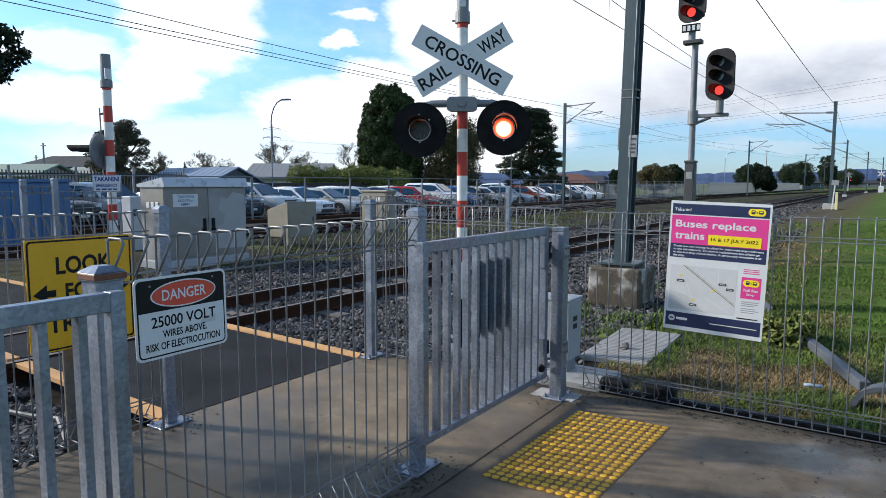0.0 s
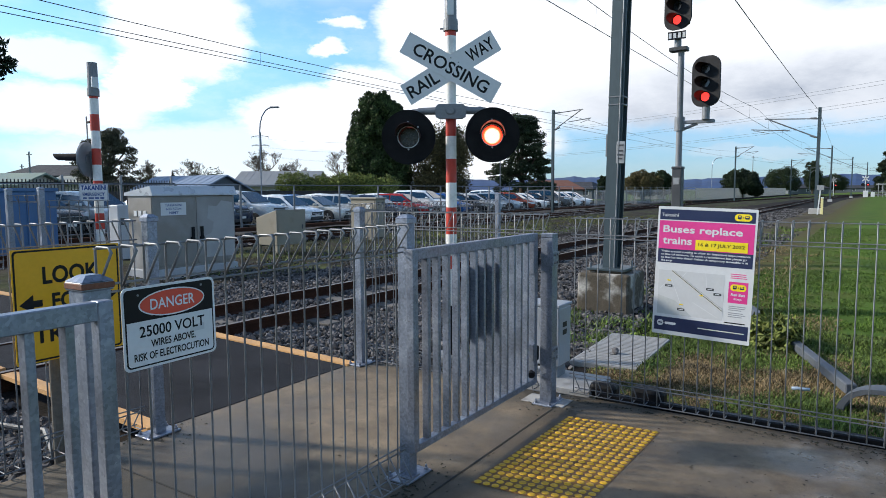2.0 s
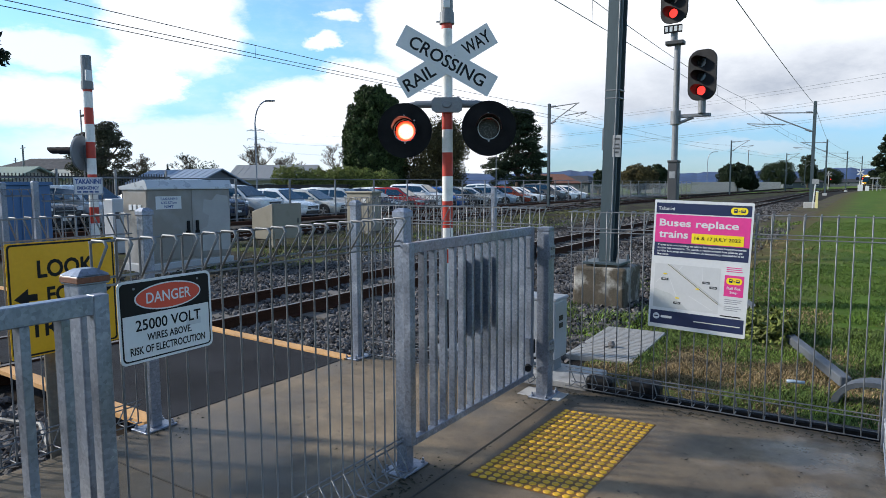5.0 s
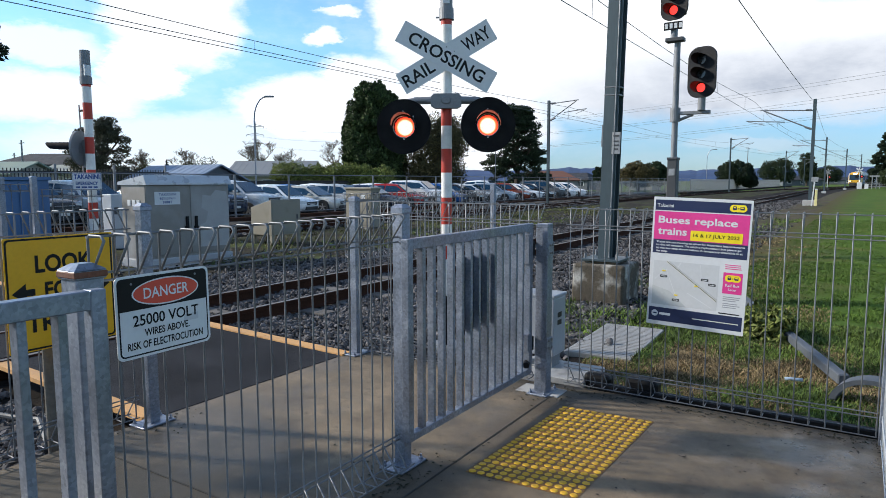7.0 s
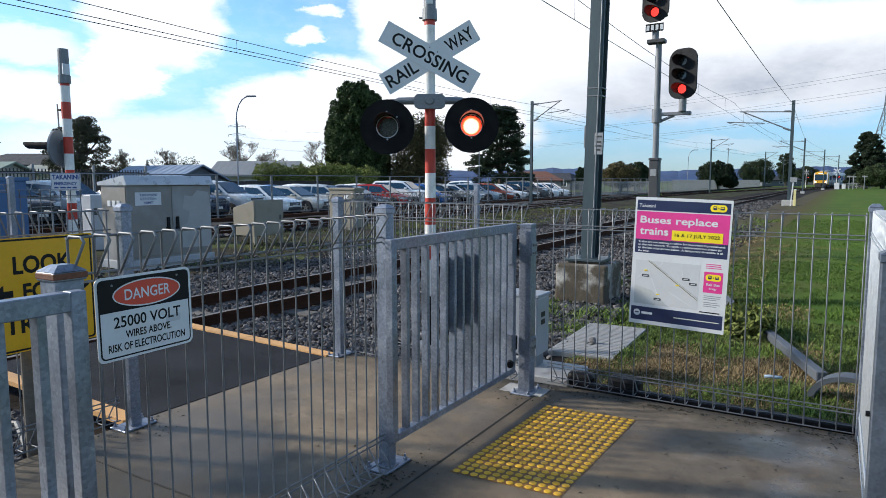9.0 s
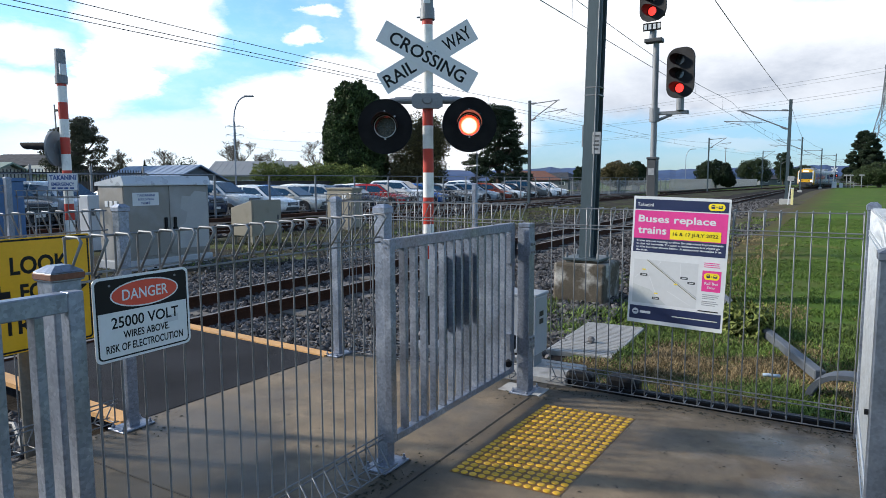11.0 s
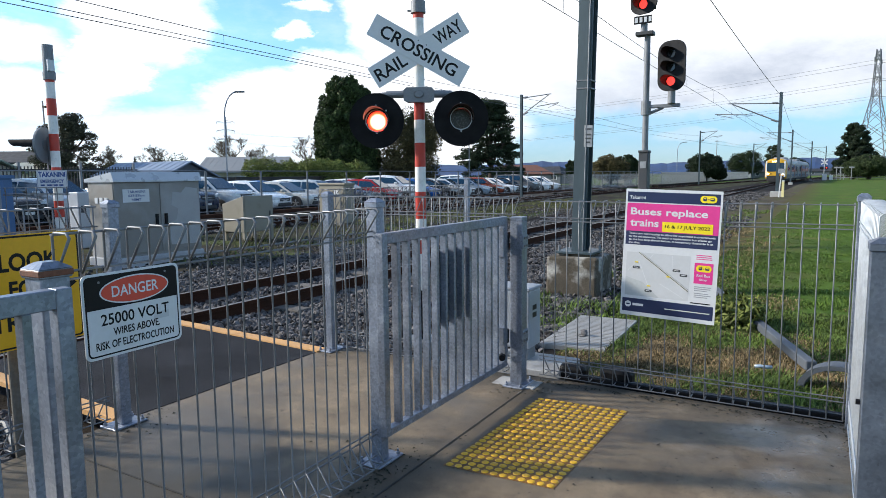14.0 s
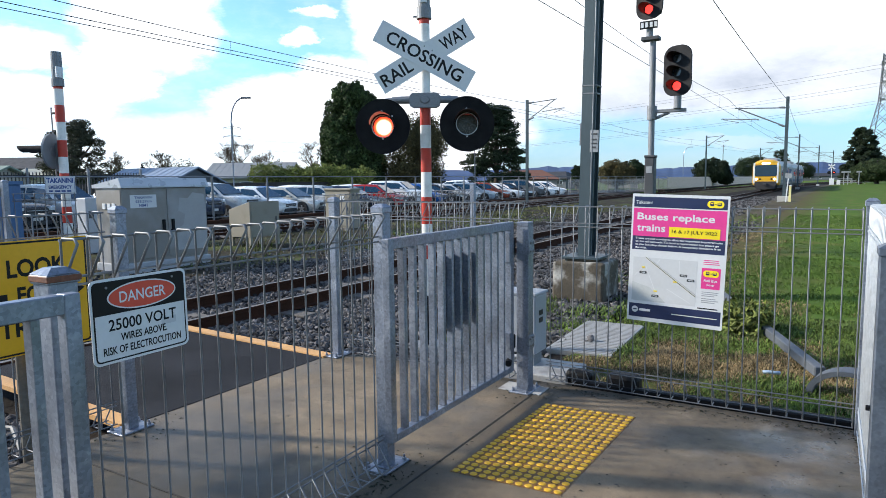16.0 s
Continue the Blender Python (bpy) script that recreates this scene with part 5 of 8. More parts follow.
for i in range(5):
    bm.faces.new((a[i], a[(i + 1) % 5], b[(i + 1) % 5], b[i]))
bmesh.ops.recalc_face_normals(bm, faces=bm.faces)
part("roof", bm, CABT, cab, "pale metal sloping roof")
bm = slabb([(0.22, 0.30), (0.93, 0.28), (0.94, 0.95), (0.90, 1.42), (0.62, 1.46), (0.50, 1.34), (0.30, 1.36), (0.26, 1.10), (0.42, 1.02), (0.36, 0.80), (0.20, 0.74)], 0.0, 0.002)
part("paint_patch", bm, CABP, cab, "paler overpainted patch on the door", m=Matrix(((0, 0, 1, 0.0222), (1, 0, 0, 0), (0, 1, 0, 0), (0, 0, 0, 1))))
vb = None
for i in range(3):
    m = pose(-0.22 - i * 0.15, -0.966, 1.28)
    vb = again(vb, cab, m) if vb else part("vent", boxb(-0.05, 0.05, -0.012, 0.0, -0.11, 0.0, 0.003), SIGW, cab, m=m)
lb = sign_plate("cabinet_label", "white label with dark lettering on the equipment cabinet door", face_frame((-11.372, 7.77, 1.17), (1, 0, 0)), 0.56, 0.25, 0.006)
text("TAKANINI", lb, BLUE, 0, 0.075, 0.003, 0.05, 0.38, 0.015)
text("633.57km", lb, BLUE, 0, 0.0, 0.003, 0.05, 0.34, 0.015)
text("NIMT", lb, BLUE, 0, -0.075, 0.003, 0.05, 0.20, 0.015)

wb = thing("meter_box", "small white meter box beside the cabinet", "meter box", pose(-15.45, 9.15, -0.15))
part("body", boxb(-0.2, 0.2, -0.24, 0.24, 0, 1.34, 0.02), mat("meter_box_paint", (0.40, 0.42, 0.45), 0.5, 0, var=0.08, scale=5, fine=60, bump=0.02), wb)
for y in (-0.12, 0.14):
    part("window", boxb(0.2, 0.208, y - 0.06, y + 0.06, 0.85, 1.02), DARKG, wb)

b2 = thing("relay_case", "beige steel relay case with a sloping lid on short legs", "relay case", pose(-13.22, 12.28, -0.17))
bm = bmesh.new()
pr = [(0.39, 0.26), (0.39, 1.19), (-0.39, 0.98), (-0.39, 0.26)]
a = [bm.verts.new((x, -0.52, z)) for x, z in pr]
b = [bm.verts.new((x, 0.52, z)) for x, z in pr]
bm.faces.new(a), bm.faces.new(b[::-1])
for i in range(4):
    bm.faces.new((a[i], a[(i + 1) % 4], b[(i + 1) % 4], b[i]))
bmesh.ops.recalc_face_normals(bm, faces=bm.faces)
bmesh.ops.bevel(bm, geom=list(bm.edges), offset=0.008, segments=1, affect="EDGES")
part("case", bm, BEIGE, b2)
part("door", boxb(0.39, 0.40, -0.47, 0.47, 0.31, 1.12, 0.003), BEIGE, b2)
part("latch", boxb(0.40, 0.42, 0.36, 0.40, 0.66, 0.78, 0.004), DARKG, b2)
for x, y in ((-0.34, -0.47), (0.34, -0.47), (-0.34, 0.47), (0.34, 0.47)):
    part("leg", boxb(x - 0.04, x + 0.04, y - 0.04, y + 0.04, 0, 0.27), BEIGE, b2)
b3 = thing("location_case", "upright beige location case with a flat lid", "location case", pose(-14.53, 17.52, -0.17))
part("case", boxb(-0.56, 0.56, -0.25, 0.25, 0.10, 1.38, 0.012), BEIGE, b3)
part("lid", boxb(-0.60, 0.60, -0.29, 0.29, 1.38, 1.45, 0.015), BEIGE, b3)
part("base", boxb(-0.56, 0.56, -0.25, 0.25, -0.1, 0.10, 0.01), CONC2, b3)
part("door", boxb(-0.50, 0.50, -0.262, -0.25, 0.16, 1.34, 0.003), BEIGE, b3)
part("label_plate", boxb(0.12, 0.30, -0.268, -0.262, 1.06, 1.20), SIGW, b3)
part("latch", boxb(0.40, 0.44, -0.28, -0.262, 0.70, 0.84, 0.004), DARKG, b3)
for y in (-0.12, 0.10):
    part("vent", boxb(0.56, 0.575, y - 0.05, y + 0.05, 1.20, 1.30, 0.004), DARKG, b3)

# ---- fences beyond the near line ----
FARF = dict(pitch=0.17, r=0.007, group="fences beyond the line", label="galvanised roll-top wire fence beyond the line")
roll_fence((-8.35, 9.5), (-8.35, 15.3), (1, 0), top=1.35, zoff=-0.1, **FARF)
post(-8.30, 15.42, 1.42, 0.12, plate=False, label="galvanised post at the end of the far fence")
roll_fence((-13.85, 5.9), (-13.40, 6.25), (0.6, -0.8), top=1.45, **FARF)
post(-13.86, 5.92, 1.58, 0.10, plate=False)
post(-13.38, 6.28, 1.60, 0.10, plate=False)
roll_fence((-14.6, 4.6), (-13.95, 5.8), (0.8, -0.5), top=1.35, **FARF)
roll_fence((-13.3, 6.35), (-12.6, 7.2), (0.8, -0.5), top=1.35, **FARF)
sk = thing("blue_container", "faded blue steel storage container beyond the line", "container", pose(-20.6, 6.6, -0.55))
CONT = mat("blue_container_paint", (0.055, 0.135, 0.275), 0.5, 0.1, var=0.1, scale=2, fine=40, bump=0.05)
part("body", boxb(-1.1, 1.1, -4.0, 3.0, 0.1, 2.08, 0.02), CONT, sk)
part("top_frame", boxb(-1.15, 1.15, -4.05, 3.05, 2.08, 2.18, 0.01), CONT, sk)
for i in range(18):
    m = pose(1.1, -3.8 + i * 0.38, 0)
    ri = again(ri, sk, m) if i else part("corrugation", boxb(-0.01, 0.03, -0.09, 0.09, 0.2, 2.05, 0.01), CONT, sk, m=m)

# ---- car-park fence ----
PICK = mat("fence_grey_green", (0.12, 0.135, 0.13), 0.6, 0.3, var=0.1, scale=5, fine=50, bump=0.0)
cf = thing("chain_wire_fence", "grey chain-wire fence with steel posts before the car park", "fence")
p0 = None
FX = -22.0
for i in range(34):
    y = 3 + i * 3.05
    m = pose(FX, y, -0.2)
    p0 = again(p0, cf, m) if p0 else part("fence_post", rodb((0, 0, 0), (0, 0, 2.0), 0.045, seg=10), WIRE, cf, m=m)
for z in (1.78, 0.1):
    part("rail", rodb((FX, 3, z), (FX, 104, z), 0.02, seg=8), WIRE, cf)
bm = bmesh.new()
for i in range(int(101 / 0.22)):
    y = 3 + i * 0.22
    for s in (-1, 1):
        a, b = Vector((FX + 0.004 * s, y, -0.1)), Vector((FX + 0.004 * s, y + s * 1.85, 1.78))
        d = Vector((0, 0.0016, 0))
        bm.faces.new([bm.verts.new(p) for p in (a - d, a + d, b + d, b - d)])
tagged(part("chain_wire", bm, PICK, cf), kind="stuff")
# sleepers-timber kerb and weeds before the fence
tagged(ob_from("timber_kerb", boxb(-21.7, -21.45, 10, 70, -0.2, 0.02, 0.02), RUST), "dark timber kerb along the car park", "kerb", kind="structure")
DIRT = mat("dark_dirt", (0.032, 0.026, 0.020), 0.95, 0, var=0.4, scale=1.2, fine=25, bump=0.8, second=(0.06, 0.045, 0.03), amount=0.4, sscale=1.0)
setting("dirt_bank", sheet(-22.4, -20.2, -8, 104, -0.13, 8, 200, 0.12, 21.0), DIRT, "dark bare dirt bank along the car park", "verge")
car_park = setting("car_park", slabb([(-46, -8), (-22.3, -8), (-22.3, 100), (-46, 100)], -0.3, -0.17), ASPH, "dark asphalt car park", "car park")

# ---- parked cars ----
PAINT = mat("car_paint", (1, 1, 1), 0.25, 0.15, var=0.03, scale=3, fine=40, bump=0.0, tint=True, rvar=0.05)
GLASS = mat("car_glass", (0.008, 0.034, 0.068), 0.05, 0.0, var=0.1, scale=3, fine=40, bump=0.0, rvar=0.02, spec=0.55)
TYRE = plain("tyre_rubber", (0.018, 0.018, 0.019), 0.85)
ALLOY = plain("alloy_wheel", (0.42, 0.43, 0.44), 0.35, 0.7)
TRIM = plain("dark_trim", (0.02, 0.02, 0.022), 0.6)
HEADL = plain("headlight_glass", (0.62, 0.65, 0.68), 0.12, 0.2)
PLATE_W = plain("plate_white", (0.6, 0.6, 0.58), 0.5)
STYLES = {
    # stations along the length: (x from the nose backwards, half width, sill height, shoulder height), then cabin: (x, half width at base, z base, half width at top, z top)
    "hatch": (4.05, [(0, .56, .40, .56), (.06, .68, .26, .66), (.20, .79, .21, .74), (.55, .84, .19, .83), (1.1, .85, .18, .91), (2.2, .86, .18, .95), (3.3, .86, .19, .97), (3.88, .81, .24, .97), (4.05, .72, .36, .90)],
              [(0.95, .77, .90, .72, .905), (1.78, .78, .93, .57, 1.44), (2.5, .79, .95, .58, 1.50), (3.45, .79, .96, .55, 1.46), (3.98, .74, .96, .64, .99)]),
    "sedan": (4.60, [(0, .58, .40, .54), (.07, .70, .26, .64), (.22, .82, .21, .71), (.7, .87, .18, .79), (1.35, .88, .17, .86), (2.6, .89, .17, .91), (3.6, .88, .18, .95), (4.4, .83, .24, .95), (4.60, .75, .36, .88)],
              [(1.15, .79, .855, .74, .86), (2.10, .80, .89, .57, 1.38), (2.8, .80, .91, .58, 1.43), (3.4, .80, .93, .56, 1.39), (4.18, .76, .95, .66, .97)]),
    "suv": (4.55, [(0, .64, .46, .80), (.06, .76, .32, .92), (.20, .86, .27, 1.00), (.6, .91, .25, 1.06), (1.2, .92, .24, 1.11), (2.4, .92, .24, 1.14), (3.6, .92, .25, 1.17), (4.35, .88, .32, 1.17), (4.55, .80, .46, 1.10)],
            [(1.05, .84, 1.10, .78, 1.11), (1.80, .85, 1.13, .64, 1.64), (2.7, .86, 1.14, .65, 1.71), (3.9, .85, 1.16, .62, 1.68), (4.48, .80, 1.16, .70, 1.20)]),
}
CAR_BITS = {}


def loft(sections, caps=True):
    bm = bmesh.new()
    rings = [[bm.verts.new(p) for p in s] for s in sections]
    k = len(rings[0])
    for p, q in zip(rings, rings[1:]):
        for j in range(k):
            bm.faces.new((p[j], p[(j + 1) % k], q[(j + 1) % k], q[j]))
    if caps:
        bm.faces.new(rings[0][::-1]), bm.faces.new(rings[-1])
    bmesh.ops.recalc_face_normals(bm, faces=bm.faces)
    return bm


def pane(pts, out, thick=0.014, inset=0.0):
    """A thin solid pane over three or four points, standing off along its outward side."""
    pts = [Vector(p) for p in pts]
    c = sum(pts, Vector()) / len(pts)
    nrm = (pts[1] - pts[0]).cross(pts[2] - pts[0]).normalized()
    if nrm.dot(Vector(out)) < 0:
        nrm = -nrm
    pts = [p + (c - p).normalized() * inset for p in pts]
    bm = bmesh.new()
    a = [bm.verts.new(p - nrm * 0.03) for p in pts]
    b = [bm.verts.new(p + nrm * thick) for p in pts]
    k = len(pts)
    bm.faces.new(a[::-1]), bm.faces.new(b)
    for i in range(k):
        bm.faces.new((a[i], a[(i + 1) % k], b[(i + 1) % k], b[i]))
    bmesh.ops.recalc_face_normals(bm, faces=bm.faces)
    return bm


def car_bits(style):
    """Meshes of one body style, nose at the origin pointing along +x."""
    ln, st, cab_ = STYLES[style]
    sec = []
    for x, w, z0, z1 in st:
        m = z0 + (z1 - z0) * 0.58
        half = ((w * .86, z0), (w * .97, z0 + .07), (w, m - .05), (w * .985, m + .05), (w * .945, z1 - .05), (w * .86, z1 - .008), (w * .45, z1 + .02))
        sec.append([(-x, -a, z) for a, z in half] + [(-x, a, z) for a, z in half[::-1]])
    bits = {"body": (loft(sec), PAINT, True)}
    gs = []
    for x, wb, zb, wt, zt in cab_:
        half = ((wb, zb - .03), (wb + (wt - wb) * .86, zb + (zt - zb) * .86), (wt * .93, zt - .004), (wt * .5, zt + .02))
        gs.append([(-x, -a, z) for a, z in half] + [(-x, a, z) for a, z in half[::-1]])
    bits["cabin"] = (loft(gs), PAINT, True)
    c0, c1, c2, c3, c4 = cab_
    lerp = lambda u, v, k: u + (v - u) * k  # noqa: E731
    bits["windscreen"] = (pane([(-lerp(c0[0], c1[0], .05), -c0[3] * .93, lerp(c0[4], c1[4], .06)), (-lerp(c0[0], c1[0], .05), c0[3] * .93, lerp(c0[4], c1[4], .06)), (-lerp(c0[0], c1[0], .92), c1[3] * .88, lerp(c0[4], c1[4], .93)), (-lerp(c0[0], c1[0], .92), -c1[3] * .88, lerp(c0[4], c1[4], .93))], (1, 0, .6), 0.055), GLASS, False)
    bits["rear_window"] = (pane([(-lerp(c4[0], c3[0], .1), -c4[3] * .88, lerp(c4[4], c3[4], .1)), (-lerp(c4[0], c3[0], .1), c4[3] * .88, lerp(c4[4], c3[4], .1)), (-lerp(c4[0], c3[0], .9), c3[3] * .85, lerp(c4[4], c3[4], .9)), (-lerp(c4[0], c3[0], .9), -c3[3] * .85, lerp(c4[4], c3[4], .9))], (-1, 0, .6), 0.05), GLASS, False)
    xm = c2[0] + 0.05

    def on_side(x, k, s):
        """A point of the cabin's side at share k of its height."""
        q = sorted(cab_, key=lambda c: abs(c[0] - x))[0] if x > c1[0] else c1
        wb, zb, wt, zt = q[1:]
        zb, zt = (c1[2], c1[4]) if x <= c1[0] else (c2[2], c2[4])
        return (-x, s * (lerp(c2[1], c2[3], k) + .006), lerp(zb, zt, k))

    for s in (-1, 1):
        f0, f1 = lerp(c0[0], c1[0], .30), lerp(c0[0], c1[0], .98)
        bits["side_window", s, 0] = (pane([on_side(f0, .10, s), on_side(xm - .05, .10, s), on_side(xm - .05, .80, s), on_side(f1, .80, s)], (0, s, .2), 0.012), GLASS, False)
        r1 = lerp(c3[0], c4[0], .15)
        bits["side_window", s, 1] = (pane([on_side(xm + .05, .10, s), on_side(r1, .14, s), on_side(c3[0] - .12, .80, s), on_side(xm + .05, .80, s)], (0, s, .2), 0.012), GLASS, False)
        bits["mirror", s, 0] = (boxb(-.09, .09, -.10, .10, -.07, .07, .03, m=pose(-c0[0] - .42, s * (c0[1] + .14), c0[2] + .10)), PAINT, True)
        wf = st[3][1]
        for i, x in enumerate((0.82, ln - 0.85)):
            bits["wheel_arch", s, i] = (rodb((-x, s * (wf - .25), .315), (-x, s * (wf + .006), .315), 0.375, seg=22), TRIM, False)
    zf = st[2][3]
    z0 = st[1][2]
    bits["grille"] = (boxb(-0.06, 0.012, -0.44, 0.44, zf - 0.26, zf - 0.10, 0.02), TRIM, False)
    bits["grille_bar"] = (boxb(0.0, 0.022, -0.40, 0.40, zf - 0.19, zf - 0.165, 0.005), ALLOY, False)
    bits["bumper_intake"] = (boxb(-0.08, 0.012, -0.52, 0.52, z0 + 0.0, z0 + 0.15, 0.02), TRIM, False)
    bits["number_plate"] = (boxb(0.0, 0.03, -0.18, 0.18, z0 + 0.16, z0 + 0.26, 0.004), PLATE_W, False)
    made = {}
    for k, (bm, ma, sm) in bits.items():
        me = bpy.data.meshes.new(k if isinstance(k, str) else k[0])
        bm.to_mesh(me)
        bm.free()
        me.materials.append(ma)
        if sm:
            me.shade_smooth()
            me.set_sharp_from_angle(angle=radians(32))
        made[k] = me
    for k, s in (("headlight", 1), ("headlight", -1)):
        w0, w1, w2, w3 = st[0][1], st[1][1], st[2][1], st[3][1]
        line = [(0.012, w0 * .80), (0.0, w0 + .01), (-.06, w1 + .012), (-.20, w2 + .010), (-.46, lerp(w2, w3, .75) + .008)]
        h = [(-.13, -.03), (-.14, -.02), (-.15, -.005), (-.13, .02), (-.06, .03)]
        bm = bmesh.new()
        rr = []
        for (x, y), (lo, hi) in zip(line, h):
            rr.append([bm.verts.new(p) for p in ((x, s * y, zf - .04 + lo), (x, s * y * .99, zf - .04 + hi), (x - .06, s * y * .85, zf - .04 + hi), (x - .06, s * y * .85, zf - .04 + lo))])
        for p, q in zip(rr, rr[1:]):
            for j in range(4):
                bm.faces.new((p[j], p[(j + 1) % 4], q[(j + 1) % 4], q[j]))
        bm.faces.new(rr[0]), bm.faces.new(rr[-1])
        bmesh.ops.recalc_face_normals(bm, faces=bm.faces)
        me = bpy.data.meshes.new(k)
        bm.to_mesh(me)
        bm.free()
        me.materials.append(HEADL)
        made[k, s] = me
    for k, r0, r1, ma in (("tyre", 0.20, 0.318, TYRE), ("rim", 0.0, 0.2, ALLOY)):
        bm = annulus(r0, r1, -0.1, 0.1, 24) if r0 else bmesh.new()
        if not r0:
            for i in range(5):
                box(bm, -0.034, 0.034, 0.02, 0.19, 0.02, 0.105, 0, m=Matrix.Rotation(2 * math.pi * i / 5, 4, "Z"))
            rod(bm, (0, 0, -0.02), (0, 0, 0.03), 0.195, seg=20)
        me = bpy.data.meshes.new(k)
        bm.to_mesh(me)
        bm.free()
        me.materials.append(ma)
        made[k] = me
    return ln, made


def car(style, col, m, words):
    if style not in CAR_BITS:
        CAR_BITS[style] = car_bits(style)
    ln, bits = CAR_BITS[style]
    t = thing({"hatch": "hatchback", "sedan": "sedan_car", "suv": "suv"}[style], words, "car", m, "cars in the car park")
    for k in [k for k in bits if k not in ("tyre", "rim") and k[0] != "headlight"]:
        o = new(k if isinstance(k, str) else k[0], bits[k])
        o.parent = t
        o.color = (*col, 1)
    for s in (-1, 1):
        o = new("headlight", bits["headlight", s])
        o.parent = t
    for x in (-0.82, -ln + 0.85):
        for s in (-1, 1):
            w = new("wheel")
            w.parent = t
            w.empty_display_size = 0.1
            w.matrix_basis = pose(x, s * (STYLES[style][1][3][1] - 0.065), 0.315, -90 * s, 0, 0)
            for k in ("tyre", "rim"):
                o = new(k, bits[k])
                o.parent = w
    return t


NAVYC, SILV, WHT, REDC, BLUC, GREYC, BLK, ORNG, LBL, BEIG = (.02, .03, .06), (.50, .52, .53), (.80, .81, .81), (.36, .02, .02), (.02, .10, .32), (.10, .105, .11), (.02, .02, .022), (.25, .05, .025), (.24, .30, .36), (.50, .48, .43)
ROW = [(11.95, "suv", BLK, "black"), (14.1, "suv", SILV, "silver"), (19.4, "suv", NAVYC, "dark navy"), (21.75, "suv", SILV, "silver"), (24.0, "hatch", WHT, "white"), (26.5, "sedan", BEIG, "pale beige"), (29.1, "hatch", SILV, "silver"),
       (31.8, "sedan", NAVYC, "dark navy"), (34.2, "hatch", REDC, "red"), (36.8, "suv", WHT, "white"), (39.4, "hatch", BLUC, "blue"), (42.0, "sedan", BLK, "black"), (44.5, "sedan", SILV, "silver"), (47.0, "hatch", LBL, "pale blue-grey"),
       (49.6, "hatch", ORNG, "orange-red"), (52.2, "sedan", WHT, "white"), (54.6, "sedan", BLK, "black"), (57.2, "suv", GREYC, "dark grey"), (60.0, "hatch", WHT, "white"), (62.6, "hatch", WHT, "white")]
for y, st, col, w in ROW:
    car(st, col, pose(-23.2 + random.uniform(-.25, .15), y, -0.17, 0, 0, random.uniform(9, 15)), f"{w} {'suv' if st == 'suv' else st} parked nose to the car-park fence")
for i in range(13):
    st, col, w = random.choice([("sedan", SILV, "silver"), ("hatch", WHT, "white"), ("suv", GREYC, "dark grey"), ("suv", WHT, "white"), ("sedan", BLUC, "blue"), ("hatch", LBL, "pale blue")])
    car(st, col, pose(-34.5 + random.uniform(-.4, .4), 24 + i * 3.1, -0.17, 0, 0, random.choice((10, 188))), f"{w} {st} in the second row of the car park")


# ---- trees, hedges, weeds: masses of leaves ----
def leaf_mass(centres, radii, counts, size, flat=0.0, seed=1, shell=0.55):
    """Small bent leaves scattered through egg-shaped clumps, denser towards their skins; returns vertices and faces."""
    rng = np.random.default_rng(seed)
    vs, fs, n0 = [], [], 0
    for c, r, n in zip(centres, radii, counts):
        d = rng.normal(size=(n, 3))
        d /= np.linalg.norm(d, axis=1)[:, None]
        rad = shell + (1 - shell) * rng.random(n) ** 0.6
        rad *= 1 + 0.16 * np.sin(d[:, 0] * 5 + d[:, 2] * 4 + c[0]) * np.cos(d[:, 1] * 6 + c[1])
        p = np.array(c) + d * rad[:, None] * np.array(r)
        u = rng.normal(size=(n, 3))
        u[:, 2] *= 1 - flat
        u /= np.linalg.norm(u, axis=1)[:, None]
        w = np.cross(u, d + 0.6 * rng.normal(size=(n, 3)))
        w /= np.linalg.norm(w, axis=1)[:, None] + 1e-9
        s = size * (0.55 + 0.9 * rng.random(n))[:, None]
        k = np.cross(u, w) * s * 0.25
        quad = np.stack([p - u * s, p - w * s * 0.45 + k, p + u * s, p + w * s * 0.45 + k], 1).reshape(-1, 3)
        vs.append(quad)
        i = n0 + 4 * np.arange(n)
        fs.append(np.stack([i, i + 1, i + 2, i + 3], 1))
        n0 += 4 * n
    return np.concatenate(vs), np.concatenate(fs)


def mass_mesh(name, vs, fs, ma):
    me = bpy.data.meshes.new(name)
    me.from_pydata(vs.tolist(), [], fs.tolist())
    me.materials.append(ma)
    return me


def leafmat(name, col, lo=0.5, hi=1.6):
    ma = islands(mat(name, col, 0.75, 0, var=0.25, scale=0.6, fine=9, bump=0.0, spec=0.25), lo, hi)
    return ma


L_CON = leafmat("conifer_leaf", (0.040, 0.062, 0.020), 0.3, 2.0)
L_BRN = leafmat("brown_green_leaf", (0.080, 0.066, 0.026), 0.35, 1.8)
L_CED = leafmat("cedar_leaf", (0.030, 0.046, 0.022), 0.35, 1.8)
L_HED = leafmat("hedge_leaf", (0.150, 0.175, 0.042), 0.35, 1.7)
L_DRK = leafmat("dark_leaf", (0.016, 0.027, 0.012), 0.4, 1.8)
L_OAK = leafmat("dull_brown_leaf", (0.050, 0.050, 0.030), 0.35, 2.0)
L_FAR = leafmat("far_leaf", (0.024, 0.038, 0.016), 0.5, 1.6)
L_GRN = leafmat("dull_green_leaf", (0.034, 0.052, 0.018), 0.5, 1.6)
BARK = mat("bark", (0.07, 0.055, 0.042), 0.95, 0, var=0.3, scale=3, fine=30, bump=0.5)


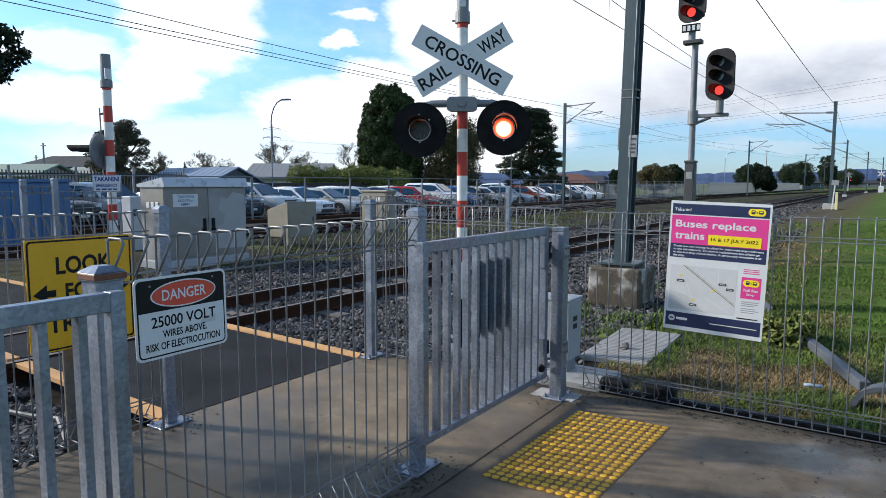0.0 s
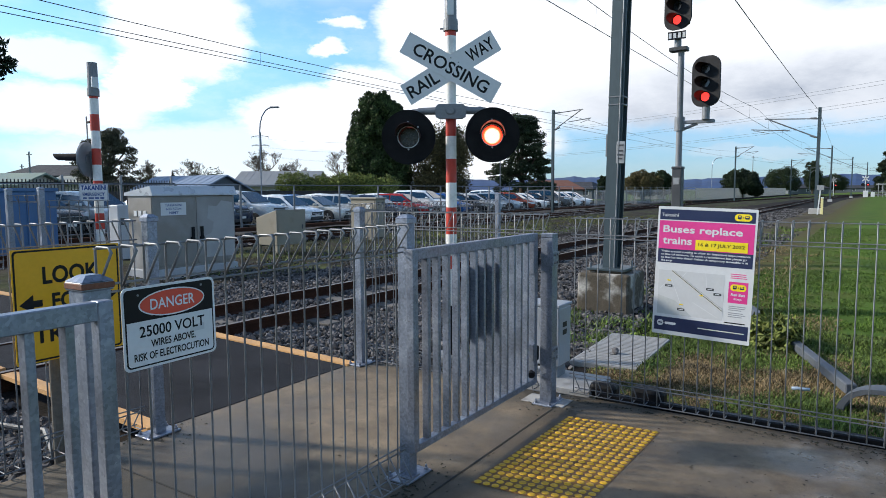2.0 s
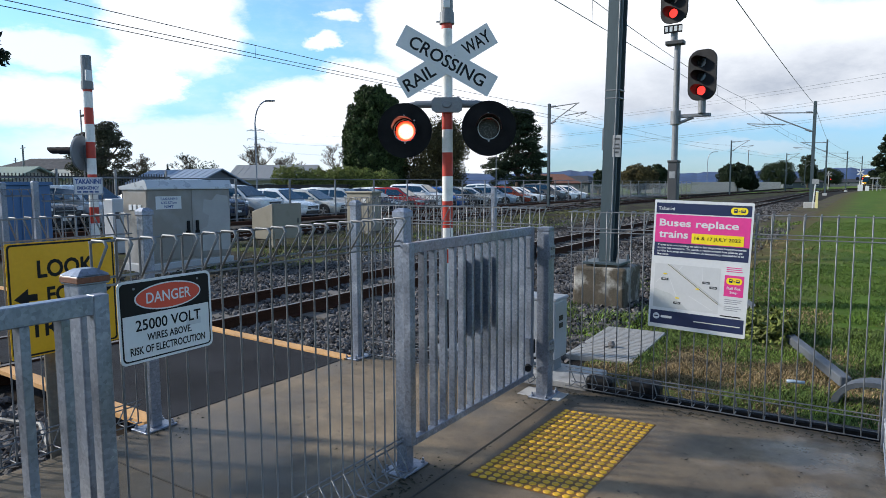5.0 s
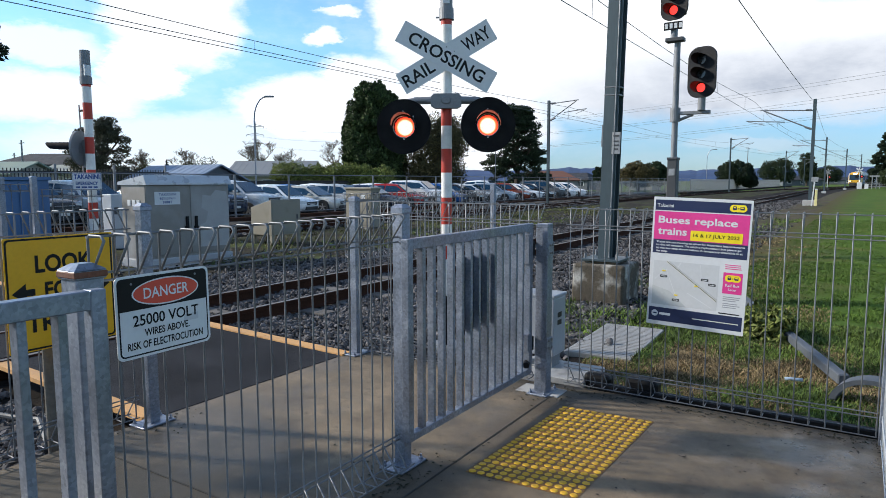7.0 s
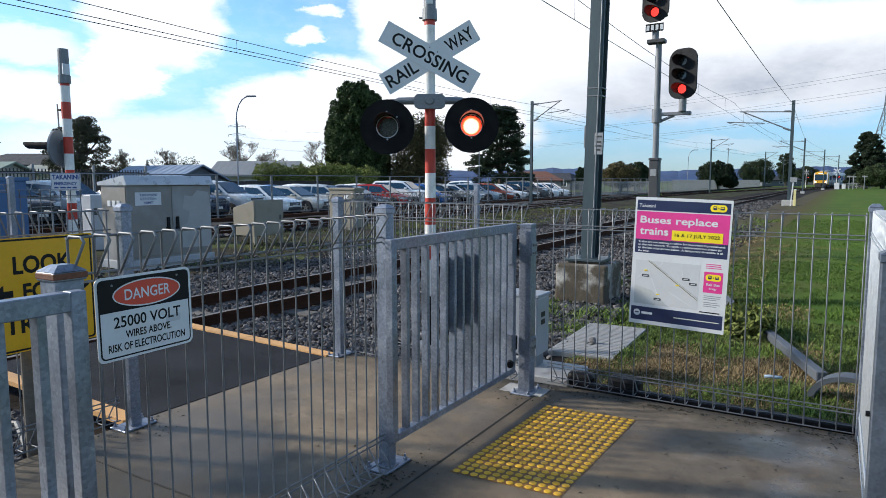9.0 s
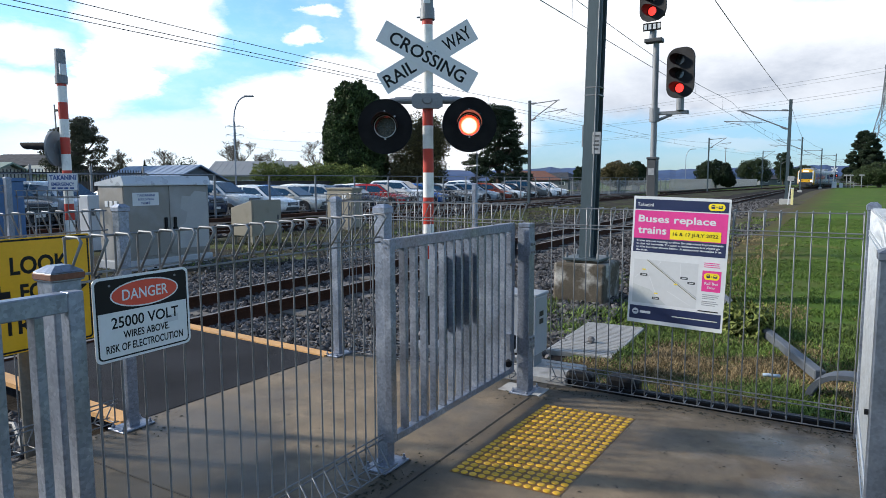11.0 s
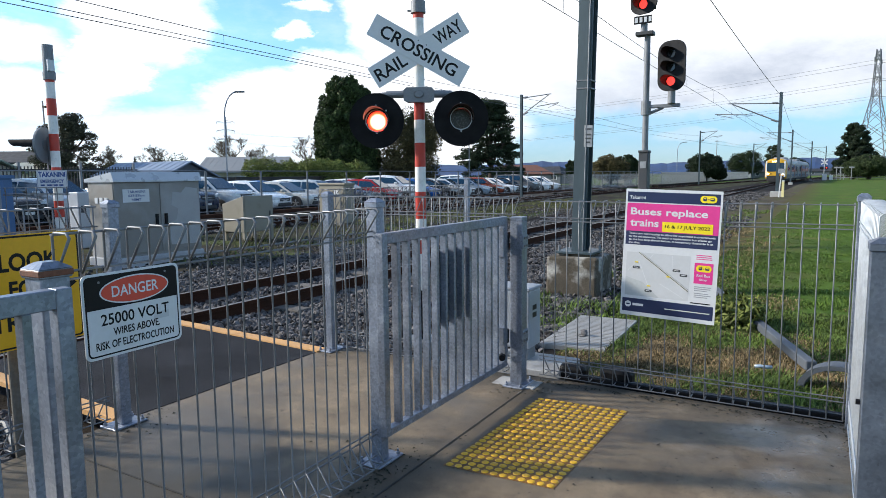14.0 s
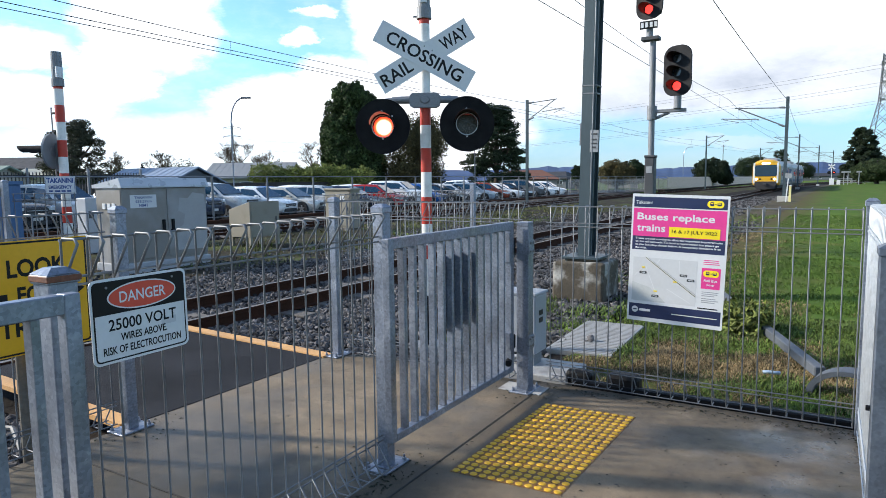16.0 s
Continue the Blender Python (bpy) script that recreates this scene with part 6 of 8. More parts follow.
def tree(name, label, x, y, h, clumps, n, size, ma, trunk=0.3, limbs=7, flat=0.0, seed=1, category="tree", zb=-0.2):
    """clumps: (dx, dy, z as share of height, rx, ry, rz)."""
    t = thing(name, label, category, pose(x, y, zb))
    rng = random.Random(seed)
    bm = bmesh.new()
    tube(bm, [(0, 0, -0.2), (0.05, 0, h * 0.3), (-0.1, 0.1, h * 0.6), (0, 0, h * 0.9)], trunk, 8)
    for v in bm.verts:
        k = 1 - 0.8 * max(0, v.co.z / h)
        v.co.x *= k
        v.co.y *= k
    for i in range(limbs):
        c = rng.choice(clumps)
        z = h * rng.uniform(0.2, 0.6)
        e = Vector((c[0] * 0.9, c[1] * 0.9, h * c[2]))
        tube(bm, [(0, 0, z), (e.x * 0.5, e.y * 0.5, (z + e.z) / 2 + 0.2), e], trunk * 0.25, 5)
    part("trunk", bm, BARK, t)
    vol = [c[3] * c[4] * c[5] for c in clumps]
    cnt = [max(30, int(n * v ** 0.67 / sum(w ** 0.67 for w in vol))) for v in vol]
    vs, fs = leaf_mass([(c[0], c[1], h * c[2]) for c in clumps], [c[3:6] for c in clumps], cnt, size, flat, seed)
    o = new("crown", mass_mesh("crown", vs, fs, ma))
    o.parent = t
    tagged(o, kind="stuff")
    return t


def blob_clumps(h, w, k, seed, low=0.15, top=0.95):
    rng = random.Random(seed)
    out = []
    for i in range(k):
        z = rng.uniform(low, top - 0.12)
        r = w * 0.5 * math.sin(math.pi * min(1, max(0.12, (z - low) / (top - low) * 0.85 + 0.15))) ** 0.6
        a = rng.uniform(0, 2 * math.pi)
        d = r * rng.uniform(0.3, 0.75)
        q = w * rng.uniform(0.14, 0.24)
        out.append((d * math.cos(a), d * math.sin(a), z, q, q, q * rng.uniform(0.7, 1.0)))
    return out


def dome_clumps(h, w, seed, tufts=60, low=0.10):
    """A dense rounded crown: a filled core under many overlapping tufts."""
    rng = random.Random(seed)
    out = [(0, 0, 0.50, w * 0.40, w * 0.40, h * 0.36), (w * .12, 0, 0.40, w * 0.36, w * 0.36, h * 0.28), (-w * .12, 0, 0.42, w * 0.34, w * 0.34, h * 0.28)]
    for i in range(tufts):
        a, e = rng.uniform(0, 2 * math.pi), math.asin(rng.uniform(-0.75, 1.0))
        q = w * rng.uniform(0.07, 0.14)
        k = rng.uniform(0.86, 1.04)
        out.append(((w * 0.5 * k - q * .7) * math.cos(a) * math.cos(e), (w * 0.5 * k - q * .7) * math.sin(a) * math.cos(e), 0.52 + (0.46 * k - q / h * .6) * math.sin(e), q, q, q * .8))
    return out


def egg_clumps(h, w, seed):
    """A tall dense egg-shaped conifer: many overlapping tufts on an egg."""
    rng = random.Random(seed)
    out = [(0, 0, 0.42, w * 0.40, w * 0.40, h * 0.40), (0, 0, 0.28, w * 0.44, w * 0.44, h * 0.24), (0, 0, 0.66, w * 0.30, w * 0.30, h * 0.28)]
    for i in range(170):
        z = rng.uniform(0.06, 0.97)
        r = w * 0.5 * (1 - (abs(z - 0.36) / 0.66) ** 2.3) ** 0.5 if abs(z - 0.36) < 0.66 else 0.1
        a = rng.uniform(0, 2 * math.pi)
        q = w * rng.uniform(0.05, 0.09)
        out.append(((r - q * 0.6) * math.cos(a), (r - q * 0.6) * math.sin(a), z - 0.02, q, q, q * 1.3))
    return out


tree("conifer_tree", "tall dense egg-shaped dark green conifer behind the car park", -47.9, 60.0, 13.4, egg_clumps(13.4, 7.3, 3), 60000, 0.19, L_CON, 0.4, 3, seed=3)
tree("tree", "broad brown-green tree with bare lower limbs behind the car park", -41.5, 63.5, 9.6, blob_clumps(9.6, 8.6, 60, 5), 28000, 0.13, L_BRN, 0.35, 12, seed=5)
ced = []
rg = random.Random(8)
for i in range(190):
    z = rg.uniform(0.10, 0.97)
    r = 5.3 * (1.06 - z) ** 0.60
    a = rg.uniform(0, 2 * math.pi)
    ced.append((r * rg.uniform(0.3, 0.95) * math.cos(a), r * rg.uniform(0.3, 0.95) * math.sin(a), z, rg.uniform(0.5, 1.1), rg.uniform(0.5, 1.1), rg.uniform(0.22, 0.5)))
tree("cedar_tree", "wide dark cedar with level tiers of branches", -36.2, 73.5, 11.0, ced, 60000, 0.11, L_CED, 0.4, 20, 0.4, 8)
open_crown = []
rg = random.Random(12)
for i in range(74):
    z = rg.uniform(0.22, 0.97)
    r = 3.35 * math.sin(math.pi * min(1.0, 0.18 + 0.80 * z)) ** 0.55 * rg.uniform(0.25, 1.0)
    a = rg.uniform(0, 2 * math.pi)
    q = rg.uniform(0.34, 0.66)
    open_crown.append((r * math.cos(a), r * math.sin(a), z, q * 1.2, q * 1.2, q * 0.75))
tree("tree", "dark open-crowned tree behind the far signal", -58.8, 33.6, 7.5, open_crown, 30000, 0.080, L_OAK, 0.3, 30, seed=11)
tree("tree", "dark pine tree at the edge of the car park", -33.0, 9.75, 9.0, [(-0.85, 4.95, 0.85, 0.55, 0.55, 0.45), (-1.3, 4.3, 0.80, 0.8, 0.8, 0.5), (3.5, 2.2, 0.84, 1.0, 1.0, 0.45), (3.3, 2.0, 0.74, 0.8, 0.8, 0.35), (3.4, 2.1, 0.66, 0.7, 0.7, 0.3), (1.5, 1.0, 0.90, 1.6, 1.6, 0.9), (0, 0, 0.85, 2.0, 2.0, 1.2), (0.8, 0.3, 0.66, 1.9, 1.9, 1.2), (-1, -1, 0.6, 2.0, 2.0, 1.2)], 9000, 0.14, L_DRK, 0.25, 8, seed=13)
TWIG = mat("bare_twig", (0.10, 0.080, 0.060), 0.95, 0, var=0.2, scale=3, fine=30, bump=0.2)


def bare_tree(label, x, y, h, w, seed, depth=7):
    """A leafless tree: forking, tapering limbs down to fine twigs."""
    rng = random.Random(seed)
    t = thing("bare_tree", label, "tree", pose(x, y, -0.2))
    bm, tw = bmesh.new(), bmesh.new()

    def grow(p, d, ln, r, k):
        mid = p + d * ln * 0.5 + Vector((rng.gauss(0, .05), rng.gauss(0, .05), 0.0)) * ln
        q = p + d * ln
        tube(bm if k > 3 else tw, [p, mid, q], max(r, 0.010), 5 if k > 3 else 3)
        if k <= 0:
            return
        for i in range(3 if k > 2 else 5):
            e = Vector((rng.gauss(0, .55) * w, rng.gauss(0, .55) * w, rng.uniform(.15, .75)))
            nd = (d * 0.75 + e).normalized()
            grow(q if i else mid, nd, ln * rng.uniform(.58, .80), r * .56, k - 1)

    grow(Vector((0, 0, 0)), Vector((0.03, 0, 1)), h * 0.28, h * 0.020, depth - 1)
    part("trunk", bm, BARK, t)
    tagged(part("twig_crown", tw, TWIG, t), kind="stuff")


bare_tree("bare winter tree behind the sheds", -69.6, 45.3, 6.8, 0.9, 21)
bare_tree("bare spreading winter tree behind the houses", -66.9, 59.1, 8.6, 1.3, 23)
bare_tree("bare spreading winter tree behind the houses", -63.4, 60.5, 7.8, 1.4, 27)
bare_tree("bare winter tree in the distance", -78.8, 57.4, 7.0, 1.0, 28)
bare_tree("bare winter tree beside the conifer", -57.5, 64.8, 8.0, 1.1, 29)
bare_tree("bare winter tree beside the conifer", -54.0, 63.0, 8.8, 0.9, 30)
for x, y, h, w, s, ma, lab in ((-57, 36.3, 3.1, 3.4, 22, L_BRN, "low round brown-green tree behind the sheds"), (-77.6, 58.6, 4.6, 6.4, 24, L_FAR, "low round tree behind the sheds"),
                               (-53.0, 31.0, 3.0, 2.6, 25, L_FAR, "small dark tree by the houses"), (-60, 25.2, 3.6, 2.4, 26, L_FAR, "small dark tree by the houses")):
    tree("tree", lab + " in the distance", x, y, h, blob_clumps(h, w, 18, s), 3000, 0.14, ma, 0.14, 8, seed=s)
tree("conifer_tree", "small pointed conifer in the distance", -72.0, 49.6, 4.4, [(0, 0, k / 10, 1.1 * (1.05 - k / 10), 1.1 * (1.05 - k / 10), 0.4) for k in range(1, 10)], 1500, 0.14, L_DRK, 0.12, 2, seed=26)
# along the line to the right
for x, y, h, w, s, ma, lab in ((-21.4, 141.6, 5.9, 7.4, 31, L_DRK, "dark spreading tree"), (-19.0, 143, 2.9, 3.0, 32, L_DRK, "dark low tree"), (-21.4, 215.6, 8.4, 10.6, 33, L_FAR, "broad dome-shaped dark tree"), (-14.9, 232.4, 10.8, 5.6, 34, L_FAR, "tall dark green tree"),
                               (-11.95, 307.7, 8.0, 10.5, 35, L_FAR, "round dark tree beside the line"), (-30.8, 106.8, 4.9, 6.4, 36, L_BRN, "brown-leaved tree behind the fence"), (-31.3, 118.6, 5.4, 5.2, 37, L_FAR, "round green tree behind the fence"),
                               (-37.9, 108, 4.4, 2.0, 38, L_FAR, "small palm-like tree")):
    tree("tree", lab + " in the distance", x, y, h, dome_clumps(h, w, s), 16000, 0.17, ma, 0.3, 8, seed=s)
tiers = []
rg = random.Random(41)
for i in range(150):
    z = rg.uniform(0.12, 0.97)
    r = 4.5 * (1.03 - z) ** 0.60 * rg.uniform(0.1, 1.0) ** 0.6
    a = rg.uniform(0, 2 * math.pi)
    q = rg.uniform(0.45, 0.95) * (1.25 - 0.6 * z)
    tiers.append((r * math.cos(a) + 0.8 * (1 - z), r * math.sin(a), z, q, q, q * 0.7))
tree("pine_tree", "tall ragged dark pine beyond the lawn", 4.1, 152, 11.2, tiers, 60000, 0.15, L_DRK, 0.5, 22, 0.3, seed=41)
tree("tree", "broad dark green tree beyond the lawn", 6.6, 147, 5.0, dome_clumps(5.0, 8.4, 42), 20000, 0.15, L_GRN, 0.4, 8, seed=42)


def hedge(label, a, b, w, h, n, size, ma, seed):
    a, b = Vector(a), Vector(b)
    t = thing("hedge", label, "hedge", pose(0, 0, -0.2))
    rng = random.Random(seed)
    k = max(3, int((b - a).length / (w * 0.5)))
    cs, rs = [], []
    for i in range(k):
        p = a + (b - a) * ((i + 0.5) / k)
        for z in (0.3, 0.68):
            cs.append((p.x + rng.uniform(-.2, .2), p.y + rng.uniform(-.2, .2), h * z + rng.uniform(-.1, .1) * h))
            rs.append((w * 0.6, w * 0.6, h * 0.34 * rng.uniform(0.85, 1.15)))
    vs, fs = leaf_mass(cs, rs, [n // len(cs)] * len(cs), size, 0.0, seed)
    o = new("leaves", mass_mesh("leaves", vs, fs, ma))
    o.parent = t
    tagged(o, kind="stuff")
    bm = bmesh.new()
    for i in range(k):
        p = a + (b - a) * ((i + 0.5) / k)
        tube(bm, [(p.x, p.y, 0), (p.x + 0.05, p.y, h * 0.5)], 0.05, 5)
    tagged(part("stems", bm, BARK, t), kind="stuff")
    return t


hedge("clipped yellow-green hedge along the back of the car park", (-46.6, 43.8), (-37.9, 49.6), 2.0, 3.2, 36000, 0.10, L_HED, 51)
sh = hedge("low dark green shrub in the grass by the fence", (-0.95, 7.15), (-0.60, 6.95), 0.42, 0.42, 2600, 0.040, L_HED, 53)

# ---- houses and sheds ----
WALLG = mat("weatherboard_grey", (0.10, 0.115, 0.13), 0.7, 0, var=0.08, scale=1, fine=20, bump=0.1)
WALLC = mat("weatherboard_cream", (0.36, 0.345, 0.295), 0.7, 0, var=0.08, scale=1, fine=20, bump=0.1)
WALLB = mat("brick_brown", (0.13, 0.09, 0.07), 0.8, 0, var=0.2, scale=2, fine=12, bump=0.2)
ROOFS = mat("steel_roof_blue", (0.20, 0.25, 0.33), 0.5, 0.2, var=0.07, scale=1, fine=20, bump=0.05)
ROOFG = mat("steel_roof_grey", (0.24, 0.245, 0.245), 0.6, 0.1, var=0.08, scale=1, fine=20, bump=0.05)
ROOFD = mat("tile_roof_dark", (0.026, 0.027, 0.032), 0.8, 0, var=0.15, scale=2, fine=14, bump=0.2)
ROOFGR = mat("steel_roof_green", (0.20, 0.25, 0.20), 0.6, 0.1, var=0.08, scale=1, fine=20, bump=0.05)
ROOFO = mat("tile_roof_orange", (0.15, 0.062, 0.038), 0.8, 0, var=0.15, scale=2, fine=14, bump=0.2)
PANE = mat("window_pane", (0.03, 0.04, 0.05), 0.08, 0, var=0.1, scale=2, fine=9, bump=0)


def house(name, label, x, y, yaw, w, d, wall_h, roof_h, wm, rm, wins=3, hip=0.0, cat="house", ribs=0):
    """w along its own x (the ridge), d across; gable ends in ±x unless hipped."""
    t = thing(name, label, cat, pose(x, y, -0.2, 0, 0, yaw))
    bm = boxb(-w / 2, w / 2, -d / 2, d / 2, 0, wall_h)
    part("wall_shell", bm, wm, t)
    if not hip:
        for s in (-1, 1):
            bm = bmesh.new()
            x0 = s * w / 2
            pts = [(x0, -d / 2, wall_h), (x0, d / 2, wall_h), (x0, 0, wall_h + roof_h * 0.96)]
            a = [bm.verts.new(p) for p in pts]
            b = [bm.verts.new((p[0] - s * 0.1, p[1], p[2])) for p in pts]
            bm.faces.new(a), bm.faces.new(b[::-1])
            for i in range(3):
                bm.faces.new((a[i], a[(i + 1) % 3], b[(i + 1) % 3], b[i]))
            bmesh.ops.recalc_face_normals(bm, faces=bm.faces)
            part("gable", bm, wm, t)
    e = 0.4
    for s in (-1, 1):
        bm = bmesh.new()
        k = 0.12
        lo = [(-w / 2 - e, s * (d / 2 + e), wall_h - 0.1), (w / 2 + e, s * (d / 2 + e), wall_h - 0.1), (w / 2 + e - hip, 0, wall_h + roof_h), (-w / 2 - e + hip, 0, wall_h + roof_h)]
        a = [bm.verts.new(p) for p in lo]
        b = [bm.verts.new((p[0], p[1], p[2] + k)) for p in lo]
        bm.faces.new(a), bm.faces.new(b)
        for i in range(4):
            bm.faces.new((a[i], a[(i + 1) % 4], b[(i + 1) % 4], b[i]))
        bmesh.ops.recalc_face_normals(bm, faces=bm.faces)
        part("roof_slope", bm, rm, t)
    rb = None
    for i in range(ribs):
        xr = -w / 2 - e + (w + 2 * e) * (i + 0.5) / ribs
        for s in (-1, 1):
            m = Matrix.Scale(s, 4, (0, 1, 0)) @ Matrix.Translation((xr, 0, 0))
            rb = again(rb, t, m) if rb else part("roof_rib", rodb((0, 0.05, wall_h + roof_h + k), (0, d / 2 + e, wall_h - 0.1 + k), 0.016, seg=5), rm, t, m=m)
    if hip:
        for s in (-1, 1):
            bm = bmesh.new()
            pts = [(s * (w / 2 + e), -d / 2 - e, wall_h - 0.1), (s * (w / 2 + e), d / 2 + e, wall_h - 0.1), (s * (w / 2 + e - hip), 0, wall_h + roof_h + 0.1)]
            a = [bm.verts.new(p) for p in pts]
            b = [bm.verts.new((p[0] - s * 0.2, p[1], p[2] - 0.15)) for p in pts]
            bm.faces.new(a), bm.faces.new(b[::-1])
            for i in range(3):
                bm.faces.new((a[i], a[(i + 1) % 3], b[(i + 1) % 3], b[i]))
            bmesh.ops.recalc_face_normals(bm, faces=bm.faces)
            part("roof_hip", bm, rm, t)
    for i in range(wins):
        xw = -w / 2 + w * (i + 0.5) / wins
        wd = part("window", boxb(xw - 0.65, xw + 0.65, -d / 2 - 0.05, -d / 2 + 0.02, wall_h * 0.38, wall_h * 0.82), SIGW, t, "white window frame")
        part("pane", boxb(xw - 0.57, xw + 0.57, -d / 2 - 0.06, -d / 2 - 0.051, wall_h * 0.41, wall_h * 0.79), PANE, wd)
    return t


# x runs along the ridge
house("shed", "long grey shed with a blue-grey steel roof behind the car park", -49.9, 36.0, 0, 9.2, 5.2, 1.75, 1.25, WALLG, ROOFS, 2, cat="shed", ribs=11)
house("house", "low cream house with a grey steel roof behind the hedge", -55.2, 51.8, 33, 8.4, 8.0, 2.3, 1.55, WALLC, ROOFG, 3, ribs=14)
house("house", "dark-roofed house beyond the far signal", -76.8, 38.4, 32, 8.6, 7, 3.5, 1.2, WALLG, ROOFD, 3, 2.4)
house("house", "small pale cream house beyond the far signal", -61.5, 33.0, 32, 3.6, 5, 2.45, 0.7, WALLC, mat("steel_roof_cream", (0.34, 0.34, 0.28), 0.6, 0.1, var=0.08, scale=1, fine=20, bump=0.05), 2)
house("house", "cream house with a green steel roof beyond the line", -49.2, 21.0, 24, 5.6, 3.8, 2.2, 0.72, WALLC, ROOFGR, 2)
house("house", "house with an orange tiled roof behind the cedar", -41.5, 95, 24, 9, 7, 1.8, 1.3, WALLC, ROOFO, 3, 2.5)
house("house", "grey house half hidden by the trees at the car park", -46.0, 68.0, 30, 7, 6, 2.6, 1.2, WALLG, ROOFG, 3)
for x, y, w, rm, wm in ((-33, 119, 4, ROOFG, WALLC), (-46, 118, 8, ROOFD, WALLG), (-18, 245, 12, ROOFD, WALLG), (4, 350, 30, ROOFD, WALLG), (-14, 320, 12, ROOFD, WALLG), (22, 345, 18, ROOFO, WALLG)):
    house("house", "small house far along the line", x, y, random.uniform(-10, 30), w, 7, 1.9, 1.2, wm, rm, 3, 2.0)

iff = thing("iron_fence", "tall dark iron paling fence behind the car park", "fence")
IRON = mat("dark_iron", (0.022, 0.024, 0.027), 0.7, 0.2, var=0.2, scale=4, fine=40, bump=0.0)
for i in range(76):
    m = pose(-31.0, 10.0 + i * 0.15, -0.2)
    fb = again(fb, iff, m) if i else part("paling", boxb(-0.012, 0.012, -0.022, 0.022, 0, 2.30), IRON, iff, m=m)
for z in (0.25, 1.95):
    part("rail", boxb(-31.03, -30.99, 10.0, 21.4, z - 0.03, z + 0.03), IRON, iff)
for i in range(5):
    m = pose(-31.0, 10.0 + i * 2.8, -0.2)
    fb = again(fb, iff, m) if i else part("fence_post", boxb(-0.05, 0.05, -0.05, 0.05, 0, 2.5, 0.01), GREYP, iff, m=m)

tf = thing("timber_fence", "dark timber paling fence along the back of the car park", "fence")
DARKT = mat("dark_timber", (0.040, 0.034, 0.030), 0.9, 0, var=0.3, scale=1.5, fine=14, bump=0.2)
for i in range(21):
    y = 21.5 + i * 2.5
    fb = again(fb, tf, pose(-40.5, y, -0.2)) if i else part("panel", boxb(-0.04, 0.04, 0.02, 2.48, 0, 1.75, 0.01), DARKT, tf, m=pose(-40.5, y, -0.2))

# ---- white palings along the far platform ----
wf = thing("paling_fence", "pale grey steel paling fence along the far line", "fence")
PALE = mat("pale_fence", (0.25, 0.262, 0.268), 0.6, 0.1, var=0.1, scale=3, fine=30, bump=0.0)


def paling_line(a, b, h, gap, z=-0.2):
    a, b = Vector(a), Vector(b)
    n = int((b - a).length / gap)
    u = (b - a).normalized()
    bm = bmesh.new()
    for i in range(n):
        p = a + u * gap * i
        box(bm, p.x - 0.014, p.x + 0.014, p.y - 0.04, p.y + 0.04, z, z + h)
    tagged(part("paling_screen", bm, PALE, wf), kind="stuff")
    for zz in (z + 0.3, z + h - 0.2):
        part("rail", rodb((a.x + 0.05, a.y, zz), (b.x + 0.05, b.y, zz), 0.03, seg=6), PALE, wf)


paling_line((-22.0, 104), (-19.9, 208), 1.9, 0.21)
paling_line((-22.6, 62), (-22.0, 104), 1.7, 0.30)
kerb2 = setting("platform_edge", slabb([(-19.0, 84), (-18.2, 84), (-16.6, 205), (-17.4, 205)], -0.2, 0.05), BALLG, "low gravel edge along the far line", "platform")
lf = thing("rail_fence", "white post and rail fence at the end of the lawn", "fence")
p0 = None
for i in range(20):
    m = pose(0.4 + i * 2.2, 148, -0.1)
    p0 = again(p0, lf, m) if p0 else part("fence_post", boxb(-0.07, 0.07, -0.07, 0.07, 0, 1.15), PALE, lf, m=m)
for z in (0.35, 0.7, 1.05):
    part("rail", boxb(0.4, 42.2, 147.95, 148.05, z - 0.1, z), PALE, lf)
for x, y in ((1.3, 140.0), (1.95, 141.0), (3.6, 139.0)):
    pt = thing("sign_board", "white board on a post at the far end of the lawn", "sign", pose(x, y, -0.1), "far boards")
    part("post", rodb((0, 0, 0), (0, 0, 2.5), 0.07, seg=8), PALE, pt)
    part("board", boxb(-0.42, 0.42, -0.05, 0.05, 2.2, 2.45, 0.01), PALE, pt)

# ---- the next level crossing down the line ----
for x, y in ((-0.71, 145), (-6.6, 165)):
    q = thing("far_crossing_signal", "distant crossing signal with a white crossbuck", "crossing signal", pose(x, y, -0.1), "far crossing signals")
    part("pole", rodb((0, 0, 0), (0, 0, 4.1), 0.06, seg=8), WHITEP, q)
    for a in (38, -38):
        part("crossbuck_arm", boxb(-0.68, 0.68, -0.12, -0.08, -0.11, 0.11), SIGW if y < 150 else PALE, q, m=pose(0, 0, 3.4, 0, a, 0))
    for s in (-0.4, 0.4):
        part("target_board", rodb((s, -0.1, 2.3), (s, -0.14, 2.3), 0.3, seg=14), BACK, q)
        part("lamp", rodb((s, -0.145, 2.3), (s, -0.155, 2.3), 0.11, seg=10), RGLOW if s > 0 else LENS, q)
rc = thing("relay_cabinets", "small white equipment cabinets beside the far crossing", "cabinet", pose(-0.1, 143, -0.1))
part("cabinet", boxb(-0.9, -0.1, -0.4, 0.4, 0, 1.2, 0.03), SIGW, rc)
part("cabinet", boxb(0.3, 0.9, -0.4, 0.4, 0, 0.9, 0.03), SIGW, rc)
mk = thing("line_marker", "yellow marker post beside the line", "marker post", pose(-2.42, 47.0, -0.15))
part("post", boxb(-0.07, 0.07, -0.05, 0.05, 0, 1.05, 0.01), mat("marker_yellow", (0.72, 0.64, 0.30), 0.5, 0, var=0.06), mk)
part("cap", boxb(-0.075, 0.075, -0.055, 0.055, 1.05, 1.12, 0.01), SIGW, mk)
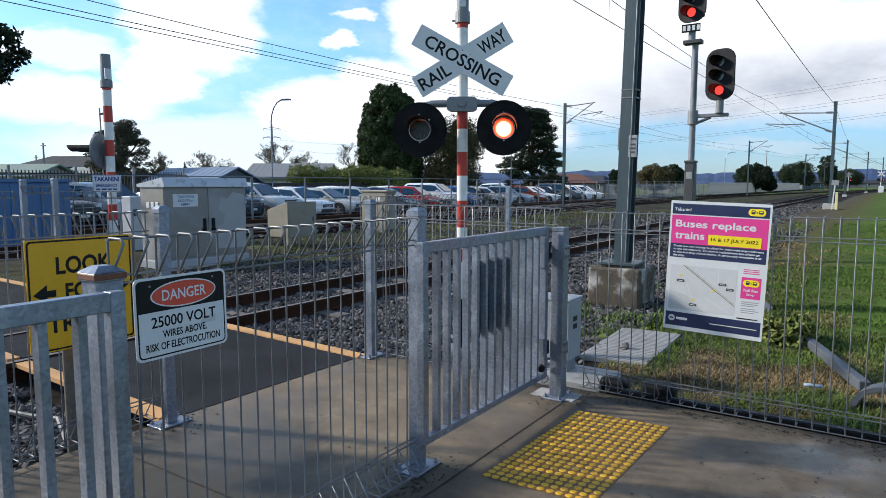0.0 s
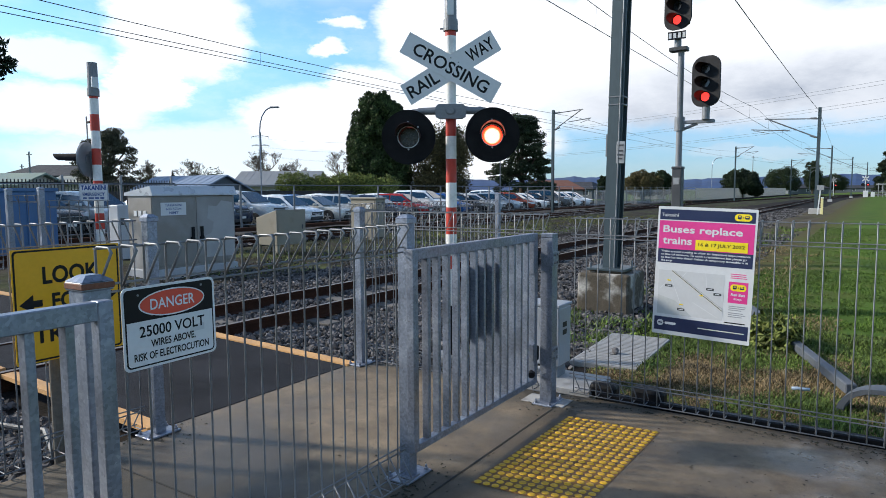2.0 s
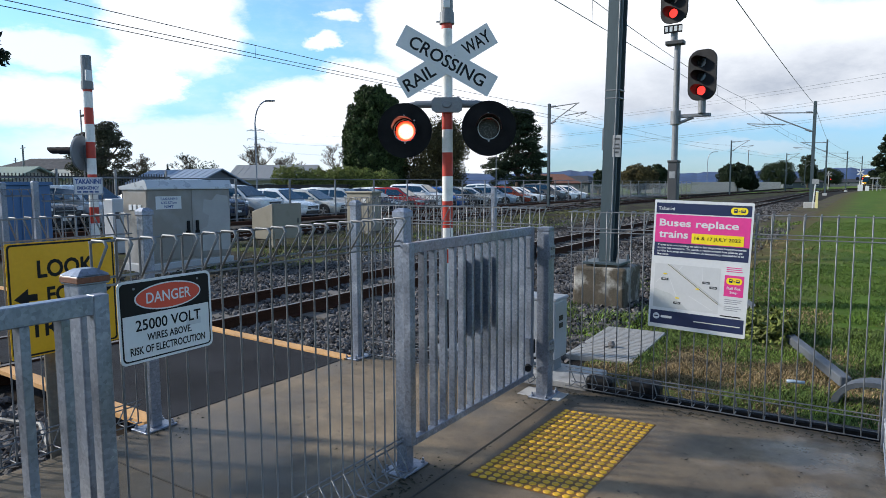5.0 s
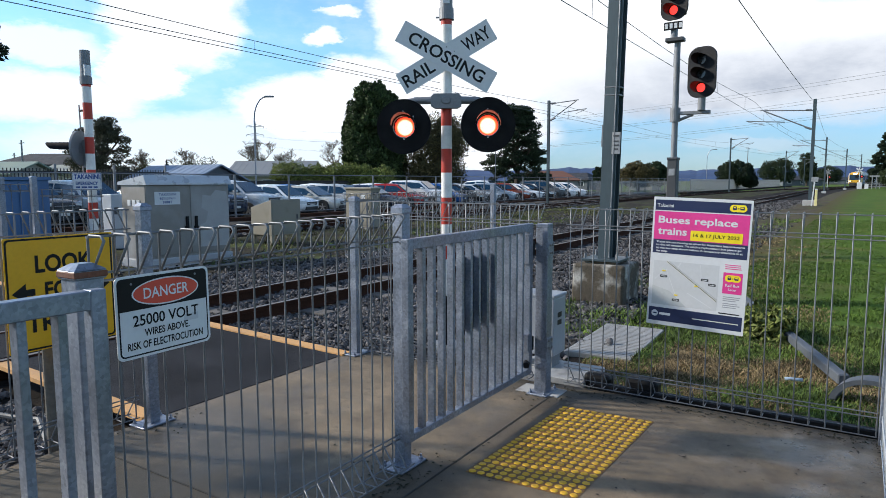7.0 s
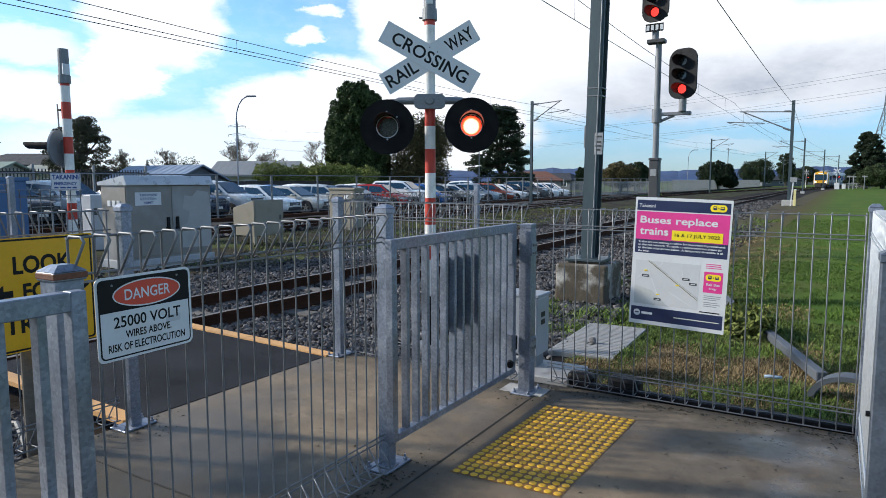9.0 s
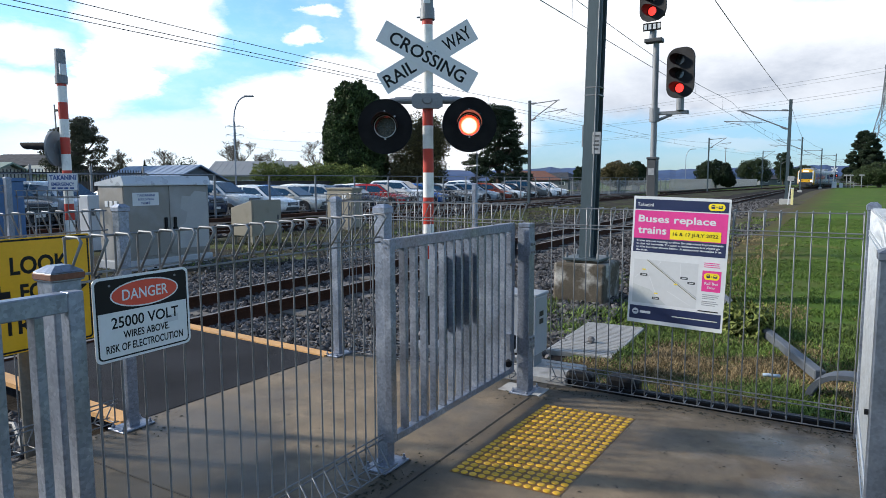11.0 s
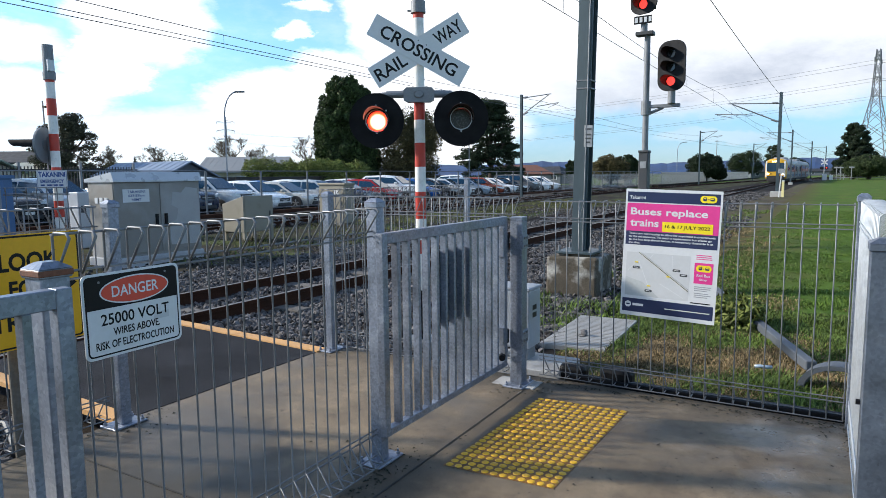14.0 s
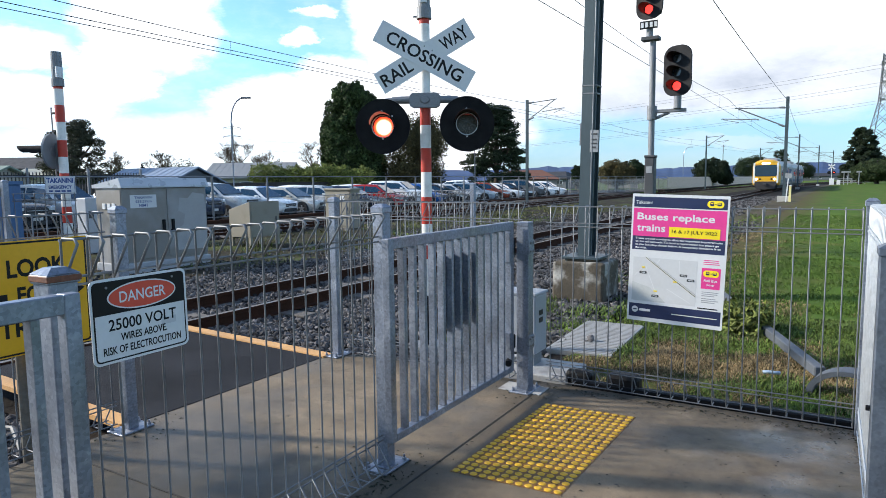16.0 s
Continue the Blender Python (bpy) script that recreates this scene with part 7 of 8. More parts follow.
ms = thing("leaning_marker", "thin white post with a small board leaning beside the mast", "marker post", pose(-2.62, 46.4, -0.15, 0, 4, 0))
part("post", boxb(-0.035, 0.035, -0.03, 0.03, 0, 1.75, 0.005), SIGW, ms)
part("board", boxb(-0.19, 0.19, -0.05, -0.032, 1.56, 1.86, 0.005), PLATEG, ms, "small weathered board")

# ---- street lamps, power poles, pylon ----
def street_lamp(x, y, h, yaw):
    t = thing("street_lamp", "galvanised street lamp with a curved arm", "street lamp", pose(x, y, -0.2, 0, 0, yaw), "street lamps")
    pts = [(0, 0, 0), (0, 0, h * 0.78)] + [(1.7 * (1 - math.cos(radians(a))) * 0.55, 0, h * 0.78 + h * 0.21 * math.sin(radians(a))) for a in (20, 40, 60, 78, 90)]
    part("pole", tubeb(pts, 0.05, 8), GALV, t)
    part("luminaire", boxb(0.85, 1.55, -0.12, 0.12, h * 0.985, h * 1.0, 0.03), GREYP, t)
    return t


street_lamp(-39.0, 34.4, 8.1, 30)
street_lamp(-22.5, 118, 7.0, 20)
street_lamp(3.6, 190, 9.0, 180)
pp = thing("light_column", "slim grey light column in the car park", "light column", pose(-35.5, 66.5, -0.2))
part("pole", rodb((0, 0, 0), (0, 0, 5.4), 0.08, 0.06, seg=8), GREYP, pp)
part("lantern", boxb(-0.15, 0.15, -0.15, 0.15, 5.3, 5.5, 0.02), GREYP, pp)
for x, y, h in ((-65.3, 30.1, 5.5), (-22.0, 160, 9.0), (-82.3, 37.1, 5.0)):
    t = thing("power_pole", "timber power pole with a cross-arm", "power pole", pose(x, y, -0.2), "power poles")
    part("pole", rodb((0, 0, 0), (0, 0, h), 0.12, 0.07, seg=8), GREYP, t)
    part("cross_arm", boxb(-0.45, 0.45, -0.04, 0.04, h - 0.3, h - 0.23), GREYP, t)


def pylon(x, y, h, yaw, w=0.11, spread=1.0, arm=4.6):
    t = thing("pylon", "grey steel lattice transmission pylon", "pylon", pose(x, y, -0.2, 0, 0, yaw), "pylons")
    hw = lambda z: 4.2 * (1 - z / (h * 0.62)) + 0.9 * (z / (h * 0.62)) if z < h * 0.62 else 0.9 - 0.5 * (z - h * 0.62) / (h * 0.38)  # noqa: E731
    hw0 = hw
    hw = lambda z: hw0(z) * spread  # noqa: E731
    zs = [h * k for k in (0, .16, .30, .42, .53, .62, .71, .80, .89, 1.0)]
    for sx, sy in ((1, 1), (1, -1), (-1, 1), (-1, -1)):
        part("leg", tubeb([(sx * hw(z), sy * hw(z), z) for z in zs], w, 4), GREYP, t)
    for z0, z1 in zip(zs, zs[1:]):
        bm = bmesh.new()
        a, b = hw(z0), hw(z1)
        for s in (-1, 1):
            for p, q in (((-a, s * a, z0), (b, s * b, z1)), ((a, s * a, z0), (-b, s * b, z1)), ((s * a, -a, z0), (s * b, b, z1)), ((s * a, a, z0), (s * b, -b, z1))):
                rod(bm, p, q, w * 0.6, seg=4)
        tagged(part("bracing", bm, GREYP, t), kind="stuff")
    for k in (0.64, 0.78, 0.92):
        z = h * k
        bm = bmesh.new()
        for s in (-1, 1):
            for yy in (-0.6, 0.6):
                rod(bm, (0, yy, z), (s * arm, 0, z + 0.3), w * 0.7, seg=4)
            rod(bm, (0, 0, z + 2.0), (s * arm, 0, z + 0.3), w * 0.6, seg=4)
            rod(bm, (s * arm, 0, z + 0.3), (s * arm, 0, z - 1.4), w * 0.8, seg=4)
        part("cross_arm", bm, GREYP, t)
    return t


PY1 = (14.8, 312.0, 49.0)
pylon(*PY1, 72, 0.19, 1.6)
PY2 = (-522.5, 462.0, 62.0)
pylon(*PY2, 40, 0.30, 1.2, 8.5)

# ---- overhead wires ----
CABLE = plain("cable_grey", (0.085, 0.10, 0.115), 0.6, 0.3)


def wire(pts, r, label="overhead wire of the railway", name="overhead_wire", group="overhead wires"):
    return tagged(ob_from(name, tubeb(pts, r, 5), CABLE), label, "wire", group)


def catenary(xf, y0, y1, zc, zm, sag, span, first_y, r=0.011):
    """Contact wire, messenger with sag between supports, droppers."""
    ys = list(np.arange(y0, y1 + 0.1, 4.0))
    mess = lambda y: zm - sag * (1 - (2 * (((y - first_y) / span) % 1) - 1) ** 2)  # noqa: E731
    wire([(xf(y), y, zc) for y in ys], r)
    wire([(xf(y), y, mess(y)) for y in ys], r)
    bm = bmesh.new()
    for y in np.arange(y0, y1, 9.0):
        rod(bm, (xf(y), y, zc), (xf(y), y, mess(y)), 0.006, seg=4)
    tagged(ob_from("droppers", bm, CABLE), "thin dropper wires between contact and carrying wire", "wire", kind="stuff")


catenary(lambda y: track_x(y) + 0.1, 8.4, 300, 5.85, 6.75, 0.45, 39.0, 8.4)
catenary(lambda y: track2_x(y), -30, 300, 5.65, 6.48, 0.45, 50.0, -6.0)
wire([(-16.8, y, 5.74 + 0.0002 * (y - 20) ** 2) for y in range(-30, 51, 5)], 0.011)
# feeder along the mast heads
for a, b in (((-2.69, 8.39, 5.75), (-2.82, 47.4, 6.35)), ((-2.82, 47.4, 6.35), (-4.24, 98, 6.9)), ((-4.24, 98, 6.9), (-2.72, 136, 6.9))):
    a, b = Vector(a), Vector(b)
    wire([a + (b - a) * k - Z * 4 * k * (1 - k) * 0.12 for k in [i / 12 for i in range(13)]], 0.012)
# transmission lines from pylon to pylon
a, b = Vector(PY1), Vector(PY2)
for k in (0.62, 0.76, 0.90):
    for s in (-1, 1):
        p = Vector((PY1[0] + s * 1.5, PY1[1] + s * 4.4, PY1[2] * k))
        q = Vector((PY2[0] + s * 2.2, PY2[1] + s * 4.0, PY2[2] * k))
        wire([p + (q - p) * u - Z * 13 * 4 * u * (1 - u) for u in [i / 30 for i in range(31)]], 0.045, "transmission line strung from the pylon", "transmission_line", "transmission lines")
        r_ = p + (p - q) * 0.8 + Vector((0, 30, 0))
        wire([p + (r_ - p) * u - Z * 10 * 4 * u * (1 - u) for u in [i / 14 for i in range(15)]], 0.07, "transmission line strung from the pylon", "transmission_line", "transmission lines")

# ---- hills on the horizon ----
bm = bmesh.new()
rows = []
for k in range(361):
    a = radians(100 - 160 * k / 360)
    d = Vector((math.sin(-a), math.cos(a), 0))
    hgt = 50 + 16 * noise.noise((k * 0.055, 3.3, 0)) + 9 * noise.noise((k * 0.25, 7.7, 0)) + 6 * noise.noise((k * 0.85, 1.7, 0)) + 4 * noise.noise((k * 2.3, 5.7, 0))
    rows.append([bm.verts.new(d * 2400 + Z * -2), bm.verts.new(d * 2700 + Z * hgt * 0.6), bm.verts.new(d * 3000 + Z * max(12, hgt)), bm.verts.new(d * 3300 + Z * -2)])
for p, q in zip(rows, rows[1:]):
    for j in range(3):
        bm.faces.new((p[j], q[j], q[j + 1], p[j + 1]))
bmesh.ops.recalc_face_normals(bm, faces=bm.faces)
# the blue of distance haze is put into the forest's base colour
setting("hills", bm, mat("far_forest", (0.016, 0.048, 0.130), 0.95, 0, var=0.25, scale=0.004, fine=0.03, bump=0.0), "low forested hills on the horizon, haze blue put into their colour", "hills")


# ---- loose ballast stones ----
def stones(label, boxes, seed, lo=0.024, hi=0.05, ztop=-0.15, rough=0.05, sseed=2.0):
    """Angular stones strewn over stretches of the plan: (x0, x1, y0, y1, how many)."""
    rng = np.random.default_rng(seed)
    ico = bmesh.new()
    bmesh.ops.create_icosphere(ico, subdivisions=1, radius=1.0)
    base = np.array([v.co for v in ico.verts])
    tri = np.array([[v.index for v in f.verts] for f in ico.faces])
    ico.free()
    protos = [base * (1 + 0.28 * rng.normal(size=(len(base), 1))).clip(0.55, 1.5) for _ in range(12)]
    vs, fs, n0 = [], [], 0
    for x0, x1, y0, y1, n in boxes:
        xy = np.stack([rng.uniform(x0, x1, n), rng.uniform(y0, y1, n)], 1)
        for (x, y) in xy:
            s = rng.uniform(lo, hi) * np.array([1, rng.uniform(.6, 1), rng.uniform(.5, .85)])
            q = rng.normal(size=4)
            q /= np.linalg.norm(q)
            w, a, b, c = q
            rot = np.array([[1 - 2 * (b * b + c * c), 2 * (a * b - c * w), 2 * (a * c + b * w)], [2 * (a * b + c * w), 1 - 2 * (a * a + c * c), 2 * (b * c - a * w)], [2 * (a * c - b * w), 2 * (b * c + a * w), 1 - 2 * (a * a + b * b)]])
            h = ztop + rough * noise.noise((x * 1.3 + sseed, y * 1.3, sseed)) + 0.5 * rough * noise.noise((x * 4 + sseed, y * 4, 3))
            vs.append((protos[rng.integers(12)] * s) @ rot.T + (x, y, h + s[2] * rng.uniform(0.0, 0.7)))
            fs.append(tri + n0)
            n0 += len(base)
    me = bpy.data.meshes.new("ballast_stones")
    me.from_pydata(np.concatenate(vs).tolist(), [], np.concatenate(fs).tolist())
    me.materials.append(BALL)
    return tagged(new("ballast_stones", me), label, "ballast", kind="stuff")


stones("loose angular grey railway ballast", [(-5.82, -3.68, 4.36, 9.5, 9500), (-5.82, -3.68, 9.5, 16, 5600), (-6.98, -5.96, 4.4, 12, 5200), (-8.6, -7.12, 4.5, 14, 9000), (-5.85, -3.72, 0.6, 2.2, 4200), (-9.4, -7.12, -0.5, 2.2, 2000), (-6.98, -5.96, 0.0, 2.3, 1200),
                                              (-9.4, -8.6, 4.5, 14, 3800), (-8.8, -7.12, 14, 26, 5200), (-6.98, -5.96, 12, 24, 2200), (-5.8, -3.6, 16, 26, 2200)], 1, 0.022, 0.046)
stones("loose grey gravel beside the line", [(-3.6, -2.1, 4.45, 8.0, 3600), (-3.6, -1.95, 8.0, 14, 2600), (-3.6, -1.9, 14, 26, 1800)], 2, 0.018, 0.040, -0.10, 0.06, 5.0)
stones("coarse ballast further along the line", [(-9.4, -3.3, 26, 60, 5200), (-19.5, -15.8, 10, 50, 5200)], 3, 0.04, 0.075)
stones("loose gravel scattered over the strip between the lines", [(-12, -9.5, 2, 30, 3600)], 4, 0.02, 0.04, -0.16, 0.07, 7.0)


# ---- grass and weeds ----
def dryness(x, y):
    """Where the turf is worn to straw: broken patches, most of all under the poster."""
    return noise.noise((x * 1.9 + 2.0, y * 1.5, 4.4)) + 0.40 * math.exp(-((x + 1.0) / 0.55) ** 2 - ((y - 5.15) / 0.75) ** 2)


def grass(label, boxes, seed, ma, hlo, hhi, z, width=0.006, rough=0.025, sseed=9.0, patch=None, bare=0.0):
    rng = np.random.default_rng(seed)
    vs, fs, n0 = [], [], 0
    for x0, x1, y0, y1, n in boxes:
        x, y = rng.uniform(x0, x1, n), rng.uniform(y0, y1, n)
        g = np.array([noise.noise((a * 1.3 + sseed, b * 1.3, sseed)) * rough + 0.5 * rough * noise.noise((a * 4 + sseed, b * 4, 3)) for a, b in zip(x, y)])
        if patch is not None:
            keep = np.array([dryness(a, b) for a, b in zip(x, y)]) * patch > rng.uniform(-0.35, 0.25, n)
            x, y, g = x[keep], y[keep], g[keep]
        keep = ~((abs(x + 1.885) < 0.31) & (abs(y - 6.05) < 0.66))
        x, y, g = x[keep], y[keep], g[keep]
        if bare:
            keep = np.array([dryness(a, b) for a, b in zip(x, y)]) * bare < rng.uniform(-0.05, 0.5, len(x))
            x, y, g = x[keep], y[keep], g[keep]
        tuft = np.array([0.75 + 0.9 * noise.noise((a * 3.1, b * 3.1, 8.8)) for a, b in zip(x, y)]).clip(0.35, 1.6)
        n = len(x)
        a = rng.uniform(0, 2 * np.pi, n)
        h = rng.uniform(hlo, hhi, n) * tuft
        lean = rng.uniform(0.3, 1.5, n) * h
        dx, dy = np.cos(a), np.sin(a)
        w = width * rng.uniform(0.6, 1.3, n) * (1 + (y - 4) * 0.05).clip(1, 4)
        p = np.stack([x, y, z + g], 1)
        side = np.stack([-dy * w, dx * w, 0 * w], 1)
        mid = p + np.stack([dx * lean * 0.35, dy * lean * 0.35, h * 0.6], 1)
        tip = p + np.stack([dx * lean, dy * lean, h], 1)
        vs.append(np.stack([p - side, p + side, mid + side * 0.7, tip, mid - side * 0.7], 1).reshape(-1, 3))
        i = n0 + 5 * np.arange(n)
        fs += np.stack([i, i + 1, i + 2, i + 4], 1).tolist() + np.stack([i + 4, i + 2, i + 3], 1).tolist()
        n0 += 5 * n
    me = bpy.data.meshes.new("grass")
    me.from_pydata(np.concatenate(vs).tolist(), [], fs)
    me.materials.append(ma)
    return tagged(new("grass", me), label, "grass", kind="stuff")


G1 = leafmat("grass_blade", (0.080, 0.118, 0.024), 0.12, 2.3)
G3 = leafmat("mown_grass_blade", (0.075, 0.128, 0.020), 0.55, 1.5)
G2 = leafmat("dry_grass_blade", (0.225, 0.165, 0.085), 0.15, 1.8)
grass("green lawn grass, ragged by the fence", [(-1.9, 0.6, 4.42, 8, 76000), ], 4, G1, 0.014, 0.058, -0.055, 0.0036, bare=1.5)
grass("short mown grass of the lawn", [(-1.6, 2.6, 8, 14, 60000), (-1.5, 6, 14, 30, 60000)], 9, G3, 0.012, 0.034, -0.058, 0.0050)
grass("dry brown grass patches by the fence", [(-1.9, 0.4, 4.42, 6.6, 60000), (-1.8, 1.5, 6.6, 9, 16000)], 5, G2, 0.012, 0.042, -0.055, 0.0034, patch=1.9)
grass("weeds growing through the gravel", [(-3.2, -1.9, 5.2, 10, 9000), (-12.5, -9.6, 8, 26, 2500), (-3.0, -1.9, 10, 30, 4000)], 6, G1, 0.03, 0.11, -0.10, 0.006, patch=1.8)
grass("weedy grass between the lines", [(-15.5, -10.4, 9, 40, 9000)], 7, leafmat("weed_blade", (0.105, 0.105, 0.035), 0.4, 1.5), 0.03, 0.12, -0.17, 0.010, patch=1.2)
grass("dry grass creeping from the gravel into the lawn", [(-2.3, -0.9, 9, 20, 9000)], 8, G2, 0.015, 0.045, -0.06, 0.005, patch=1.6)

# leaf litter and grit on the path
rg = random.Random(77)
bm = bmesh.new()
for i in range(420):
    if i < 300:
        x, y = rg.uniform(-1.7, 0.2), rg.uniform(0.8, 4.2)
    else:
        x, y = rg.uniform(-1.6, 0.2), 4.24 - abs(rg.gauss(0, 0.05))
    r = rg.uniform(0.003, 0.008) if rg.random() < 0.9 else rg.uniform(0.008, 0.016)
    a = rg.uniform(0, 6.28)
    c, s = math.cos(a) * r, math.sin(a) * r
    t = [bm.verts.new((x + c, y + s, 0.003)), bm.verts.new((x - s * .6, y + c * .6, 0.005)), bm.verts.new((x - c, y - s, 0.003)), bm.verts.new((x + s * .6, y - c * .6, 0.006))]
    bm.faces.new(t)
tagged(ob_from("leaf_litter", bm, plain("dead_leaf", (0.035, 0.028, 0.02), 0.8)), "dark specks of leaf litter on the wet concrete", "litter", kind="stuff")

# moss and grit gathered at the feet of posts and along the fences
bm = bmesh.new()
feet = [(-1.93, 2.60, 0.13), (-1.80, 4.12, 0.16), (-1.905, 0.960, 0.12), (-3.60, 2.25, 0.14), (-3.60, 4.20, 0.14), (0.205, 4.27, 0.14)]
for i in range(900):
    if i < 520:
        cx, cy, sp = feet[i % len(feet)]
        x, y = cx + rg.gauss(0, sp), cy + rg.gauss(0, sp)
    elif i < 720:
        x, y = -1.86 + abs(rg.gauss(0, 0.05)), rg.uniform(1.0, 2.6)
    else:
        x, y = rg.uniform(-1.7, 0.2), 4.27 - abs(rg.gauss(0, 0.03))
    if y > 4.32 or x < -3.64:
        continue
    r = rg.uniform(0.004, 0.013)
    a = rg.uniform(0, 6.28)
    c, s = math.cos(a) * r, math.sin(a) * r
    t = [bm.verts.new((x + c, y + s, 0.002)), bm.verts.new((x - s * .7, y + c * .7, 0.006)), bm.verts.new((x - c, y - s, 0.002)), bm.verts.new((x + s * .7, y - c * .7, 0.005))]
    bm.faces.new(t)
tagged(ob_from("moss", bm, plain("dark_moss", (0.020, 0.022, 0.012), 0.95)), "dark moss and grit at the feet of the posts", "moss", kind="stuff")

tagged(ob_from("cable_conduit", tubeb([(-5.6, 1.62, -0.06), (-4.94, 1.83, -0.055), (-4.65, 1.90, -0.06), (-4.40, 1.96, -0.05), (-3.95, 1.80, -0.06), (-3.80, 1.77, 0.25)], 0.018, 8), DARKG), "grey cable conduit lying on the ballast", "conduit")


# ---- train ----
TYEL = mat("train_yellow", (0.66, 0.35, 0.012), 0.35, 0, var=0.04, scale=2, fine=30, bump=0.0)
TSIL = mat("train_silver", (0.30, 0.31, 0.33), 0.4, 0.3, var=0.06, scale=2, fine=30, bump=0.0)
TWHT = mat("train_white", (0.72, 0.73, 0.74), 0.4, 0, var=0.04, scale=2, fine=30, bump=0.0)
TBLU = mat("train_blue", (0.03, 0.07, 0.16), 0.4, 0, var=0.06, scale=2, fine=30, bump=0.0)
TDRK = plain("train_underframe", (0.03, 0.03, 0.032), 0.8)
TRED = plain("train_door_red", (0.20, 0.06, 0.04), 0.45)
BEAM = plain("train_headlight", (0.9, 0.85, 0.7), 0.3, emit=(1.0, 0.86, 0.55), power=5.0)
# the train's own space: nose at the origin, body along +y, rail height at z = 0
train = thing("train", "yellow-fronted silver suburban passenger train with lit headlights", "train", pose(track_x(0), 240, RAIL_Z))


def body_section(y, w, z0, zs, zt):
    k = []
    for x, z in ((-w * .94, z0), (-w, z0 + .25), (-w, zs), (-w * .86, zt - .28), (-w * .5, zt - .06), (0, zt), (w * .5, zt - .06), (w * .86, zt - .28), (w, zs), (w, z0 + .25), (w * .94, z0)):
        k.append((x, y, z))
    return k


cars = []
for c in range(2):
    cb_ = part("car_body", loft([body_section(1.3 if c == 0 else 0.0, 1.36, 0.55, 2.7, 3.40), body_section(19.8, 1.36, 0.55, 2.7, 3.40)]), TSIL, train, "silver passenger car body")
    cars.append(cb_)
    for s in (-1, 1):
        for k, (ya, yb) in enumerate(((2.4, 5.4), (7.0, 12.8), (14.4, 18.9))):
            part("window_band", boxb(s * 1.362 - 0.008, s * 1.362 + 0.008, ya, yb, 1.55, 2.45, 0.004), GLASS, cb_, "dark window band")
        part("lower_stripe", boxb(s * 1.362 - 0.006, s * 1.362 + 0.006, 1.5, 19.7, 0.85, 1.15), TBLU, cb_)
        for yd in (6.2, 13.6):
            part("door", boxb(s * 1.37 - 0.012, s * 1.37 + 0.012, yd - 0.65, yd + 0.65, 0.65, 2.6, 0.01), TRED, cb_, "sliding door")
    part("underframe", boxb(-1.1, 1.1, 0.6, 19.5, 0.25, 0.56, 0.02), TDRK, cb_)
    for yb in (3.2, 16.6):
        bm = boxb(-1.05, 1.05, yb - 1.5, yb + 1.5, 0.22, 0.5, 0.05)
        for yy in (-0.95, 0.95):
            for s in (-0.568, 0.568):
                rod(bm, (s - 0.06, yb + yy, 0.40), (s + 0.06, yb + yy, 0.40), 0.40, seg=20)
        part("bogie", bm, TDRK, cb_)
    part("roof_unit", boxb(-0.75, 0.75, 5.0, 9.5, 3.36, 3.62, 0.06), TSIL, cb_)
    if c:
        part("gangway", boxb(-0.6, 0.6, -0.6, 0.0, 0.6, 3.0, 0.05), TDRK, cb_)
# cab front
nose = part("cab_front", loft([body_section(0.0, 1.22, 0.75, 2.35, 3.10), body_section(0.45, 1.33, 0.58, 2.6, 3.34), body_section(1.3, 1.36, 0.55, 2.7, 3.40)]), TYEL, train, "yellow driving cab front")
part("windscreen", slabb(rrect(2.14, 1.20, 0.16, 5, 0, 2.16), -0.02, 0.02), GLASS, nose, "wide dark windscreen", m=pose(0, -0.01, 0, 90, 0, 0))
for s in (-1, 1):
    part("pillar", boxb(s * 1.14 - 0.09, s * 1.14 + 0.09, -0.02, 0.3, 0.8, 3.0, 0.03), TWHT, nose, "white corner pillar")
    part("headlight", rodb((s * 0.90, -0.03, 1.25), (s * 0.90, 0.05, 1.25), 0.13, seg=18), BEAM, nose, "lit headlight")
    part("tail_lamp", rodb((s * 0.55, -0.03, 1.25), (s * 0.55, 0.05, 1.25), 0.09, seg=12), LENS, nose)
part("roof_light", boxb(-0.42, 0.42, -0.02, 0.1, 2.84, 3.04, 0.04), BEAM, nose, "lit destination display and marker light")
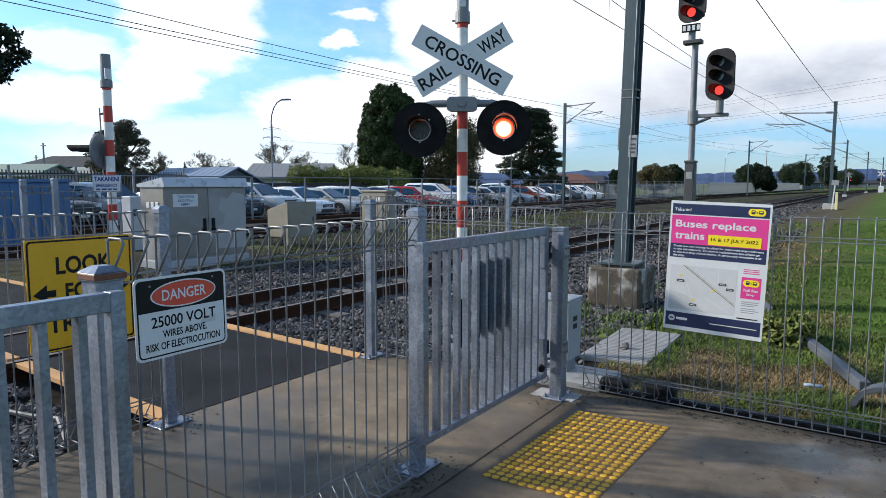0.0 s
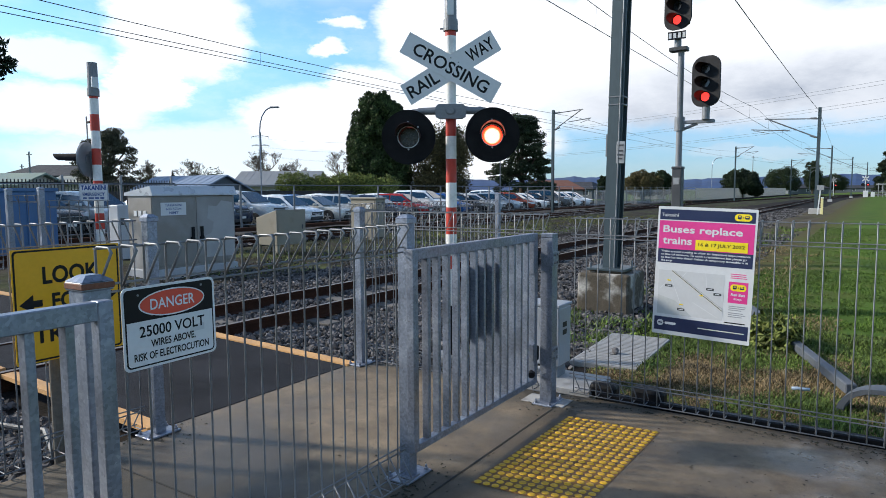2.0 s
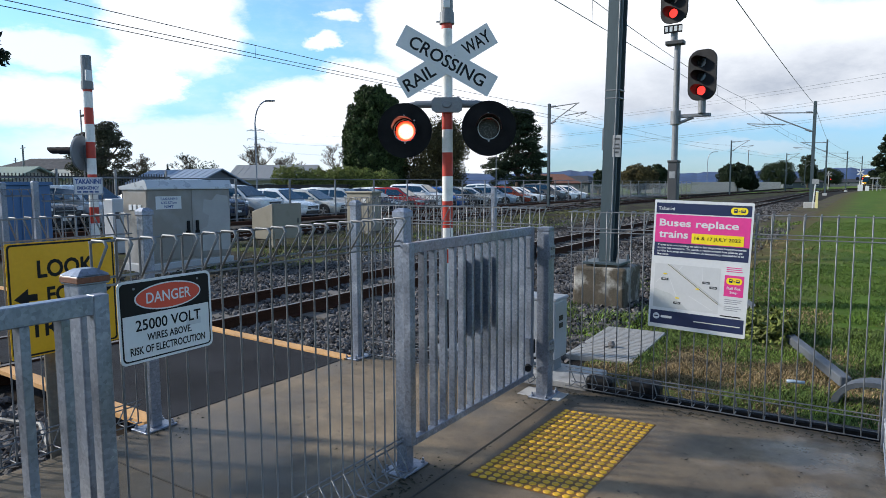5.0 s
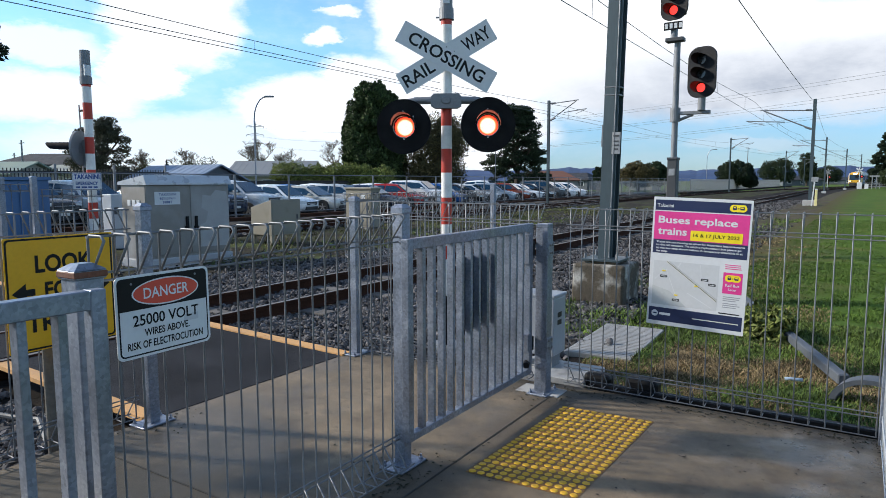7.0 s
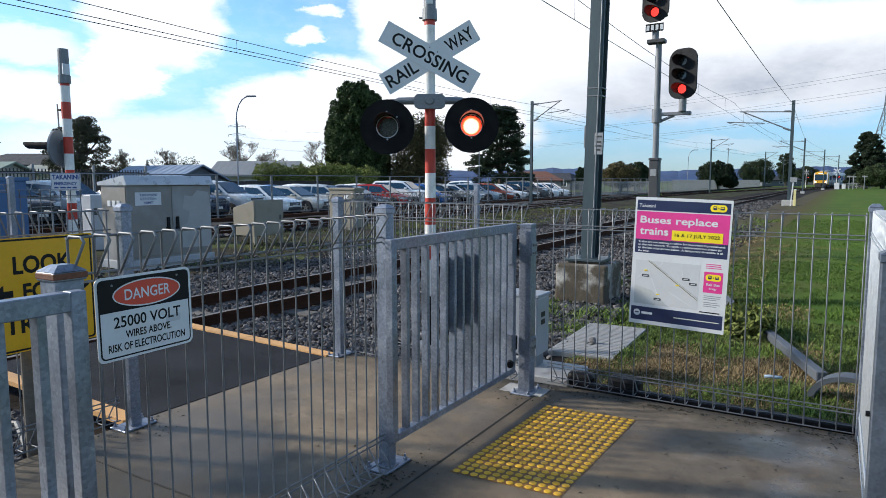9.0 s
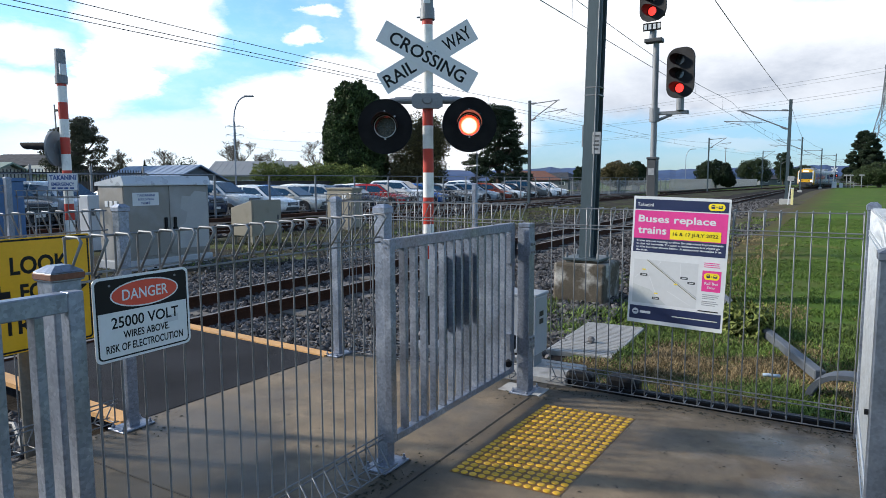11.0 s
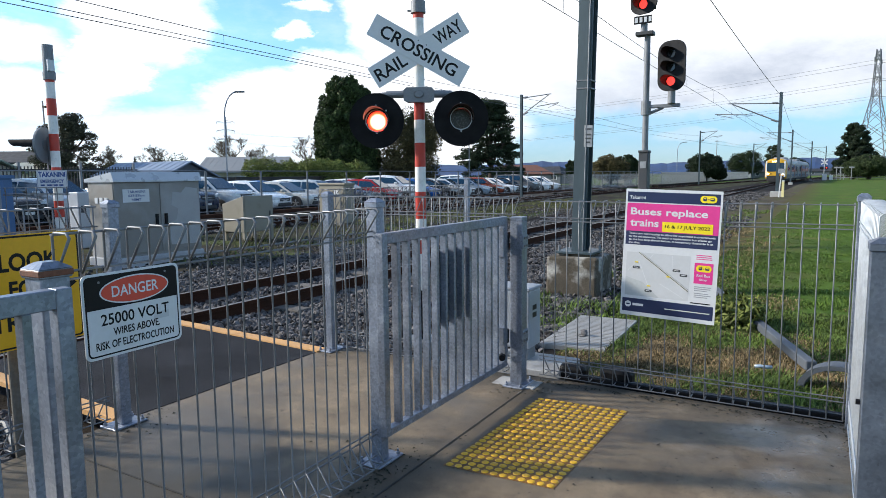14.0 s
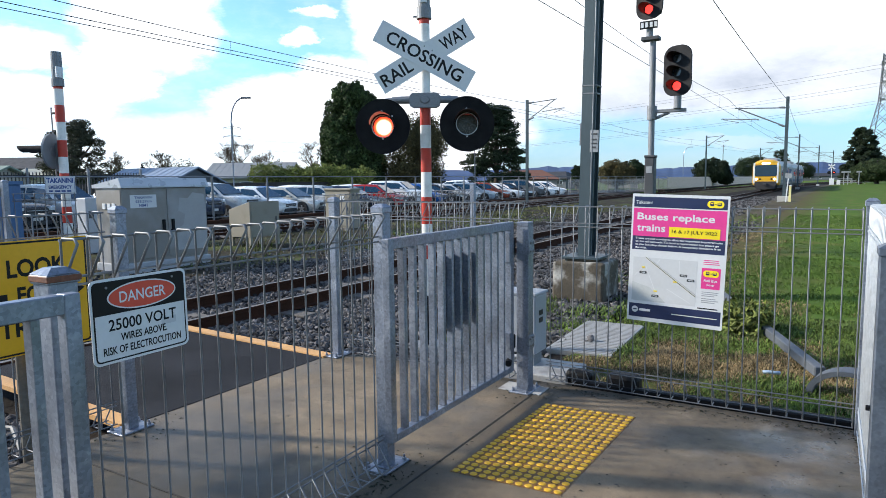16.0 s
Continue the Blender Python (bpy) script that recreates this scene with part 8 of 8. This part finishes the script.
part("lower_valance", boxb(-1.08, 1.08, -0.03, 0.2, 0.55, 1.00, 0.04), TDRK, nose, "dark lower valance")
part("coupler", boxb(-0.16, 0.16, -0.45, 0.3, 0.55, 0.80, 0.04), TDRK, nose)
part("cowcatcher", boxb(-0.95, 0.95, -0.05, 0.1, 0.15, 0.62, 0.05), TDRK, nose)


# ---- what moves ----
def turns(first_on, on, off, until=16.0):
    """Rows for a lamp face: shown lit from each time in `on`, dark from each time in `off`, half a turn between."""
    at = 0 if first_on else 180
    rows = [(0.0, at)]
    # a change never falls on a half-second mark: it comes just before or just after
    clear = lambda t: t if abs(2 * t - round(2 * t)) > 0.106 else round(2 * t) / 2 + (0.053 if 2 * t > round(2 * t) else -0.053)  # noqa: E731
    ev = sorted([(clear(t), 1) for t in on] + [(clear(t), 0) for t in off])
    for t, _ in ev:
        if not 0.06 < t < until - 0.06:
            continue
        for k, d in ((-1.5, 0), (-0.5, 60), (0.5, 120), (1.5, 180)):
            rows.append((t + k / 30, at + d))
        at += 180
    rows.append((until, at))
    return rows


def on_track(y):
    """The pose of a car whose front stands at y on the nearer line and whose back follows it."""
    a, b = Vector((track_x(y), y)), Vector((track_x(y + 19.8), y + 19.8))
    return pose(a.x, a.y, RAIL_Z, 0, 0, -math.degrees(math.atan2(b.x - a.x, b.y - a.y)))


def motions():
    period = 0.6833
    r_off = [0.185 + period * k for k in range(24)]      # right lamp goes out
    r_on = [0.540 + 0.6815 * k for k in range(23)]
    l_on = [0.165 + period * k for k in range(24)]
    l_off = [0.540 + 0.6815 * k for k in range(23)]
    for lamp, first_on, on, off in ((lamp_r, True, r_on, r_off), (lamp_l, False, l_on, l_off)):
        walk(lamp, [(t, pose(0, 0, -0.105, 0, a, 0)) for t, a in turns(first_on, on, off)])
    rows, tail = [], []
    for k in range(33):
        t = k / 2
        y = 180.0 - 9.6 * (t - 6.5) - 0.111 * (t - 6.5) * abs(t - 6.5)
        lead = on_track(y)
        rows.append((t, lead))
        tail.append((t, lead.inverted() @ on_track(y + 20.4)))
    walk(train, rows)
    walk(cars[1], tail)


motions()
